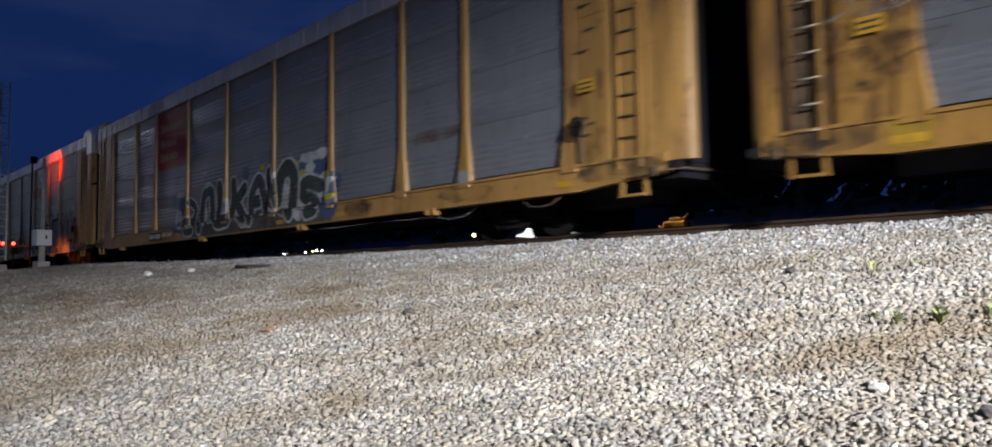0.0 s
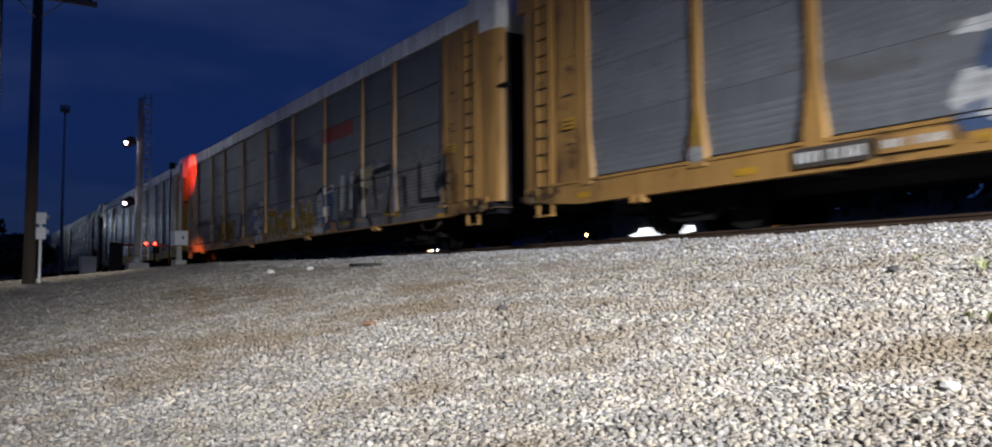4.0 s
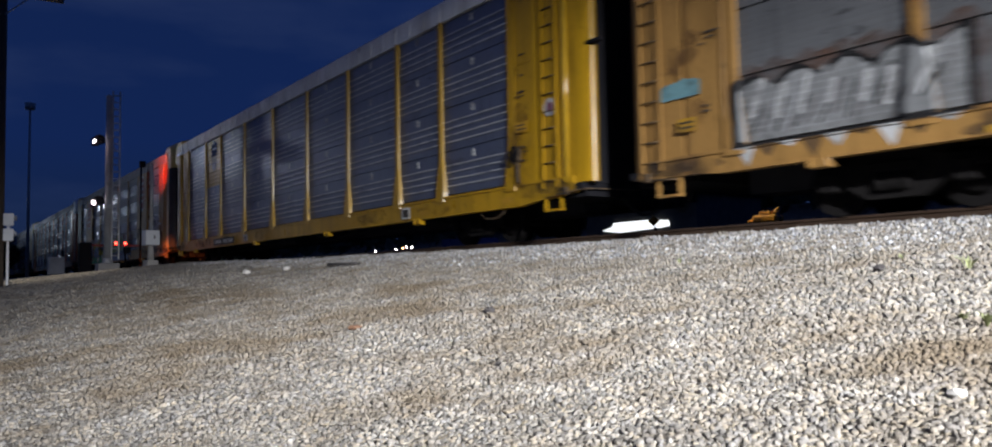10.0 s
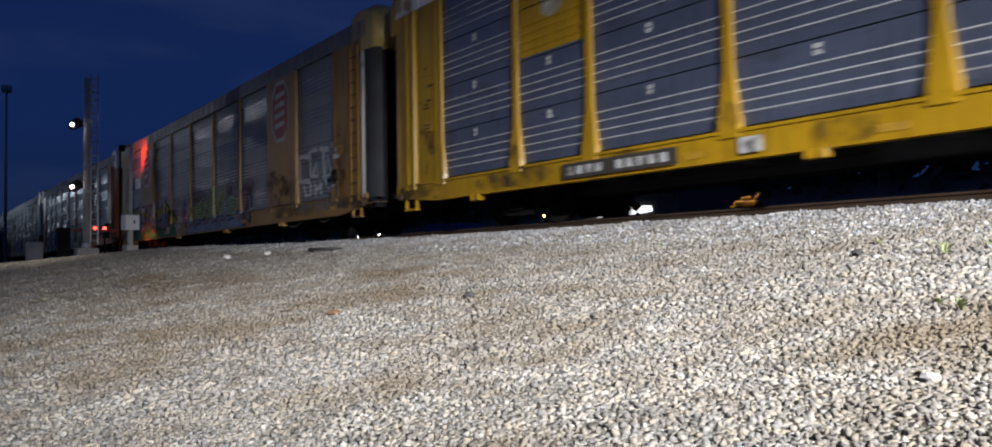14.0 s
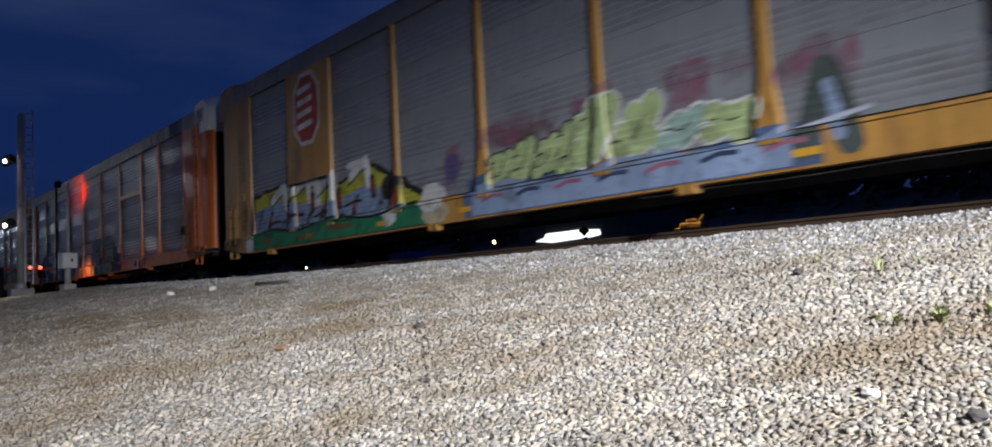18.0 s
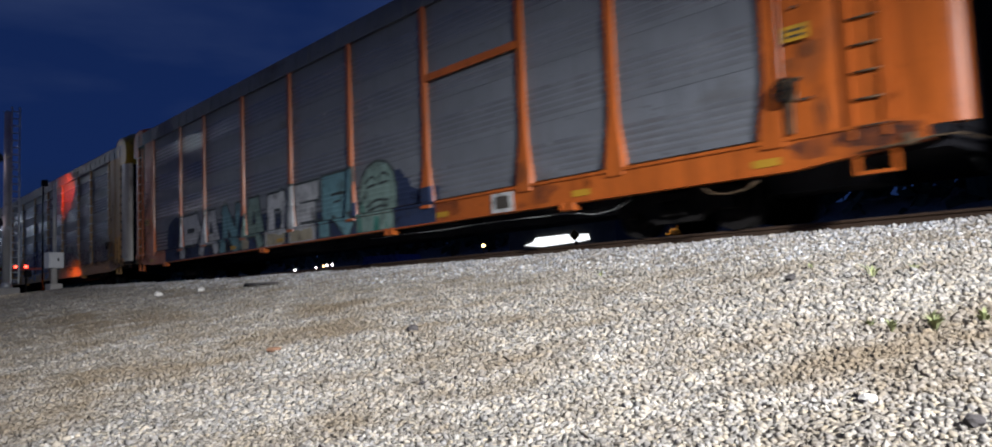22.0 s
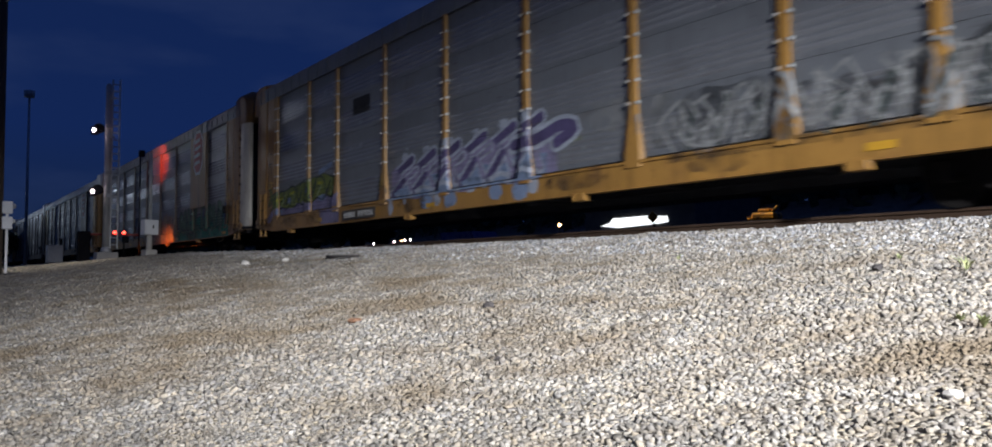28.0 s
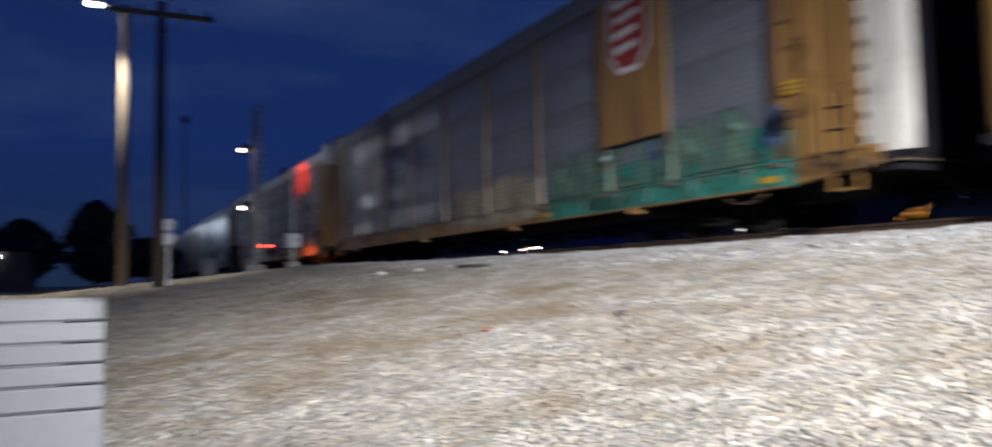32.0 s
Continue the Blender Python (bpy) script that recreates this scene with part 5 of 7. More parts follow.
def paint_cars():
    rng = random.Random(9)
    for k, car in cars.items():
        STYLE[car.name] = FLEET[k][2], SILL_FOOT.get(k, SILL0)
        if k <= 8:
            small_decals(car, k)
    # car 0: rust stains, an orange board
    c = cars[0]
    lay("orange_patch", [[(-11.98, 0.66), (-11.5, 0.64), (-11.5, 0.98), (-11.98, 1.0)]], INK["yellow"], c, 2, "orange-yellow paint patch on the sill")
    for i in range(26):
        lay("rust_stain", [blob(rng.uniform(-12.6, -11.6), rng.uniform(1.1, 3.4), rng.uniform(0.06, 0.2), rng.uniform(0.06, 0.2), rng, 0.35)], INK["rust_mist"], c, 1 + i % 2)
    scribble(c, -12.5, -11.6, 1.3, 2.0, "rust_mist", 77, 3, 0.04)
    scribble(c, -12.4, -11.6, 2.1, 2.9, "grey_mist", 78, 3, 0.04)
    # car 1: red board with white lines, white and dark letters with blue puffs
    c = cars[1]
    lay("red_board", [[(-7.0, 2.95), (-4.4, 2.95), (-4.4, EAVE0 - 0.02), (-7.0, EAVE0 - 0.02)]], "red", c, 0, "dull red board with three white bars")
    for z, w, n in ((4.22, 1.9, 8), (3.72, 1.4, 7), (3.26, 1.5, 7)):
        for j in range(n):
            x, top = -6.75 + j * w / n, 0.27 if j == 0 else 0.2
            lay("board_bar", [[(x, z), (x + w / n * 0.62, z), (x + w / n * 0.62, z + top), (x, z + top)]], INK["cream"], c, 1)
    lay("graffiti_field", [band(-4.3, 4.4, 0.61, lambda u: 1.28 + 0.1 * math.sin(26 * u) + 0.1 * u, 40, rng, 0.05)], INK["umber"], c, 0, "dark umber ground under the letters")
    SLIDE[:] = -0.08, 0.11
    for cx, cz, rx, rz in ((-4.75, 1.4, 0.3, 0.5), (-0.18, 2.08, 0.2, 0.22), (3.0, 1.95, 0.3, 0.28), (3.85, 1.84, 0.4, 0.3), (4.35, 1.4, 0.4, 0.3), (4.3, 0.9, 0.4, 0.3), (-4.6, 0.9, 0.3, 0.25)):
        lay("graffiti_puff", [blob(cx, cz, rx, rz, rng, 0.2)], INK["blue"], c, 1)
    for cx, cz, rx, rz in ((2.66, 2.02, 0.16, 0.1), (4.12, 1.6, 0.3, 0.1), (2.94, 1.77, 0.2, 0.1), (0.8, 2.14, 0.14, 0.08), (4.3, 1.08, 0.3, 0.08)):
        lay("graffiti_puff", [blob(cx, cz, rx, rz, rng, 0.25)], INK["lemon"], c, 2)
    for cx, cz, rx, rz in ((3.19, 2.12, 0.36, 0.12), (3.81, 2.14, 0.4, 0.13), (-4.85, 1.92, 0.36, 0.1), (-4.75, 0.95, 0.2, 0.14), (3.35, 1.85, 0.2, 0.16)):
        lay("graffiti_puff", [blob(cx, cz, rx, rz, rng, 0.3)], INK["white"], c, 3, "white puffs of spray round the letters")
    for cx, cz, rx, rz in ((2.95, 0.98, 0.36, 0.36), (0.0, 0.85, 0.2, 0.24), (0.48, 1.5, 0.2, 0.22), (2.05, 1.32, 0.22, 0.34), (-2.86, 1.1, 0.16, 0.26), (-3.9, 0.86, 0.2, 0.14), (-1.36, 1.3, 0.2, 0.26), (3.5, 1.28, 0.4, 0.16), (-1.5, 1.75, 0.1, 0.2), (-0.5, 1.25, 0.18, 0.2)):
        lay("graffiti_puff", [blob(cx, cz, rx, rz, rng, 0.14)], INK["white"], c, 3)
    lay("graffiti_form", [[(3.4, 1.42), (4.0, 1.72), (4.05, 1.55), (4.6, 1.52), (4.1, 1.24), (4.2, 1.05), (3.6, 1.15)]], INK["white"], c, 3)
    for w, lines in ((0.22, [[(-4.04, 1.63), (-3.62, 1.41), (-3.81, 1.05), (-4.28, 1.03), (-4.3, 0.74), (-3.75, 0.72)]]),
                     (0.36, [[(-3.2, 0.78), (-3.0, 1.72), (-2.5, 1.82), (-2.36, 1.3), (-2.4, 1.1)], [(-1.91, 1.92), (-1.85, 1.36), (-1.95, 0.9), (-1.2, 0.9)]]),
                     (0.36, [[(-0.95, 1.9), (-0.9, 1.5), (-1.02, 1.05)], [(-0.25, 1.7), (-0.66, 1.36), (-0.2, 0.84)]]),
                     (0.34, [[(0.2, 0.82), (0.2, 1.45), (0.63, 1.84), (0.92, 1.44), (1.02, 1.1)], [(0.2, 1.27), (0.85, 1.3)]]),
                     (0.44, [[(1.24, 1.92), (1.42, 1.4), (1.68, 1.2), (1.86, 1.78), (2.26, 1.98), (2.56, 1.7), (2.52, 1.2), (2.42, 0.86)]]),
                     (0.34, [[(3.85, 1.38), (3.27, 1.52), (2.95, 1.42), (3.05, 1.2), (3.6, 1.02), (3.68, 0.86), (3.3, 0.8)]])):
        scrawl(c, lines, w, "green_black", 4, 0.065)
    scrawl(c, [[(1.5, 1.25), (1.75, 0.92), (2.3, 0.72)], [(-0.9, 1.0), (-0.4, 0.75), (-0.05, 0.7)]], 0.07, "cream", 6)
    scrawl(c, [[(-2.9, 1.95), (-2.6, 2.02), (-2.4, 1.95)], [(1.9, 1.95), (2.25, 2.2), (2.6, 2.0)]], 0.05, "white", 6)
    SLIDE[:] = 0.0, 0.0
    number_bars(c, -7.4, -6.3, 0.68, 0.94, 1)
    number_bars(c, -6.2, -5.3, 0.72, 0.94, 12, TAN)
    for cx, cz, rx, rz, ink in ((-5.1, 1.25, 0.3, 0.3, "white"), (-5.0, 1.0, 0.35, 0.2, "blue"), (-4.85, 2.5, 0.35, 0.1, "silver"), (-5.2, 2.05, 0.2, 0.1, "silver")):
        lay("graffiti_puff", [blob(cx, cz, rx, rz, rng, 0.25)], INK[ink], c, 2)
    lay("red_stencil", [blob(8.1, 2.05, 0.75, 0.14, rng, 0.2)], INK["rust_mist"], c, 1)
    for x in (-9.1, -4.3, 4.3, 9.1):
        lay("primer_patch", [blob(x, 1.5, 0.06, 0.3, rng, 0.2)], INK["yellow"], c, 1)
        lay("primer_patch", [blob(x, 1.12, 0.15, 0.13, rng, 0.15)], INK["silver"], c, 1)
    # car 2: a row of pieces in mustard, white and grey
    c = cars[2]
    lay("overspray", [band(-11.75, -8.4, 1.0, lambda u: 2.05 + 0.14 * abs(math.sin(22 * u)), 40, rng, 0.03)], INK["brown_mist"], c, 0)
    lay("graffiti_edge", [band(-11.72, -8.5, 1.0, lambda u: 1.80 + 0.22 * abs(math.sin(14 * u + 0.4)), 40, rng, 0.02)], INK["black"], c, 1)
    lay("graffiti_form", [band(-11.6, -8.6, 1.08, lambda u: 1.74 + 0.2 * abs(math.sin(14 * u + 0.4)), 40, rng, 0.02)], INK["silver"], c, 2, "white jagged graffiti piece with dark cracks")
    slashes(c, -11.5, -8.8, lambda u: 1.15, lambda u: 1.75, ["black", "grey"], 31, 16, 0.05, 0.5, 3)
    slashes(c, -11.5, -8.8, lambda u: 1.3, lambda u: 1.9, ["white", "silver"], 36, 14, 0.09, 0.3, 4)
    for i in range(9):
        x = -11.5 + 0.34 * i
        lay("drip", [[(x - 0.16, 1.0), (x + 0.16, 1.0), (x + 0.03, 0.72 + 0.1 * (i % 3))]], INK["brownred" if i % 2 else "white"], c, 1)
    lay("overspray", [blob(-6.9, 1.75, 1.5, 0.45, rng, 0.2)], INK["brown_mist"], c, 0)
    bubbles(c, -8.15, -5.6, 0.95, (1.75, 1.85, 1.72, 1.78), ["ochre", "yellow"], "black", 32, "black")
    scrawl(c, [[(-7.9, 1.05), (-7.7, 1.6), (-7.5, 1.1)], [(-7.1, 1.1), (-7.0, 1.7)], [(-6.6, 1.65), (-6.35, 1.1)], [(-6.0, 1.1), (-5.85, 1.6), (-5.75, 1.15)]], 0.05, "black", 5)
    for cx, cz in ((-3.3, 1.5), (-3.0, 2.1), (-2.9, 0.9), (-3.5, 1.9)):
        lay("overspray", [blob(cx, cz, 0.45, 0.3, rng, 0.3)], INK["blue_mist"], c, 0)
    lay("smear", [band(-13.02, -12.26, 1.91, lambda u: 2.11 + 0.08 * math.sin(3 * u), 8, rng, 0.02)], INK["aqua"], c, 2, "pale cyan smear of paint")
    lay("graffiti_figure", [blob(-4.55, 1.2, 0.45, 0.38, rng, 0.1)], INK["lilac"], c, 1)
    lay("graffiti_figure", [blob(-4.5, 1.15, 0.32, 0.27, rng, 0.1), [(-4.5, 1.45), (-4.15, 1.45), (-4.05, 1.95), (-4.5, 1.95)]], INK["navy"], c, 2, "dark purple shape")
    lay("graffiti_puff", [blob(-2.55, 1.75, 0.75, 0.45, rng, 0.25)], INK["sky"], c, 0)
    egg = [(-2.5, 0.7), (-2.15, 0.7), (-2.05, 1.05), (-1.92, 0.7), (-1.55, 0.7), (-1.5, 1.7), (-1.62, 2.1), (-1.95, 2.32), (-2.3, 2.2), (-2.5, 1.8)]
    lay("graffiti_edge", [[(x * 1.0 + (x + 2.0) * 0.14, z + (z - 1.5) * 0.07) for x, z in egg]], INK["black"], c, 1)
    lay("graffiti_figure", [egg], INK["white"], c, 2, "plain white egg-shaped figure")
    lay("graffiti_patch", [blob(-2.18, 1.66, 0.16, 0.13, rng, 0.05), blob(-1.78, 1.7, 0.16, 0.13, rng, 0.05), [(-2.3, 1.4), (-1.68, 1.46), (-1.74, 1.28), (-1.98, 1.18), (-2.22, 1.22)]], INK["black"], c, 3)
    lay("graffiti_patch", [blob(-2.18, 1.63, 0.12, 0.09, rng, 0.05), blob(-1.78, 1.67, 0.12, 0.09, rng, 0.05), [(-2.2, 1.38), (-1.78, 1.42), (-1.8, 1.34), (-2.18, 1.31)]], INK["white"], c, 4)
    scrawl(c, [[(-2.34, 1.8), (-2.16, 1.86), (-2.05, 1.8)], [(-1.92, 1.82), (-1.76, 1.9), (-1.62, 1.84)], [(-2.2, 1.62), (-2.12, 1.62)], [(-1.8, 1.66), (-1.72, 1.66)], [(-2.4, 1.98), (-2.0, 2.06), (-1.6, 2.0)], [(-2.5, 1.02), (-1.55, 1.06)]], 0.045, "black", 5)
    lay("graffiti_figure", [blob(-2.72, 1.4, 0.2, 0.17, rng, 0.1), [(-3.05, 1.78), (-2.6, 1.78), (-2.6, 2.02), (-3.05, 2.02)]], INK["white"], c, 2)
    lay("graffiti_form", [band(-1.25, 3.5, 0.66, lambda u: 1.25 + 0.05 * math.sin(30 * u), 30, rng, 0.03)], INK["yellow"], c, 1, "mustard bubble graffiti with white rims")
    scrawl(c, [[(-1.15, 1.72), (-0.75, 1.66), (-0.4, 1.74)], [(-0.82, 1.55), (-0.86, 0.9)], [(-0.3, 1.62), (-0.38, 0.92)], [(-0.3, 1.15), (0.05, 1.42), (0.06, 0.92)],
               [(0.75, 1.55), (0.38, 1.5), (0.4, 1.2), (0.72, 1.25), (0.76, 0.92)], [(1.3, 1.6), (0.98, 1.45), (1.25, 1.2), (1.0, 0.95)], [(1.55, 1.62), (1.6, 0.95), (1.75, 1.3), (1.95, 0.98)],
               [(2.2, 1.78), (2.18, 0.95)], [(2.2, 1.3), (2.5, 1.45), (2.52, 0.95)], [(2.9, 1.7), (2.88, 1.0), (3.2, 1.35), (3.3, 0.98)]], 0.29, "yellow", 2, 0.05)
    scrawl(c, [[(-0.9, 1.6), (-0.62, 1.56)], [(0.45, 1.4), (0.62, 1.42)], [(1.1, 1.42), (1.28, 1.32)], [(1.6, 1.4), (1.62, 1.1)], [(2.24, 1.5), (2.22, 1.1)], [(2.92, 1.5), (2.94, 1.15)]], 0.08, "tan", 5)
    slashes(c, -1.1, 3.3, lambda u: 0.72, lambda u: 1.0, ["olive", "cream"], 38, 10, 0.04, 0.2, 5)
    lay("graffiti_puff", [blob(4.2, 1.55, 0.75, 0.7, rng, 0.15), blob(4.6, 1.0, 0.35, 0.4, rng, 0.2)], INK["blue"], c, 1)
    lay("graffiti_edge", [blob(3.95, 1.68, 0.46, 0.5, rng, 0.04)], INK["black"], c, 2)
    lay("graffiti_figure", [blob(3.95, 1.6, 0.38, 0.42, rng, 0.04), [(3.6, 0.74), (3.85, 0.74), (3.95, 1.0), (4.05, 0.74), (4.35, 0.74), (4.3, 1.3), (3.65, 1.3)]], INK["white"], c, 3, "plain white figure on blue")
    lay("graffiti_figure", [[(4.35, 1.92), (4.95, 1.98), (4.95, 2.2), (4.35, 2.12)], blob(4.5, 1.4, 0.13, 0.16, rng, 0.1)], INK["white"], c, 3)
    scrawl(c, [[(3.72, 1.72), (3.85, 1.76)], [(4.05, 1.74), (4.18, 1.7)], [(3.72, 1.42), (3.95, 1.34), (4.18, 1.42)], [(3.68, 1.18), (4.28, 1.2)], [(4.45, 2.06), (4.85, 2.1)]], 0.05, "black", 4)
    lay("graffiti_edge", [capsule((5.38, 1.0), (5.35, 1.95), 0.14), capsule((5.98, 1.2), (6.02, 2.1), 0.22), capsule((6.62, 0.8), (6.66, 2.2), 0.26), blob(6.0, 1.05, 0.66, 0.38, rng, 0.1)], INK["green_black"], c, 1)
    lay("graffiti_form", [capsule((5.58, 1.35), (5.62, 2.25), 0.28), capsule((6.28, 1.35), (6.36, 2.25), 0.32)], INK["white"], c, 2, "white graffiti shape with dark edges")
    lay("graffiti_form", [blob(5.95, 1.08, 0.55, 0.3, rng, 0.15)], INK["grey"], c, 3)
    scribble(c, 5.4, 6.5, 0.8, 1.4, "green_black", 37, 4, 0.05)
    lay("graffiti_patch", [blob(6.1, 0.92, 0.22, 0.08, rng, 0.2), blob(9.35, 0.95, 0.2, 0.1, rng, 0.2)], INK["yellow"], c, 6)
    lay("overspray", [band(6.6, 11.8, 1.7, 2.5, 14, rng, 0.12)], INK["grey_mist"], c, 0)
    lay("graffiti_patch", [blob(7.4, 2.25, 0.55, 0.16, rng, 0.3)], INK["cream"], c, 1)
    lay("graffiti_form", [band(6.5, 8.85, 0.7, lambda u: 2.05 + 0.12 * u, 20, rng, 0.02), band(9.05, 11.9, 0.7, lambda u: 2.15, 20, rng, 0.02)], INK["grey"], c, 1, "heavy grey graffiti letters edged in black")
    scrawl(c, [[(6.42, 2.05), (6.47, 0.78)], [(8.9, 2.12), (8.95, 0.75)], [(6.5, 2.1), (7.0, 2.16)], [(7.75, 2.2), (8.8, 2.24)], [(10.4, 2.1), (10.42, 1.2)], [(10.5, 1.2), (11.6, 1.15)], [(11.8, 2.1), (11.85, 0.8)]], 0.14, "black", 3)
    for pts in ([(6.98, 2.1), (7.22, 2.1), (7.44, 1.75), (7.06, 1.3)], [(7.68, 2.12), (7.86, 2.12), (8.04, 1.15), (7.94, 1.15)], [(7.5, 1.1), (7.66, 1.1), (7.95, 0.72), (7.75, 0.72)], [(9.5, 1.9), (9.7, 1.9), (9.75, 1.1), (9.6, 1.1)]):
        lay("graffiti_wedge", [pts], INK["black"], c, 4)
    for cx, cz, rx, rz, ink in ((7.42, 1.95, 0.3, 0.14, "cream"), (7.1, 2.3, 0.6, 0.06, "cream"), (6.6, 2.3, 0.3, 0.05, "brownred"), (8.1, 2.35, 0.4, 0.06, "silver"), (8.7, 1.9, 0.1, 0.25, "silver"), (8.75, 1.02, 0.14, 0.1, "yellow"), (7.2, 0.9, 0.3, 0.08, "silver"), (8.3, 1.5, 0.3, 0.08, "silver")):
        lay("graffiti_patch", [blob(cx, cz, rx, rz, rng, 0.25)], INK[ink], c, 5)
    number_bars(c, -7.95, -7.2, 0.73, 0.86, 2, TAN)
    number_bars(c, -6.65, -5.65, 0.75, 0.93, 13)
    lay("red_emblem", [[(4.0, 3.5), (6.4, 3.5), (6.4, 3.95), (4.0, 3.95)]], "red", c, 0, "faded red emblem")
    # car 3: yellow bay with a shield of two plain fields
    c = cars[3]
    logo_panel(c, 1, 2, 3.05, YELLOW, False, 1, proud=False)
    sh = [(-8.45, 4.25), (-7.75, 4.25), (-7.72, 4.72), (-8.1, 4.86), (-8.48, 4.72)]
    lay("shield_top", [sh], INK["navy"], c, 1, "dark blue upper field of a shield")
    lay("shield_bar", [[(-8.36, 4.5), (-7.84, 4.5), (-7.84, 4.58), (-8.36, 4.58)]], INK["white"], c, 2)
    lay("shield_low", [[(-8.42, 4.24), (-7.78, 4.24), (-7.8, 3.75), (-8.1, 3.62), (-8.4, 3.75)]], INK["cream"], c, 1, "pale lower field of a shield")
    number_bars(c, -7.75, -5.2, 0.66, 0.92, 3)
    plate("data_plate", -4.1, -3.75, 0.68, 0.9, "decal_white", c)
    plate("data_plate", 7.4, 7.8, 0.66, 0.92, "decal_white", c, "white framed data plate")
    plate("data_plate_core", 7.47, 7.73, 0.70, 0.88, "decal_black", c, "", 0.006)
    tag = bpy.data.meshes.new("tag")
    bm = bmesh.new()
    block(bm, -0.045, 0.045, -0.012, 0.0, -0.075, -0.01)
    block(bm, -0.045, 0.045, -0.012, 0.0, 0.01, 0.075)
    bm.to_mesh(tag)
    bm.free()
    for a, b in zip(POSTS, POSTS[1:]):
        for j in range(4):
            piece("tag", tag, "decal_white", c, m=pose((a + b) / 2 - 0.1, -HALF + 0.055, SILL1 + 0.87 + j * 0.968))
    lay("round_decal", [blob(12.95, 2.35, 0.17, 0.17, rng, 0.02, 18, 2)], INK["white"], c, 2)
    lay("round_decal_core", [blob(12.95, 2.35, 0.1, 0.1, rng, 0.02, 18, 2)], INK["pink"], c, 3)
    # car 4: two emblems, a green, blue and yellow piece, a lime one, white letters
    c = cars[4]
    logo_panel(c, 1, 2, 2.12, OCHRE, True, 4)
    logo_panel(c, 7, 8, SILL1 + 0.05, OCHRE, True, 5)
    top = lambda u: 1.98 + 0.16 * math.sin(u * 9) if u < 0.78 else 1.98 - (u - 0.78) * 3.6
    lay("graffiti_edge", [band(-11.6, -3.3, 0.58, lambda u: top(u) + 0.09, 30, rng, 0.06)], INK["black"], c, 1)
    lay("graffiti_field", [band(-11.5, -3.5, 0.62, top, 30, rng, 0.04)], INK["lemon"], c, 2, "yellow, blue and green graffiti piece")
    lay("graffiti_field", [band(-11.5, -3.5, 0.62, lambda u: top(u) - 0.36, 30, rng, 0.03)], INK["sky"], c, 3)
    ribbon("graffiti_line", [(-11.4 + 0.25 * i, 1.02 + 0.08 * math.sin(14 * i / 31)) for i in range(32)], 0.05, INK["black"], c, 5)
    for x, z in ((-10.0, 1.95), (-8.7, 2.02), (-7.4, 1.95), (-5.9, 2.05)):
        lay("graffiti_form", [capsule((x - 0.35, z - 0.12), (x + 0.3, z + 0.18), 0.26), capsule((x + 0.32, z + 0.15), (x + 0.42, z - 0.35), 0.24)], INK["bright"], c, 6, "white brush form over the piece")
        ribbon("graffiti_line", [(x - 0.5, z - 0.3), (x, z - 0.08), (x + 0.25, z + 0.0)], 0.05, INK["black"], c, 7)
        lay("graffiti_form", [capsule((x + 0.55, z - 0.25), (x + 0.6, z - 0.62), 0.2)], INK["black"], c, 7)
        lay("graffiti_form", [capsule((x + 0.6, z - 0.3), (x + 0.64, z - 0.58), 0.11)], INK["red"], c, 8)
        ribbon("graffiti_line", [(x - 0.7, z - 0.75), (x - 0.2, z - 0.68), (x + 0.1, z - 0.7)], 0.06, INK["black"], c, 7)
    lay("graffiti_field", [band(-11.55, -3.3, 0.60, lambda u: 1.0 + 0.08 * math.sin(u * 14), 24, rng, 0.02)], INK["green"], c, 4)
    for i, x in enumerate((-11.3, -10.7, -9.9, -9.3, -8.5, -7.8, -6.9, -6.3, -5.2)):
        z = rng.uniform(1.1, 1.5)
        lay("graffiti_stroke", [stroke([(x, z - 0.25), (x + 0.12, z), (x + 0.2 + rng.uniform(0, 0.3), z + rng.uniform(-0.1, 0.3))], rng.uniform(0.06, 0.13))], INK["black"], c, 5)
        if i % 2:
            lay("graffiti_stroke", [stroke([(x + 0.16, z - 0.2), (x + 0.22, z + 0.12)], 0.10)], INK["red"], c, 6)
    for cx, cz, rx, rz, ink in ((-9.6, 2.12, 0.4, 0.12, "white"), (-8.3, 2.1, 0.45, 0.14, "white"), (-7.9, 1.75, 0.22, 0.34, "white"), (-6.0, 2.2, 0.5, 0.1, "white"), (-4.6, 1.5, 0.4, 0.26, "black"), (-4.35, 1.25, 0.2, 0.22, "red"), (-4.6, 0.9, 0.26, 0.24, "white"), (-3.1, 1.1, 0.42, 0.3, "white"), (-2.95, 0.78, 0.45, 0.2, "cream"), (-11.75, 0.75, 0.25, 0.28, "white"), (-8.4, 0.75, 0.5, 0.07, "brownred"), (-6.7, 0.85, 0.6, 0.07, "brownred"), (-10.6, 0.8, 0.3, 0.1, "brownred")):
        lay("graffiti_puff", [blob(cx, cz, rx, rz, rng, 0.15)], INK[ink], c, 6)
    for i in range(26):
        cx = rng.uniform(-2.6, 5.3)
        lay("overspray", [blob(cx, 1.45 + 0.7 * rng.random(), rng.uniform(0.2, 0.45), rng.uniform(0.15, 0.35), rng, 0.3)], INK["pink_mist"], c, 0)
    lay("graffiti_patch", [blob(-2.45, 1.6, 0.25, 0.32, rng, 0.2)], INK["purple"], c, 1)
    lay("graffiti_field", [band(-2.0, 5.0, 0.58, lambda u: 1.25 + 0.12 * math.sin(8 * u) - 0.25 * u, 20, rng, 0.05)], INK["blue"], c, 1, "lime, blue and pink graffiti piece")
    bubbles(c, -1.3, 1.0, 1.05, (1.7, 1.85, 1.8, 2.0), "lime", "black", 41, "black", 2, 0.2, 0.035)
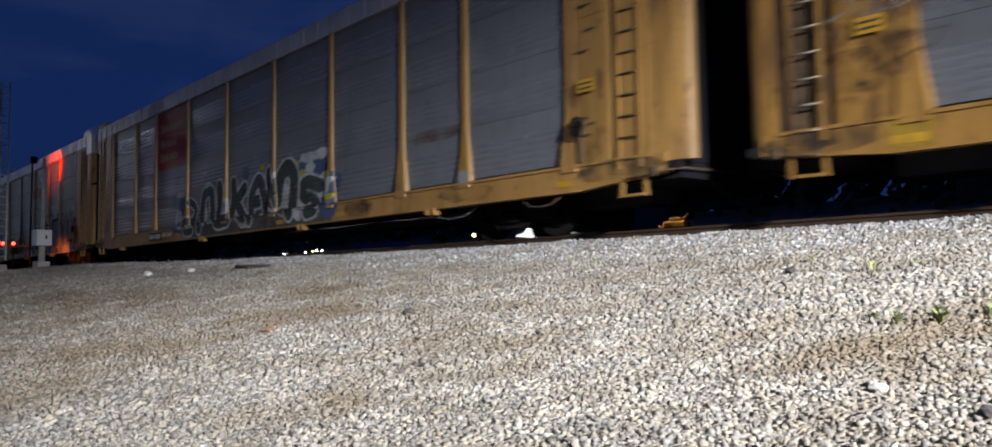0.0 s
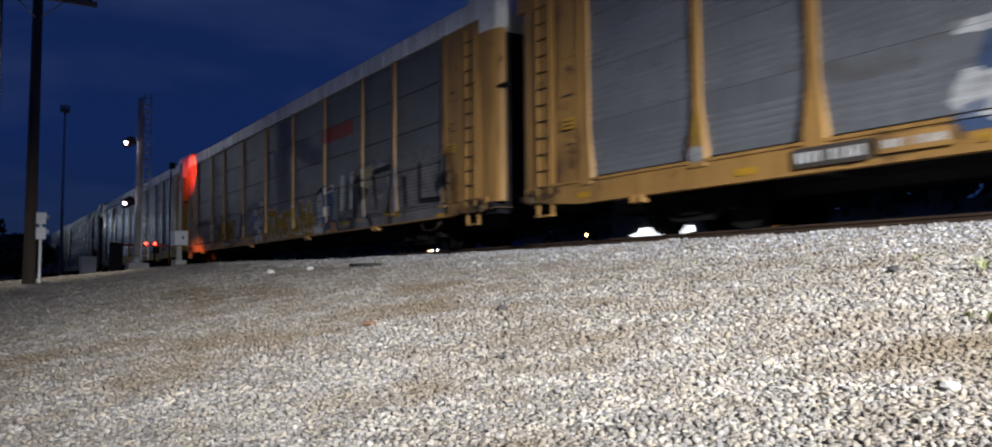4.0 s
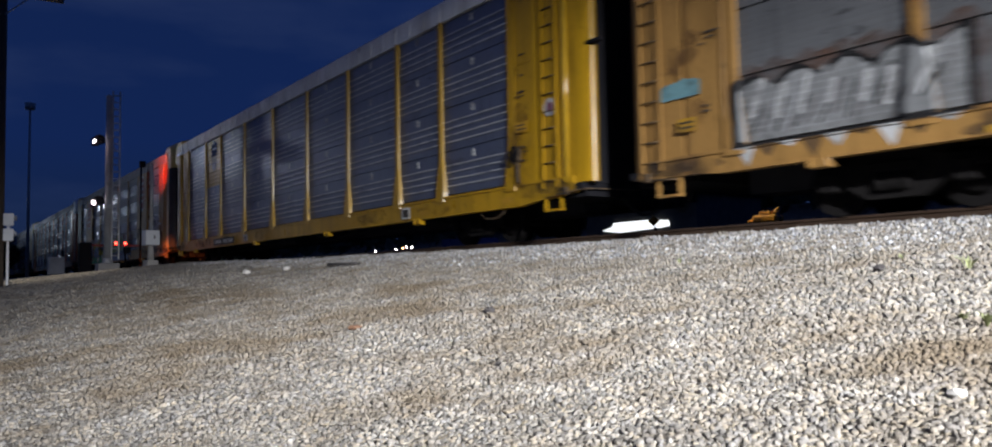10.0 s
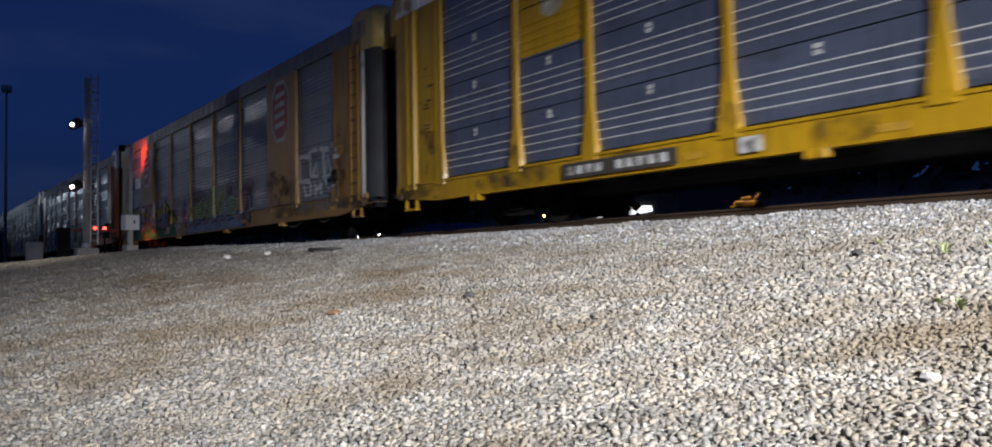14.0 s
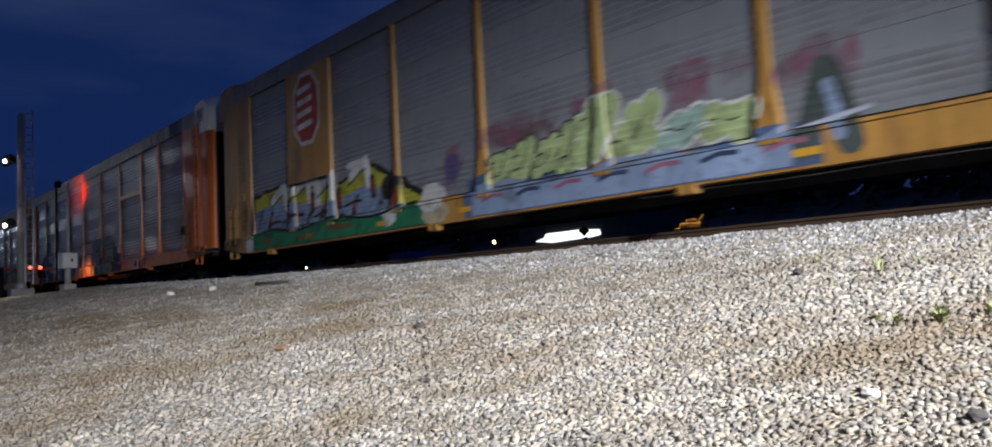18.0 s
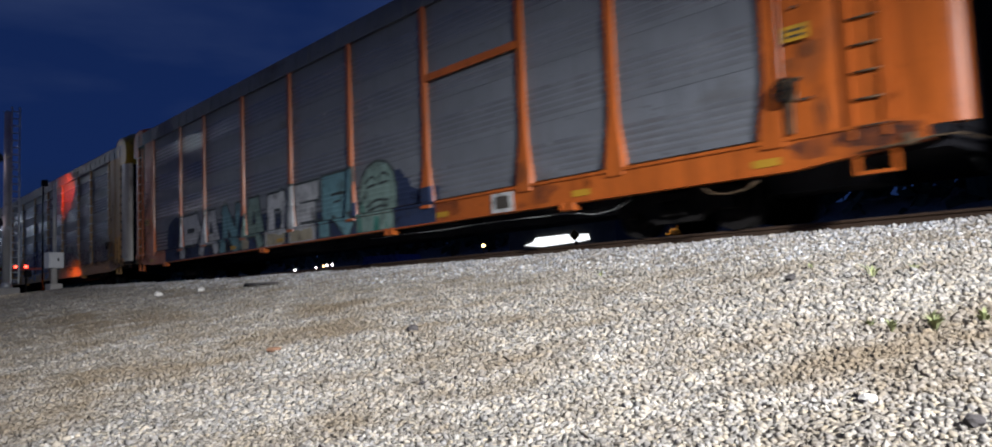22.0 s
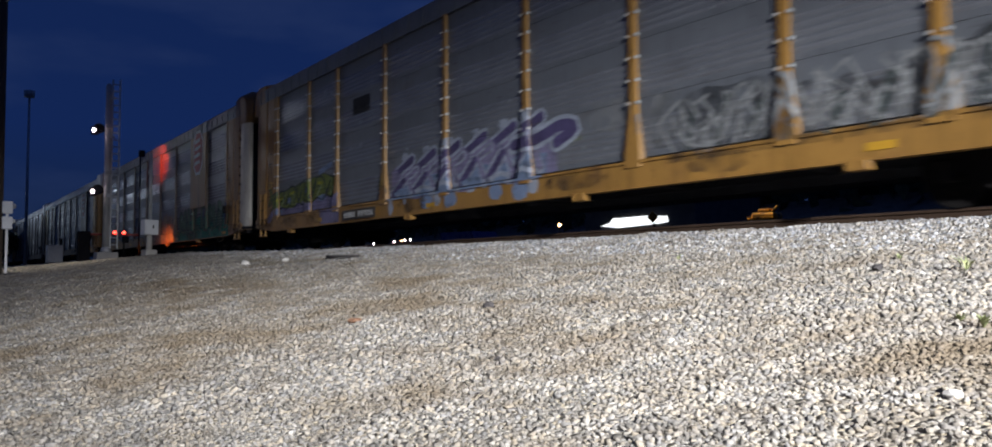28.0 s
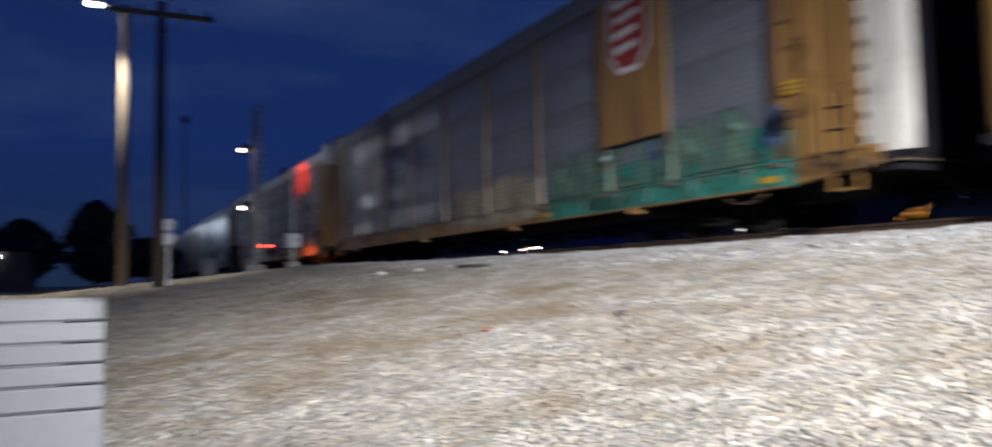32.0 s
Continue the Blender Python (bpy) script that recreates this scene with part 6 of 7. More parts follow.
    bubbles(c, 0.9, 4.1, 1.1, (2.2, 2.05, 1.7, 1.62), ["lime", "lime", "mint"], "white", 42, "black", 3, 0.3, 0.04)
    lay("graffiti_field", [band(-1.8, 4.6, 0.6, lambda u: 1.08 + 0.1 * math.sin(13 * u), 24, rng, 0.05)], INK["sky"], c, 5)
    for i in range(7):
        x = -1.5 + i * 0.95
        lay("graffiti_stroke", [stroke([(x, 0.85), (x + 0.3, 0.92), (x + 0.6, 0.9)], 0.07)], INK["navy" if i % 2 else "pink"], c, 6)
    lay("graffiti_form", [capsule((4.75, 0.8), (5.05, 1.75), 0.34), capsule((5.1, 1.7), (5.35, 0.8), 0.34)], INK["green_black"], c, 3)
    lay("graffiti_form", [capsule((5.08, 1.55), (5.22, 0.9), 0.16)], INK["sky"], c, 4)
    ribbon("graffiti_line", [(4.6, 1.05), (5.0, 1.1), (5.6, 1.18)], 0.06, INK["ice"], c, 6)
    scrawl(c, [[(9.88, 2.33), (9.27, 2.38), (9.28, 1.68), (9.89, 1.63)], [(10.41, 2.46), (9.97, 2.46), (10.04, 1.77), (10.49, 1.72), (10.4, 2.11), (10.18, 1.8)], [(10.67, 2.45), (11.15, 2.4)],
               [(10.89, 2.42), (10.87, 1.65), (11.44, 1.65)], [(10.9, 1.68), (11.14, 2.21), (11.4, 1.66)], [(11.42, 2.49), (11.48, 2.12), (12.02, 2.13), (12.12, 2.29), (11.85, 2.29)]], 0.15, "bright", 2, straight=True)
    scrawl(c, [[(9.58, 1.49), (9.67, 1.24), (10.02, 1.23), (10.02, 1.54)], [(10.32, 1.48), (10.36, 1.21)], [(10.33, 1.34), (10.74, 1.43)], [(10.69, 1.5), (10.72, 1.21)], [(11.0, 1.56), (11.31, 1.22)], [(11.83, 1.6), (11.16, 1.39), (11.78, 1.33)]], 0.12, "bright", 2, straight=True)
    lay("overspray", [band(9.2, 12.3, 0.72, 0.95, 10, rng, 0.08), blob(10.5, 1.9, 1.2, 0.5, rng, 0.2)], INK["grey_mist"], c, 1)
    for i in range(18):
        lay_flat("rust_stain", [blob(7.2 + 0.1 * i, rng.uniform(1.15, 2.1), rng.uniform(0.1, 0.3), rng.uniform(0.1, 0.22), rng, 0.3)], INK["rust_mist"], c, 1 + i % 3)
    lay_flat("graffiti_line", [stroke([(8.0 + 0.06 * i, 1.72 + 0.14 * math.sin(i * 0.45)) for i in range(9)], 0.05)], INK["black"], c, 5)
    for i in range(7):
        x, z = rng.uniform(7.3, 8.8), rng.uniform(1.2, 2.2)
        lay_flat("graffiti_line", [stroke([(x, z), (x + rng.uniform(-0.1, 0.15), z + 0.15), (x + rng.uniform(0.05, 0.25), z + rng.uniform(-0.1, 0.2))], 0.035)], INK["rust_mist"], c, 5)
    for cx, cz, rx, rz in ((9.7, 0.88, 0.5, 0.1), (10.9, 0.82, 0.8, 0.12), (11.6, 0.95, 0.4, 0.08)):
        lay("graffiti_smear", [blob(cx, cz, rx, rz, rng, 0.3)], INK["grey_mist"], c, 2)
    # car 5: big pale letters, a dark blue cloud
    c = cars[5]
    lay("graffiti_cloud", [band(-9.6, 4.6, 0.6, lambda u: 1.35 + 0.25 * math.sin(5 * u) + 0.55 * max(0, u - 0.6), 24, rng, 0.06)], INK["navy"], c, 0, "dark blue graffiti cloud")
    lay("graffiti_cloud", [blob(-9.75, 1.2, 0.75, 0.85, rng, 0.08)], INK["navy"], c, 0)
    lay("graffiti_cloud", [[(3.1, 0.64), (4.4, 0.64), (4.42, 0.98), (4.3, 1.12), (4.05, 1.15), (3.95, 1.35), (3.7, 1.42), (3.6, 1.62), (3.4, 1.66), (3.3, 1.85), (3.1, 1.85)]], INK["navy"], c, 0)
    for ch, x0, x1, z1, ink in (("P", -9.05, -7.55, 1.98, "white"), ("A", -7.42, -6.0, 1.97, "white"), ("N", -5.85, -4.55, 2.02, "aqua"), ("A", -4.4, -3.05, 2.02, "mint"), ("D", -2.88, -1.65, 2.0, "white"), ("E", -1.52, -0.14, 2.06, "white"), ("R", 0.04, 1.5, 2.1, "aqua")):
        block_letter(ch, x0, x1, 0.64, z1, {"P": 0.40, "A": 0.33, "N": 0.36, "D": 0.40}.get(ch, 0.44), ink, c, 1)
    arch = [(1.72, 0.64), (1.72, 1.5), (1.84, 1.84), (2.1, 2.05), (2.44, 2.12), (2.78, 2.05), (3.02, 1.84), (3.14, 1.48), (3.14, 0.64)]
    lay("graffiti_edge", [[(2.45 + (x - 2.45) * 1.08, z + (0.06 if z > 1 else 0)) for x, z in arch]], INK["green_black"], c, 1)
    lay("graffiti_form", [arch], INK["mint"], c, 2, "pale mint arch with a plain drawn face")
    scrawl(c, [[(1.98, 1.72), (2.2, 1.82), (2.36, 1.76)], [(2.5, 1.78), (2.66, 1.86), (2.86, 1.78)], [(2.02, 1.6), (2.36, 1.64)], [(2.5, 1.64), (2.84, 1.66)], [(2.0, 1.18), (2.4, 1.3), (2.82, 1.26)], [(2.06, 1.1), (2.5, 1.16), (2.8, 1.14)]], 0.055, "green_black", 3)
    lay("graffiti_patch", [[(2.38, 0.64), (2.6, 0.64), (2.58, 0.92), (2.44, 0.96)], [(2.84, 0.64), (2.92, 0.64), (2.9, 0.9)], [(1.78, 0.64), (1.9, 0.64), (1.86, 1.2), (1.78, 1.3)]], INK["teal"], c, 3)
    for x0, x1 in ((-2.8, -1.75), (-1.45, -0.3), (-4.3, -3.9)):
        lay("graffiti_patch", [band(x0, x1, 0.66, 0.92, 8, rng, 0.05)], INK["cream"], c, 3)
    scrawl(c, [[(0.55, 1.62), (0.95, 1.66)], [(0.6, 1.45), (0.9, 1.46)], [(-2.35, 1.35), (-2.1, 1.5)]], 0.05, "green_black", 4)
    plate("data_plate", 6.3, 6.85, 0.62, 0.96, "decal_white", c, "white framed data plate")
    plate("data_plate_core", 6.4, 6.75, 0.68, 0.90, "decal_black", c, "", 0.006)
    bm = bmesh.new()
    block(bm, 4.4, 7.0, -HALF - 0.03, -HALF + 0.01, 3.42, 3.56)
    part("cross_rail", bm, ORANGE, c)
    # car 6: white tangles, a purple and ice piece, a green and lilac one
    c = cars[6]
    lay("graffiti_field", [band(5.0, 12.4, 0.9, lambda u: 1.8 + 0.15 * math.sin(11 * u), 40, rng, 0.12)], INK["dark_mist"], c, 0, "dark cloud with pale sprayed curls")
    scribble(c, 5.0, 12.2, 1.0, 2.0, "silver", 62, 20, 0.05)
    scribble(c, 5.2, 12.0, 0.95, 1.6, "grey_mist", 67, 16, 0.08)
    slashes(c, 5.2, 11.8, lambda u: 1.0, lambda u: 1.8, ["green_black", "silver"], 61, 22, 0.09, 0.3, 1)
    lay("overspray", [blob(4.9, 1.6, 0.5, 0.45, rng, 0.3), blob(3.7, 1.9, 0.5, 0.3, rng, 0.3)], INK["grey_mist"], c, 0)
    rise = lambda u: 1.72 + 0.22 * u + 0.10 * abs(math.sin(16 * u))
    lay("graffiti_field", [band(-4.0, 2.3, lambda u: 1.0 + 0.06 * math.sin(21 * u), rise, 44, rng, 0.03)], INK["lilac"], c, 1, "icy white and purple graffiti piece")
    lay("graffiti_field", [band(-4.0, 2.0, 0.99, lambda u: 1.3 + 0.2 * u + 0.08 * math.sin(23 * u), 44, rng, 0.03)], INK["sky"], c, 2)
    for i, x in enumerate((-3.75, -2.75, -1.75, -0.75, 0.25, 1.1)):
        h = 1.78 + 0.05 * i
        scrawl(c, [[(x + 0.75, h + 0.12), (x + 0.1, h - 0.12), (x + 0.45, h - 0.3), (x - 0.15, 1.12)]], 0.2, "purple", 3, 0.07, "ice", True)
        scrawl(c, [[(x + 0.95, h - 0.15), (x + 0.5, h - 0.32), (x + 0.72, 1.2)]], 0.13, "lilac", 4, 0.05, "ice", True)
        lay("graffiti_puff", [blob(x + 0.42, h + 0.22, 0.16, 0.1, rng, 0.2)], INK["ice"], c, 3)
        ribbon("graffiti_line", [(x - 0.1, 1.12), (x + 0.3, 1.22), (x + 0.62, 1.14)], 0.1, INK["ice" if i % 3 else "sky"], c, 6)
    for x, w, z in ((-3.9, 0.22, 0.62), (-3.2, 0.12, 0.85), (-2.2, 0.5, 0.66), (-1.75, 0.3, 0.72), (-1.2, 0.5, 0.64), (-0.4, 0.3, 0.9), (0.5, 0.45, 0.68), (1.3, 0.5, 0.62), (1.7, 0.3, 0.7)):
        lay("graffiti_patch", [blob(x, (z + 1.02) / 2, w / 2, (1.02 - z) / 2, rng, 0.15)], INK["sky" if w > 0.3 else "ice"], c, 1)
    scrawl(c, [[(1.0, 1.72), (1.7, 1.74), (2.4, 1.9), (2.8, 1.8), (2.3, 1.6)]], 0.22, "purple", 5, 0.08, "ice")
    lay("overspray", [blob(2.55, 1.65, 0.4, 0.14, rng, 0.3), blob(-4.5, 1.45, 0.22, 0.35, rng, 0.3)], INK["lime_mist"], c, 1)
    hump = lambda u: 1.72 + 0.38 * u - 0.25 * max(0, u - 0.8) * 5 * u + 0.06 * abs(math.sin(17 * u))
    lay("graffiti_edge", [band(-12.0, -7.2, 1.08, lambda u: hump(u) + 0.035, 40, rng, 0.01)], INK["green_black"], c, 1)
    lay("graffiti_field", [band(-11.95, -7.25, 1.08, hump, 40, rng, 0.01)], INK["olive"], c, 2, "olive green and lilac graffiti piece")
    lay("graffiti_field", [band(-11.9, -6.95, 1.08, lambda u: 1.24 + 0.22 * u + 0.07 * math.sin(19 * u), 40, rng, 0.03)], INK["lilac"], c, 3)
    lay("graffiti_field", [[(-8.1, 0.62), (-6.85, 0.62), (-6.9, 1.02), (-8.2, 1.02)], capsule((-12.3, 0.95), (-11.8, 1.2), 0.2)], INK["lilac"], c, 2)
    slashes(c, -11.8, -7.4, lambda u: 1.3 + 0.1 * u, lambda u: hump(u) - 0.1, ["olive", "lime", "olive", "green_black"], 66, 18, 0.1, 0.8, 4)
    lay("graffiti_patch", [blob(-10.7, 1.5, 0.13, 0.11, rng, 0.2), blob(-9.2, 1.7, 0.13, 0.1, rng, 0.2), blob(-11.5, 1.18, 0.2, 0.07, rng, 0.2), blob(-8.2, 1.4, 0.3, 0.1, rng, 0.2)], INK["sky"], c, 7)
    scrawl(c, [[(-11.8, 1.3), (-11.6, 1.75), (-11.2, 1.8), (-11.1, 1.35)], [(-10.9, 1.4), (-10.7, 1.9), (-10.2, 1.85), (-10.0, 1.45)], [(-9.9, 1.9), (-9.4, 2.02), (-9.1, 1.6), (-9.5, 1.45)], [(-8.9, 1.55), (-8.6, 2.0), (-8.1, 1.95), (-7.9, 1.5)]], 0.05, "green_black", 7)
    scrawl(c, [[(-12.25, 2.1), (-12.05, 1.75), (-12.2, 1.45)]], 0.12, "olive", 3, 0.03, "green_black")
    scrawl(c, [[(-11.6, 1.55), (-11.3, 1.62)], [(-10.6, 1.7), (-10.35, 1.72)], [(-8.5, 1.85), (-8.2, 1.82)]], 0.09, "lemon", 7)
    lay("overspray", [capsule((-8.4, 2.15), (-7.6, 2.3), 0.16)], INK["sky"], c, 1)
    ribbon("graffiti_line", [(-11.5 + 0.1 * i, 1.26 + 0.02 * i * 0.2 + 0.05 * math.sin(i * 0.9)) for i in range(44)], 0.035, INK["black"], c, 7)
    number_bars(c, -6.55, -4.65, 0.64, 0.9, 6)
    lay("dark_emblem", [[(-6.2, 3.45), (-5.2, 3.45), (-5.2, 3.9), (-6.2, 3.9)]], INK["black"], c, 0, "dark painted-out emblem")
    # car 7: red emblem on a tan bay, a teal piece, a pale one
    c = cars[7]
    logo_panel(c, 7, 8, SILL1 + 0.9, OCHREBROWN, True, 7, 4.2)
    lay("graffiti_field", [band(4.75, 12.1, 0.56, lambda u: 1.5 + 0.1 * math.sin(16 * u), 30, rng, 0.04)], INK["teal"], c, 1, "teal graffiti piece with green forms")
    scrawl(c, [[(5.0, 1.0), (5.1, 1.8), (5.5, 1.2), (5.8, 1.85), (5.85, 1.0)], [(6.3, 1.85), (6.25, 1.05)], [(6.95, 1.8), (6.55, 1.5), (6.6, 1.1), (7.05, 1.1)], [(7.4, 1.85), (7.4, 1.1), (7.8, 1.05)], [(8.3, 1.05), (8.4, 1.85), (8.85, 1.5), (9.0, 1.1)],
               [(9.35, 1.05), (9.4, 1.85), (9.75, 1.4), (10.0, 1.85), (10.1, 1.05)], [(10.55, 1.05), (10.6, 1.88), (11.0, 1.6), (10.7, 1.4), (11.15, 1.05)]], 0.3, "sage", 2, 0.05, "green_black")
    scrawl(c, [[(5.2, 1.5), (5.35, 1.7)], [(7.0, 1.7), (7.2, 1.72)], [(8.6, 1.6), (8.75, 1.4)], [(9.6, 1.65), (9.75, 1.5)], [(10.8, 1.75), (10.95, 1.7)]], 0.1, "mint", 4)
    lay("graffiti_patch", [blob(11.75, 1.55, 0.2, 0.32, rng, 0.2), blob(8.6, 1.65, 0.15, 0.22, rng, 0.2)], INK["blue"], c, 6)
    slashes(c, 5.2, 11.6, lambda u: 0.7, lambda u: 1.05, ["green", "teal", "mint"], 73, 16, 0.07, 0.4, 4)
    bubbles(c, -0.8, 4.4, 0.7, (1.85, 1.75, 1.7, 1.95, 1.85, 1.7), ["tan", "cream"], "tan", 72, "brownred", 1, 0.1, 0.06)
    c = cars[8]
    logo_panel(c, 7, 8, SILL1 + 0.9, BROWN, True, 8, 4.0)


paint_cars()


# ---- things beside the track ----
def on_ground(x, y, lift=0.0):
    return pose(x, y, height(x, y) + lift)


def signal_mast():
    x, y = -37.46, 6.38
    z0 = height(x, y)
    mast = empty("signal_mast", pose(x, y, z0))
    tagged(mast, "tall grey steel signal mast with a ladder and two lit lamps", "signal mast")
    top = 8.8 - z0
    bm = bmesh.new()
    block(bm, -0.42, 0.42, -0.42, 0.42, -0.3, 0.28, 0.03)
    part("foundation", bm, "concrete", mast)
    bm = bmesh.new()
    rod(bm, (0, 0, 0.28), (0, 0, 0.5), 0.24, 0.16, 14)
    rod(bm, (0, 0, 0.5), (0, 0, top), 0.145, 0.125, 14)
    part("pole", bm, "galv", mast)
    bm = bmesh.new()
    ball(bm, (0, 0, top), 0.12, 2)
    part("cap", bm, "galv", mast)
    bm = bmesh.new()
    for yy in (0.12, 0.40):
        block(bm, 0.16, 0.21, yy - 0.028, yy + 0.028, 0.45, top + 0.25)
    for i in range(26):
        z = 0.6 + i * 0.30
        if z < top + 0.2:
            rod(bm, (0.185, 0.12, z), (0.185, 0.40, z), 0.026, n=6)
    for z in (1.2, 3.2, 5.2, 6.9):
        block(bm, 0.0, 0.2, 0.05, 0.24, z, z + 0.05)
    part("ladder", bm, "galv", mast, "thin steel ladder")
    for z in (6.83 - z0, 4.21 - z0):
        bm = bmesh.new()
        rod(bm, (0, -0.1, z), (0.02, -0.42, z), 0.035, n=8)
        block(bm, -0.16, 0.02, -0.66, -0.38, z - 0.18, z + 0.18, 0.03)
        head = part("signal_head", bm, "black", mast, "black signal housing")
        bm = bmesh.new()
        rod(bm, (-0.02, -0.36, z + 0.1), (-0.0, -0.36, z + 0.1), 0.22, n=24)
        part("backboard", bm, "black", head)
        bm = bmesh.new()
        ball(bm, (0.10, -0.58, z), 0.075, 2)
        part("lens", bm, "glow_pink", head, "bright pinkish white lens")
    for z in (2.6, 3.6, 5.6):
        bm = bmesh.new()
        block(bm, 0.12, 0.22, -0.12, 0.12, z, z + 0.16, 0.01)
        part("clamp", bm, "galv", mast)


def relay_box():
    x, y = -33.23, 7.19
    z0 = height(x, y)
    t = empty("crossing_control_box", pose(x, y, z0, 0, 0, 12))
    tagged(t, "white control box on a pedestal with a thin whip pole", "control box")
    bm = bmesh.new()
    block(bm, -0.22, 0.22, -0.22, 0.22, -0.2, 0.22, 0.02)
    rod(bm, (0, 0, 0.22), (0, 0, 0.8), 0.12, 0.1, 12)
    part("pedestal", bm, "concrete", t)
    bm = bmesh.new()
    block(bm, -0.20, 0.20, -0.27, 0.27, 0.80, 1.38, 0.015)
    part("cabinet", bm, "boxwhite", t)
    bm = bmesh.new()
    block(bm, 0.201, 0.222, -0.23, 0.23, 0.84, 1.34, 0.006)
    d = part("door", bm, "boxwhite", t)
    bm = bmesh.new()
    block(bm, 0.223, 0.25, 0.02, 0.07, 1.05, 1.17)
    part("latch", bm, "black", d, "small dark latch")
    bm = bmesh.new()
    rod(bm, (-0.1, 0.06, 1.38), (-0.1, 0.06, 4.05), 0.07, 0.055, 8)
    part("whip_pole", bm, "galv", t)
    bm = bmesh.new()
    block(bm, -0.13, -0.05, -0.04, 0.0, 3.2, 3.32)
    part("fitting", bm, "galv", t)


def crossing_gate():
    t = empty("crossing_gate", on_ground(-39.35, 5.8))
    tagged(t, "lowered crossing gate arm with two red lamps", "crossing gate")
    z = 2.58 - height(-39.35, 5.8)
    bm = bmesh.new()
    block(bm, -0.2, 0.2, -0.25, 0.25, -0.1, 1.3, 0.02)
    part("mechanism", bm, "black", t)
    bm = bmesh.new()
    block(bm, -0.03, 0.03, 0.25, 2.3, z - 0.14, z - 0.05)
    part("arm", bm, "red", t)
    for y in (1.24, 1.63):
        bm = bmesh.new()
        ball(bm, (0.02, y, z), 0.07, 2)
        part("lamp", bm, "glow_red", t, "lit red gate lamp")
    # Stands and housings are made up to go with the two red lamps.
    for h in (6.2, 2.2):
        f = empty("added_flasher_stand", pose(-39.3 if h > 4 else -37.6, 8.25 if h > 4 else 7.3, h))
        tagged(f, "black housing on a stand, added to go with a red lamp", "flasher")
        bm = bmesh.new()
        zz = height(-38.0, 7.6) - h
        rod(bm, (0.3, -0.25, zz - 0.1), (0.3, -0.25, 0.1), 0.035, n=8)
        part("stand", bm, "wheel", f)
        bm = bmesh.new()
        block(bm, 0.12, 0.36, -0.3, -0.06, -0.14, 0.14, 0.02)
        part("housing", bm, "black", f)


def utility_pole():
    x, y = -24.45, 1.54
    z0 = height(x, y)
    t = empty("utility_pole", pose(x, y, z0))
    tagged(t, "dark wooden utility pole with a crossarm", "utility pole")
    bm = bmesh.new()
    rod(bm, (0, 0, -0.3), (0, 0, 8.15), 0.16, 0.12, 14)
    part("pole", bm, "darkwood", t)
    bm = bmesh.new()
    block(bm, 0.12, 0.23, -1.42, 1.42, 7.68, 7.82, 0.008)
    part("crossarm", bm, "wood", t)
    for s in (-1, 1):
        bm = bmesh.new()
        rod(bm, (0.17, s * 0.6, 7.68), (0.14, s * 0.06, 7.15), 0.02, n=6)
        part("brace", bm, "galv", t)
        for yy in (0.55, 1.25):
            bm = bmesh.new()
            rod(bm, (0.17, s * yy, 7.82), (0.17, s * yy, 7.98), 0.045, 0.03, 8)
            part("insulator", bm, "black", t)
    m = empty("meter_post", pose(x + 0.1, y + 0.23, height(x, y)))
    tagged(m, "thin white post with two white meter boxes beside the pole", "meter post")
    bm = bmesh.new()
    block(bm, -0.03, 0.03, -0.03, 0.03, -0.2, 1.75)
    part("post", bm, "boxwhite", m)
    for z in (1.18, 1.58):
        bm = bmesh.new()
        block(bm, -0.07, 0.09, -0.12, 0.12, z, z + 0.32, 0.015)
        b = part("meter_box", bm, "boxwhite", m)
        bm = bmesh.new()
        rod(bm, (0.0, 0.121, z + 0.2), (0.0, 0.19, z + 0.2), 0.06, n=12)
        part("dial", bm, "galv", b)


def lamp_pole():
    x, y = -31.0, 0.78
    z0 = height(x, y)
    t = empty("street_lamp", pose(x, y, z0))
    tagged(t, "tall pale wooden pole with a lit street lamp", "street lamp")
    bm = bmesh.new()
    rod(bm, (0, 0, -0.3), (0, 0, 10.0), 0.19, 0.15, 14)
    part("pole", bm, "wood", t)
    bm = bmesh.new()
    rod(bm, (0, 0, 9.6), (0.1, -0.75, 9.93), 0.035, n=8)
    part("arm", bm, "galv", t)
    bm = bmesh.new()
    block(bm, -0.12, 0.3, -1.3, -0.7, 9.9, 10.02, 0.03)
    part("lamp_head", bm, "galv", t)
    bm = bmesh.new()
    block(bm, -0.08, 0.26, -1.22, -0.78, 9.85, 9.899)
    part("lens", bm, "glow_white", t, "glowing white lens")


def light_tower():
    x, y = -84.6, 7.75
    t = empty("light_tower", on_ground(x, y))
    tagged(t, "far unlit light tower, dark against the sky", "light tower")
    bm = bmesh.new()
    rod(bm, (0, 0, 0), (0, 0, 15.9), 0.15, 0.09, 12)
    part("pole", bm, "galv", t)
    bm = bmesh.new()
    rod(bm, (0, 0, 15.5), (0, 0, 16.1), 0.42, 0.46, 12)
    part("lamp_ring", bm, "galv", t)


def trackside_cabinet():
    t = empty("trackside_cabinet", on_ground(-54.6, 6.5))
    tagged(t, "grey steel trackside equipment cabinet", "cabinet")
    bm = bmesh.new()
    block(bm, -0.4, 0.4, -0.42, 0.42, 0.0, 1.05, 0.02)
    part("body", bm, "galv", t)
    bm = bmesh.new()
    block(bm, 0.401, 0.42, -0.36, 0.36, 0.1, 0.98, 0.005)
    part("door", bm, "galv", t)
    p = empty("marker_post", on_ground(-57.5, 7.2))
    tagged(p, "short dark marker post beside the track", "post")
    bm = bmesh.new()
    rod(bm, (0, 0, -0.1), (0, 0, 1.5), 0.1, n=8)
    part("post", bm, "black", p)


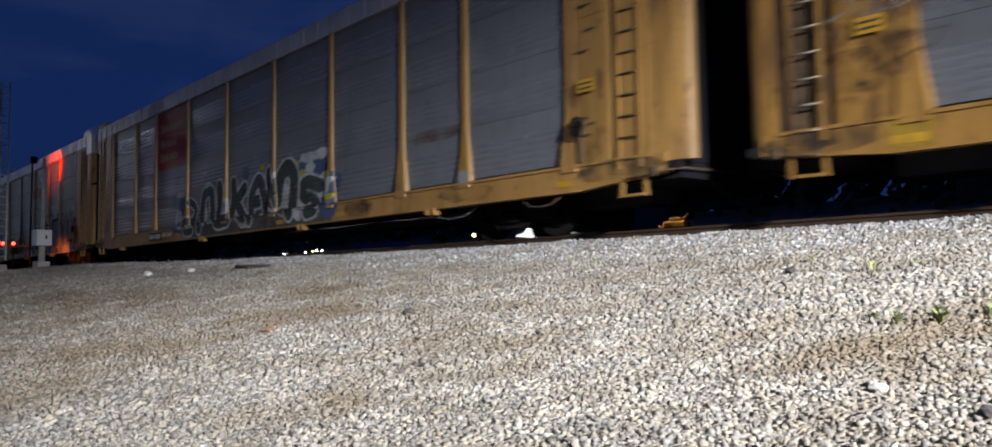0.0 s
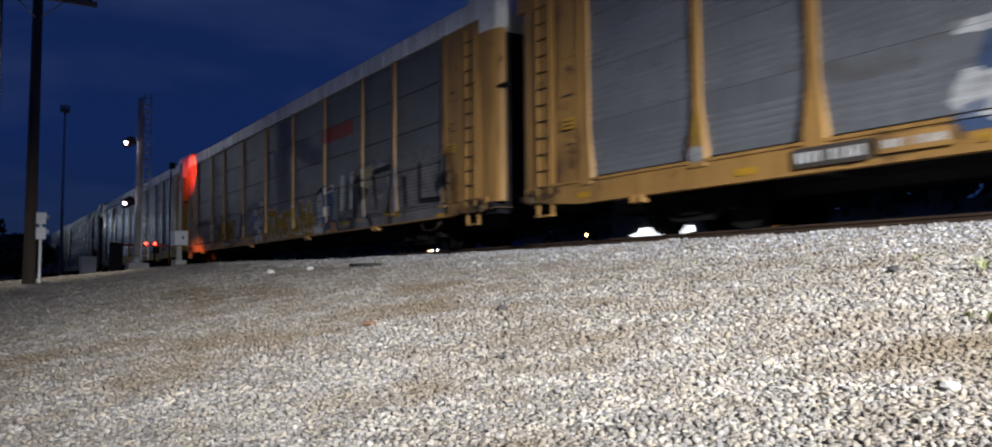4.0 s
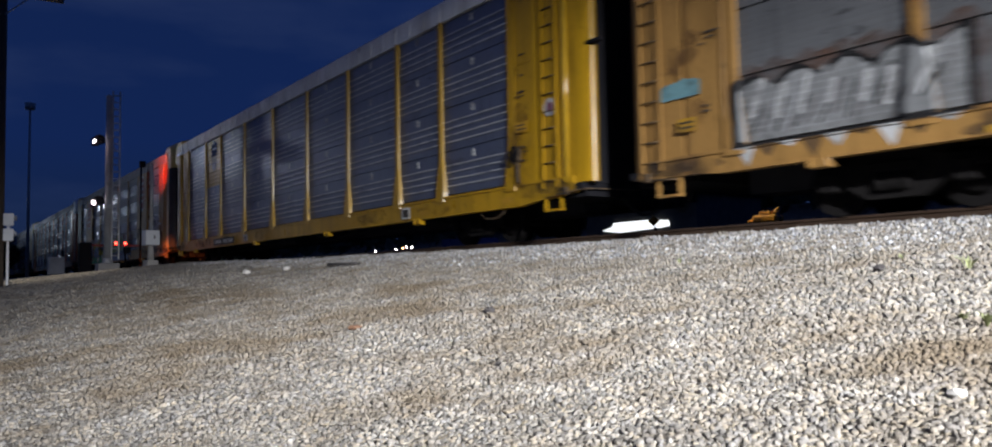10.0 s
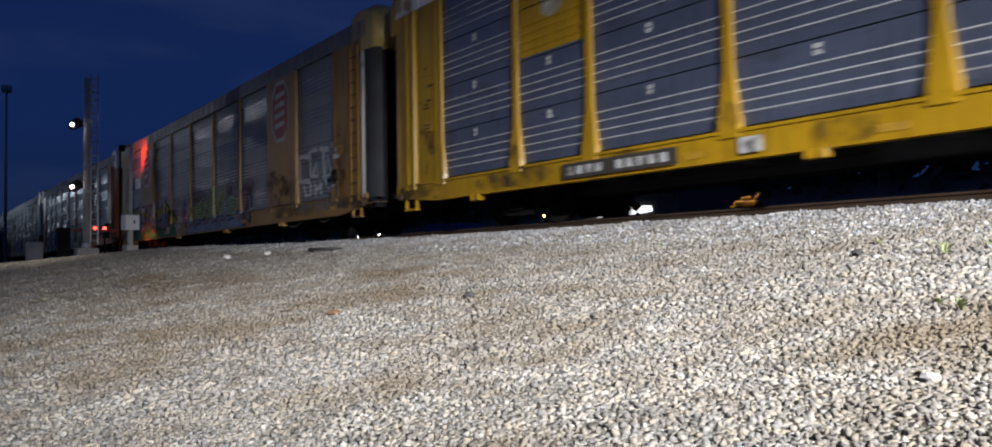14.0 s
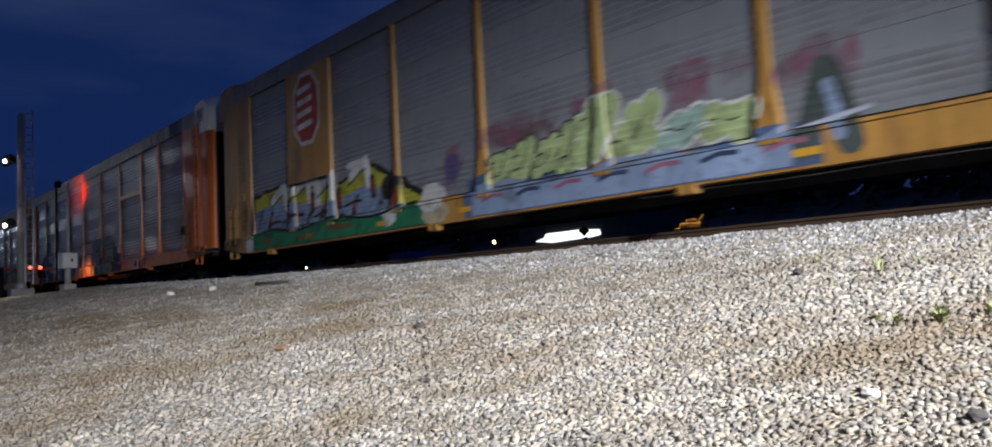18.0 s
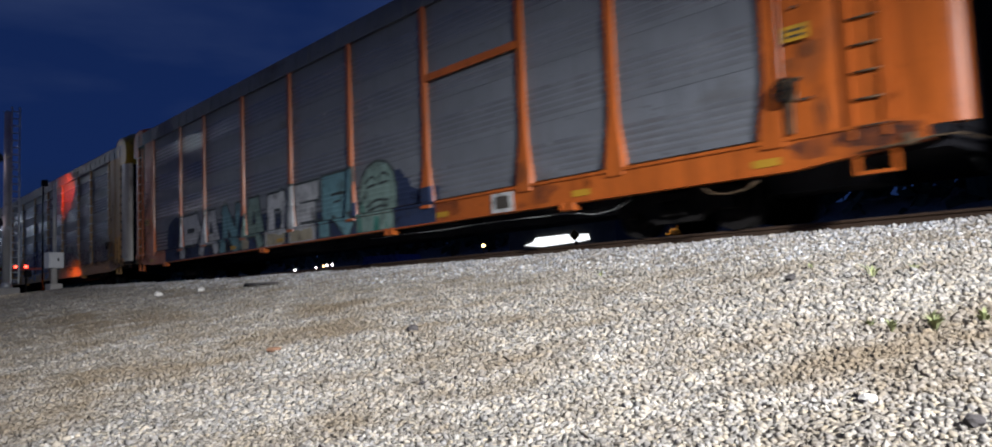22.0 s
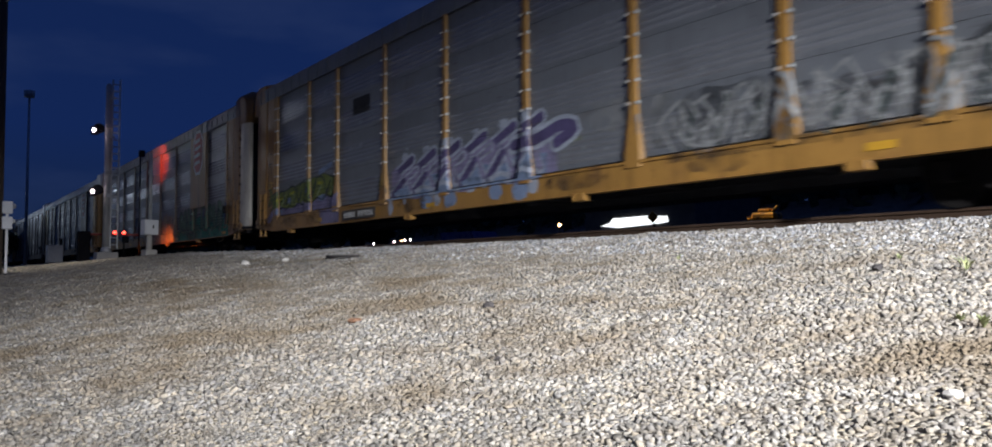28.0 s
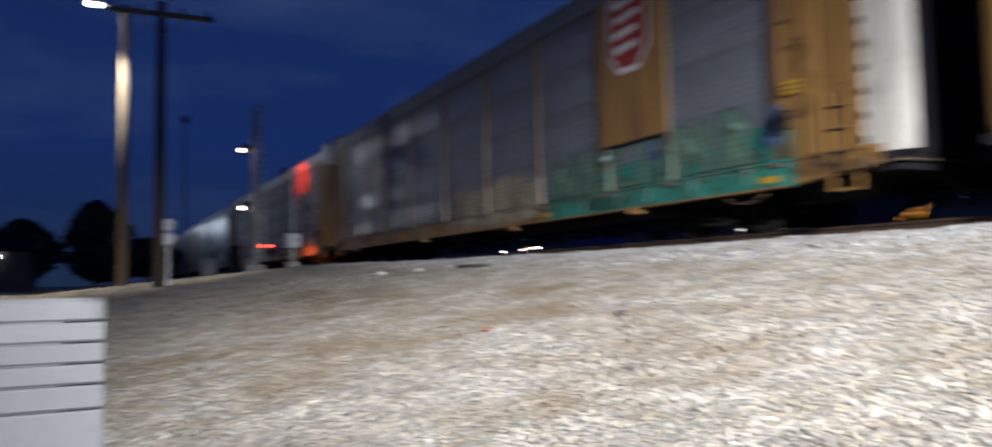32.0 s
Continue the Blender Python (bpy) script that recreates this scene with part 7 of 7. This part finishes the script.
def slatted_bin():
    """White slatted crate close to the camera, seen as it turns away."""
    t = empty("slatted_crate", pose(-2.75, -0.62, height(-2.75, -0.62)))
    tagged(t, "white slatted crate standing on the gravel", "crate")
    base = height(-2.75, -0.62)
    z = 0.0
    for h in (0.15, 0.15, 0.15, 0.13, 0.06, 0.05, 0.05, 0.05, 0.05):
        for name, x0, x1, y0, y1 in (("slat", 0.35, 0.385, -0.60, 0.60), ("side_slat", -0.35, 0.349, 0.565, 0.60), ("slat", -0.385, -0.351, -0.60, 0.60), ("side_slat", -0.35, 0.349, -0.60, -0.565)):
            bm = bmesh.new()
            block(bm, x0, x1, y0, y1, z, z + h, 0.006)
            part(name, bm, "crate", t)
        z += h + 0.004
    for xx, yy in ((0.30, -0.53), (0.30, 0.53), (-0.349, -0.53), (-0.349, 0.53)):
        bm = bmesh.new()
        block(bm, xx, xx + 0.049, yy - 0.03, yy + 0.03, -0.05, 0.84)
        part("corner_batten", bm, "crate", t)


def tree(x, y, h, w, seed):
    rng = random.Random(seed)
    t = empty("tree", on_ground(x, y))
    tagged(t, "dark leafy tree, black against the dusk sky", "tree")
    bm = bmesh.new()
    rod(bm, (0, 0, -0.2), (0.1, 0, h * 0.45), 0.035 * h, 0.02 * h, 9)
    for i in range(7):
        a = i * 0.9 + rng.random()
        rod(bm, (0.08, 0, h * (0.25 + 0.03 * i)), (w * 0.35 * math.cos(a), w * 0.35 * math.sin(a), h * (0.5 + 0.05 * i)), 0.012 * h, 0.005 * h, 6)
    part("trunk", bm, "bark", t)
    verts, faces = [], []
    for i in range(2600):
        a, u, q = rng.random() * 6.283, rng.random(), rng.random() ** 0.4
        zz = h * (0.16 + 0.84 * u)
        r = w * 0.5 * (math.sin(math.pi * min(1, u * 0.85 + 0.12)) ** 0.8) * q * (1 + 0.25 * math.sin(3 * a + 5 * u))
        c = Vector((r * math.cos(a), r * math.sin(a), zz))
        s = w * rng.uniform(0.03, 0.075)
        e1 = Vector((rng.uniform(-1, 1), rng.uniform(-1, 1), rng.uniform(-1, 1))).normalized() * s
        e2 = Vector((rng.uniform(-1, 1), rng.uniform(-1, 1), rng.uniform(-1, 1))).normalized() * s
        b = len(verts)
        verts += [c - e1, c + e2, c + e1, c - e2]
        faces.append((b, b + 1, b + 2, b + 3))
    me = bpy.data.meshes.new("crown")
    me.from_pydata(verts, [], faces)
    piece("crown", me, "leaf", t)


def shed():
    t = empty("shed", pose(-62, -7.9, height(-62, -7.9)))
    tagged(t, "low pale shed with a lamp over its door", "shed")
    bm = bmesh.new()
    block(bm, -3, 3, -4.2, 4.2, 0, 2.55)
    part("wall", bm, "brick", t)
    bm = bmesh.new()
    prism(bm, [(-3.3, 2.552), (3.3, 2.552), (3.3, 2.65), (0, 3.5), (-3.3, 2.65)], -4.5, 4.5)
    part("roof", bm, "black", t)
    bm = bmesh.new()
    block(bm, 3.002, 3.06, 1.2, 2.2, 0, 2.05)
    part("door", bm, "black", t)
    bm = bmesh.new()
    block(bm, 3.002, 3.12, 0.9, 2.3, 2.2, 2.3)
    part("wall_lamp", bm, "glow_white", t, "lit strip lamp")


def far_side():
    """What shows under the cars: a lit front, a dim bluish one, far lamps, a switch stand and a yellow derail."""
    b = empty("lit_building", pose(-45.4, 46, 1.085))
    tagged(b, "low building with a brightly lit white front", "building")
    bm = bmesh.new()
    block(bm, -6, 6, 0.3, 8, 0, 5.5)
    part("wall", bm, "brick", b)
    bm = bmesh.new()
    prism(bm, [(-4.0, 3.28), (-1.9, 3.05), (2.6, 3.2), (3.4, 3.3), (3.3, 3.72), (1.2, 3.86), (-2.6, 3.84), (-2.9, 3.5)], 0.2, 0.298)
    part("lit_front", bm, "glow_front", b, "brightly lit white front")
    bm = bmesh.new()
    block(bm, -6.3, 6.3, -1.5, 8.3, 5.502, 5.8)
    part("roof", bm, "black", b)
    s = empty("van", pose(-43, 29.0, 1.12))
    tagged(s, "dark blue van parked beyond the track", "van")
    bm = bmesh.new()
    prism(bm, [(-2.6, 0.35), (2.6, 0.35), (2.6, 1.1), (1.8, 1.25), (1.2, 2.1), (-2.5, 2.15), (-2.6, 1.2)], -0.95, 0.95)
    part("body", bm, shader("dark_blue_car_paint", (0.03, 0.06, 0.22), 0.3), s)
    for x in (-1.7, 1.7):
        bm = bmesh.new()
        rod(bm, (x, -1.0, 0.35), (x, -0.8, 0.35), 0.35, n=16)
        w = part("wheel", bm, "rubber", s)
    for i, (az, el, kind) in enumerate(((63.03, 1.88, "glow_white"), (61.6, 2.0, "glow_pink"), (61.1, 2.08, "glow_orange"), (60.85, 2.14, "glow_pink"), (60.48, 2.15, "glow_white"), (49.82, 3.14, "glow_orange"), (38.02, 5.04, "glow_orange"))):
        d = 95.0
        x, y = -d * math.sin(radians(az)), d * math.cos(radians(az))
        z = 0.8 + d * math.tan(radians(el))
        f = empty("far_lamp", pose(x, y, height(x, y)))
        tagged(f, "small far lamp on a thin post", "lamp", "far lamps beyond the track")
        bm = bmesh.new()
        rod(bm, (0, 0, 0), (0, 0, z - height(x, y)), 0.05, n=6)
        part("post", bm, "black", f)
        bm = bmesh.new()
        ball(bm, (0, 0, z - height(x, y)), 0.10 if i < 5 else 0.22, 2)
        part("lamp", bm, kind, f, "glowing lamp")
    sw = empty("switch_stand", pose(-12.8, 13.6, height(-12.8, 13.6)))
    tagged(sw, "switch stand with a dull yellow diamond target", "switch stand")
    bm = bmesh.new()
    block(bm, -0.2, 0.2, -0.3, 0.3, -0.02, 0.16, 0.02)
    rod(bm, (0, 0, 0.16), (0, 0, 0.55), 0.035, n=8)
    part("stand", bm, "black", sw)
    bm = bmesh.new()
    prism(bm, [(0, 0.56), (0.13, 0.69), (0, 0.82), (-0.13, 0.69)], -0.012, 0.012)
    d = part("target", bm, "amber", sw, "faded amber diamond")
    d.matrix_basis = pose(0, -0.05, 0, 0, 0, 40)
    dr = empty("switch_machine", pose(-10.4, 14.5, height(-10.4, 14.5), 0, 0, 10))
    tagged(dr, "amber-yellow trackside switch machine on the far bank", "switch machine")
    bm = bmesh.new()
    block(bm, -0.30, 0.24, -0.2, 0.2, 0.60, 0.76, 0.04)
    part("case", bm, "amber", dr)
    bm = bmesh.new()
    block(bm, -0.42, 0.42, -0.24, 0.24, 0.0, 0.599, 0.02)
    part("plinth", bm, "black", dr)
    bm = bmesh.new()
    rod(bm, (0.1, -0.05, 0.76), (0.24, -0.05, 0.90), 0.03, n=8)
    block(bm, -0.16, 0.10, -0.15, 0.15, 0.762, 0.84, 0.02)
    block(bm, -0.44, -0.302, -0.1, 0.1, 0.62, 0.67, 0.01)
    part("lever", bm, "amber", dr)


def loose_stone(name, label, category, x, y, size, material, seed, squash=0.7):
    bm = bmesh.new()
    bmesh.ops.create_icosphere(bm, subdivisions=2, radius=size)
    rng = random.Random(seed)
    for v in bm.verts:
        v.co *= rng.uniform(0.8, 1.15)
        v.co.z *= squash
    ob = part(name, bm, material)
    ob.matrix_basis = pose(x, y, height(x, y) + swell(x, y) + size * squash * 0.45, 0, 0, 40 * seed)
    tagged(ob, label, category)


def weed(x, y, h, n, seed):
    rng = random.Random(seed)
    bm = bmesh.new()
    root = bm.verts.new((0, 0, -0.01))
    for i in range(n):
        a, lean = rng.random() * 6.283, rng.uniform(0.1, 1.1)
        L = h * rng.uniform(0.5, 1.0)
        d = Vector((math.cos(a) * lean, math.sin(a) * lean, 1)).normalized()
        side = Vector((-math.sin(a), math.cos(a), 0)) * rng.uniform(0.004, 0.010)
        p1, p2 = d * L * 0.6, d * L + Vector((math.cos(a), math.sin(a), -0.4)) * L * 0.25
        bm.faces.new((root, bm.verts.new(p1 + side), bm.verts.new(p2), bm.verts.new(p1 - side)))
    ob = part("weed", bm, "weed")
    ob.matrix_basis = on_ground(x, y)
    tagged(ob, "small pale green weed growing in the gravel", "weed", "weeds in the gravel")


def far_woods():
    """Dark wooded bank added beyond the track to hide low sky: clumps of leaves over a low rise."""
    rng = np.random.default_rng(21)
    n = 15000
    x = rng.uniform(-420, 60, n)
    y = 74 + rng.uniform(-4, 14, n)
    top = 14.0 + 2.0 * np.sin(x * 0.11) + 1.4 * np.sin(x * 0.37 + 1) + 1.2 * np.sin(x * 0.9)
    c = np.stack([x, y, 0.8 + (top - 0.8) * rng.random(n) ** 0.8], -1)
    u = rng.normal(size=(n, 3))
    w = rng.normal(size=(n, 3))
    u *= (rng.uniform(0.8, 1.8, n) / np.linalg.norm(u, axis=1))[:, None]
    w *= (rng.uniform(0.8, 1.8, n) / np.linalg.norm(w, axis=1))[:, None]
    verts = np.stack([c - u, c + w, c + u, c - w], 1).reshape(-1, 3)
    me = bpy.data.meshes.new("far_woods")
    me.from_pydata(verts.tolist(), [], np.arange(4 * n).reshape(-1, 4).tolist())
    tagged(piece("far_woods", me, "leaf"), "dark band of trees added beyond the track to hide the sky under the cars", "trees", kind="stuff")


signal_mast()
relay_box()
crossing_gate()
utility_pole()
lamp_pole()
light_tower()
trackside_cabinet()
slatted_bin()
tree(-70, -0.1, 6.6, 4.8, 1)
tree(-72, -5.2, 5.4, 5.0, 2)
tree(-110, 5.5, 5.2, 7.0, 3)
tree(-120, 1.5, 4.6, 8.0, 4)
shed()
far_side()
far_woods()
DARKSTONE = shader("dark_stone", (0.045, 0.04, 0.04), 0.9, grain=50)
PALESTONE = shader("pale_stone", (0.50, 0.48, 0.45), 0.9, grain=50)
RUSTCHIP = shader("reddish_brown_chip", (0.16, 0.085, 0.05), 0.9, grain=50)
loose_stone("dark_stone", "dark lump of coal-black stone on the gravel", "stone", -5.03, 3.49, 0.045, DARKSTONE, 1)
loose_stone("rust_chip", "reddish brown chip lying on the gravel", "stone", -5.87, 2.78, 0.065, RUSTCHIP, 2, 0.4)
loose_stone("pale_stone", "pale lump of limestone on the gravel", "stone", -16.61, 5.47, 0.09, PALESTONE, 3)
loose_stone("pale_stone", "pale lump of limestone on the gravel", "stone", -15.63, 5.94, 0.08, PALESTONE, 4)
loose_stone("dark_stone", "dark flat stone on the ballast edge", "stone", -2.98, 5.34, 0.042, DARKSTONE, 5)
loose_stone("pale_stone", "pale angular stone on the gravel", "stone", -1.25, 2.64, 0.032, PALESTONE, 6, 0.5)
loose_stone("dark_stone", "small dark stone on the gravel", "stone", -3.34, 2.36, 0.022, DARKSTONE, 7)
loose_stone("dark_stone", "dark grey stone on the gravel", "stone", -0.89, 2.49, 0.03, DARKSTONE, 8)
bm = bmesh.new()
rod(bm, (-0.36, 0, 0), (0.36, 0.05, 0.01), 0.03, 0.02, 8)
stick = part("stick", bm, DARKSTONE)
stick.matrix_basis = on_ground(-14.25, 6.53, 0.05) @ pose(0, 0, 0, 0, 0, 26)
tagged(stick, "short dark stick lying on the gravel", "stick")
for i, (x, y, h, n) in enumerate(((-2.39, 5.3, 0.15, 9), (-2.2, 5.5, 0.10, 7), (-1.45, 3.76, 0.10, 26), (-1.3, 3.9, 0.085, 22), (-1.62, 3.72, 0.08, 20), (-1.52, 3.92, 0.07, 18), (-1.75, 3.8, 0.06, 14), (-1.2, 3.75, 0.06, 14), (-3.1, 5.85, 0.09, 6), (-5.4, 6.05, 0.10, 6))):
    weed(x, y, h, n, i)


# ---- what moves: the cars along the track, their wheels on the axles ----
SLACK = {1: 0.03, 2: 0.13, 3: 0.05, 4: 0.07, 5: -0.04, 6: -0.09, 7: -0.18, 8: -0.18, 9: -0.18, 10: -0.18, 11: -0.18, 12: -0.18}   # play in the couplers


def motions():
    for k, car in cars.items():
        walk(car, [(t, pose(travel(t) - PITCH * k + PITCH / 2 - 0.4 + SLACK.get(k, 0.0), TRACK, RAIL)) for t in range(33)])
    for k, ws, x in wheelsets:
        if 0 <= k <= 7:
            walk(ws, [(i / 10, pose(x, 0, 0.42) @ Matrix.Rotation(((travel(i / 10) - travel(0)) / 0.42) % (2 * math.pi), 4, "Y")) for i in range(321)])


motions()
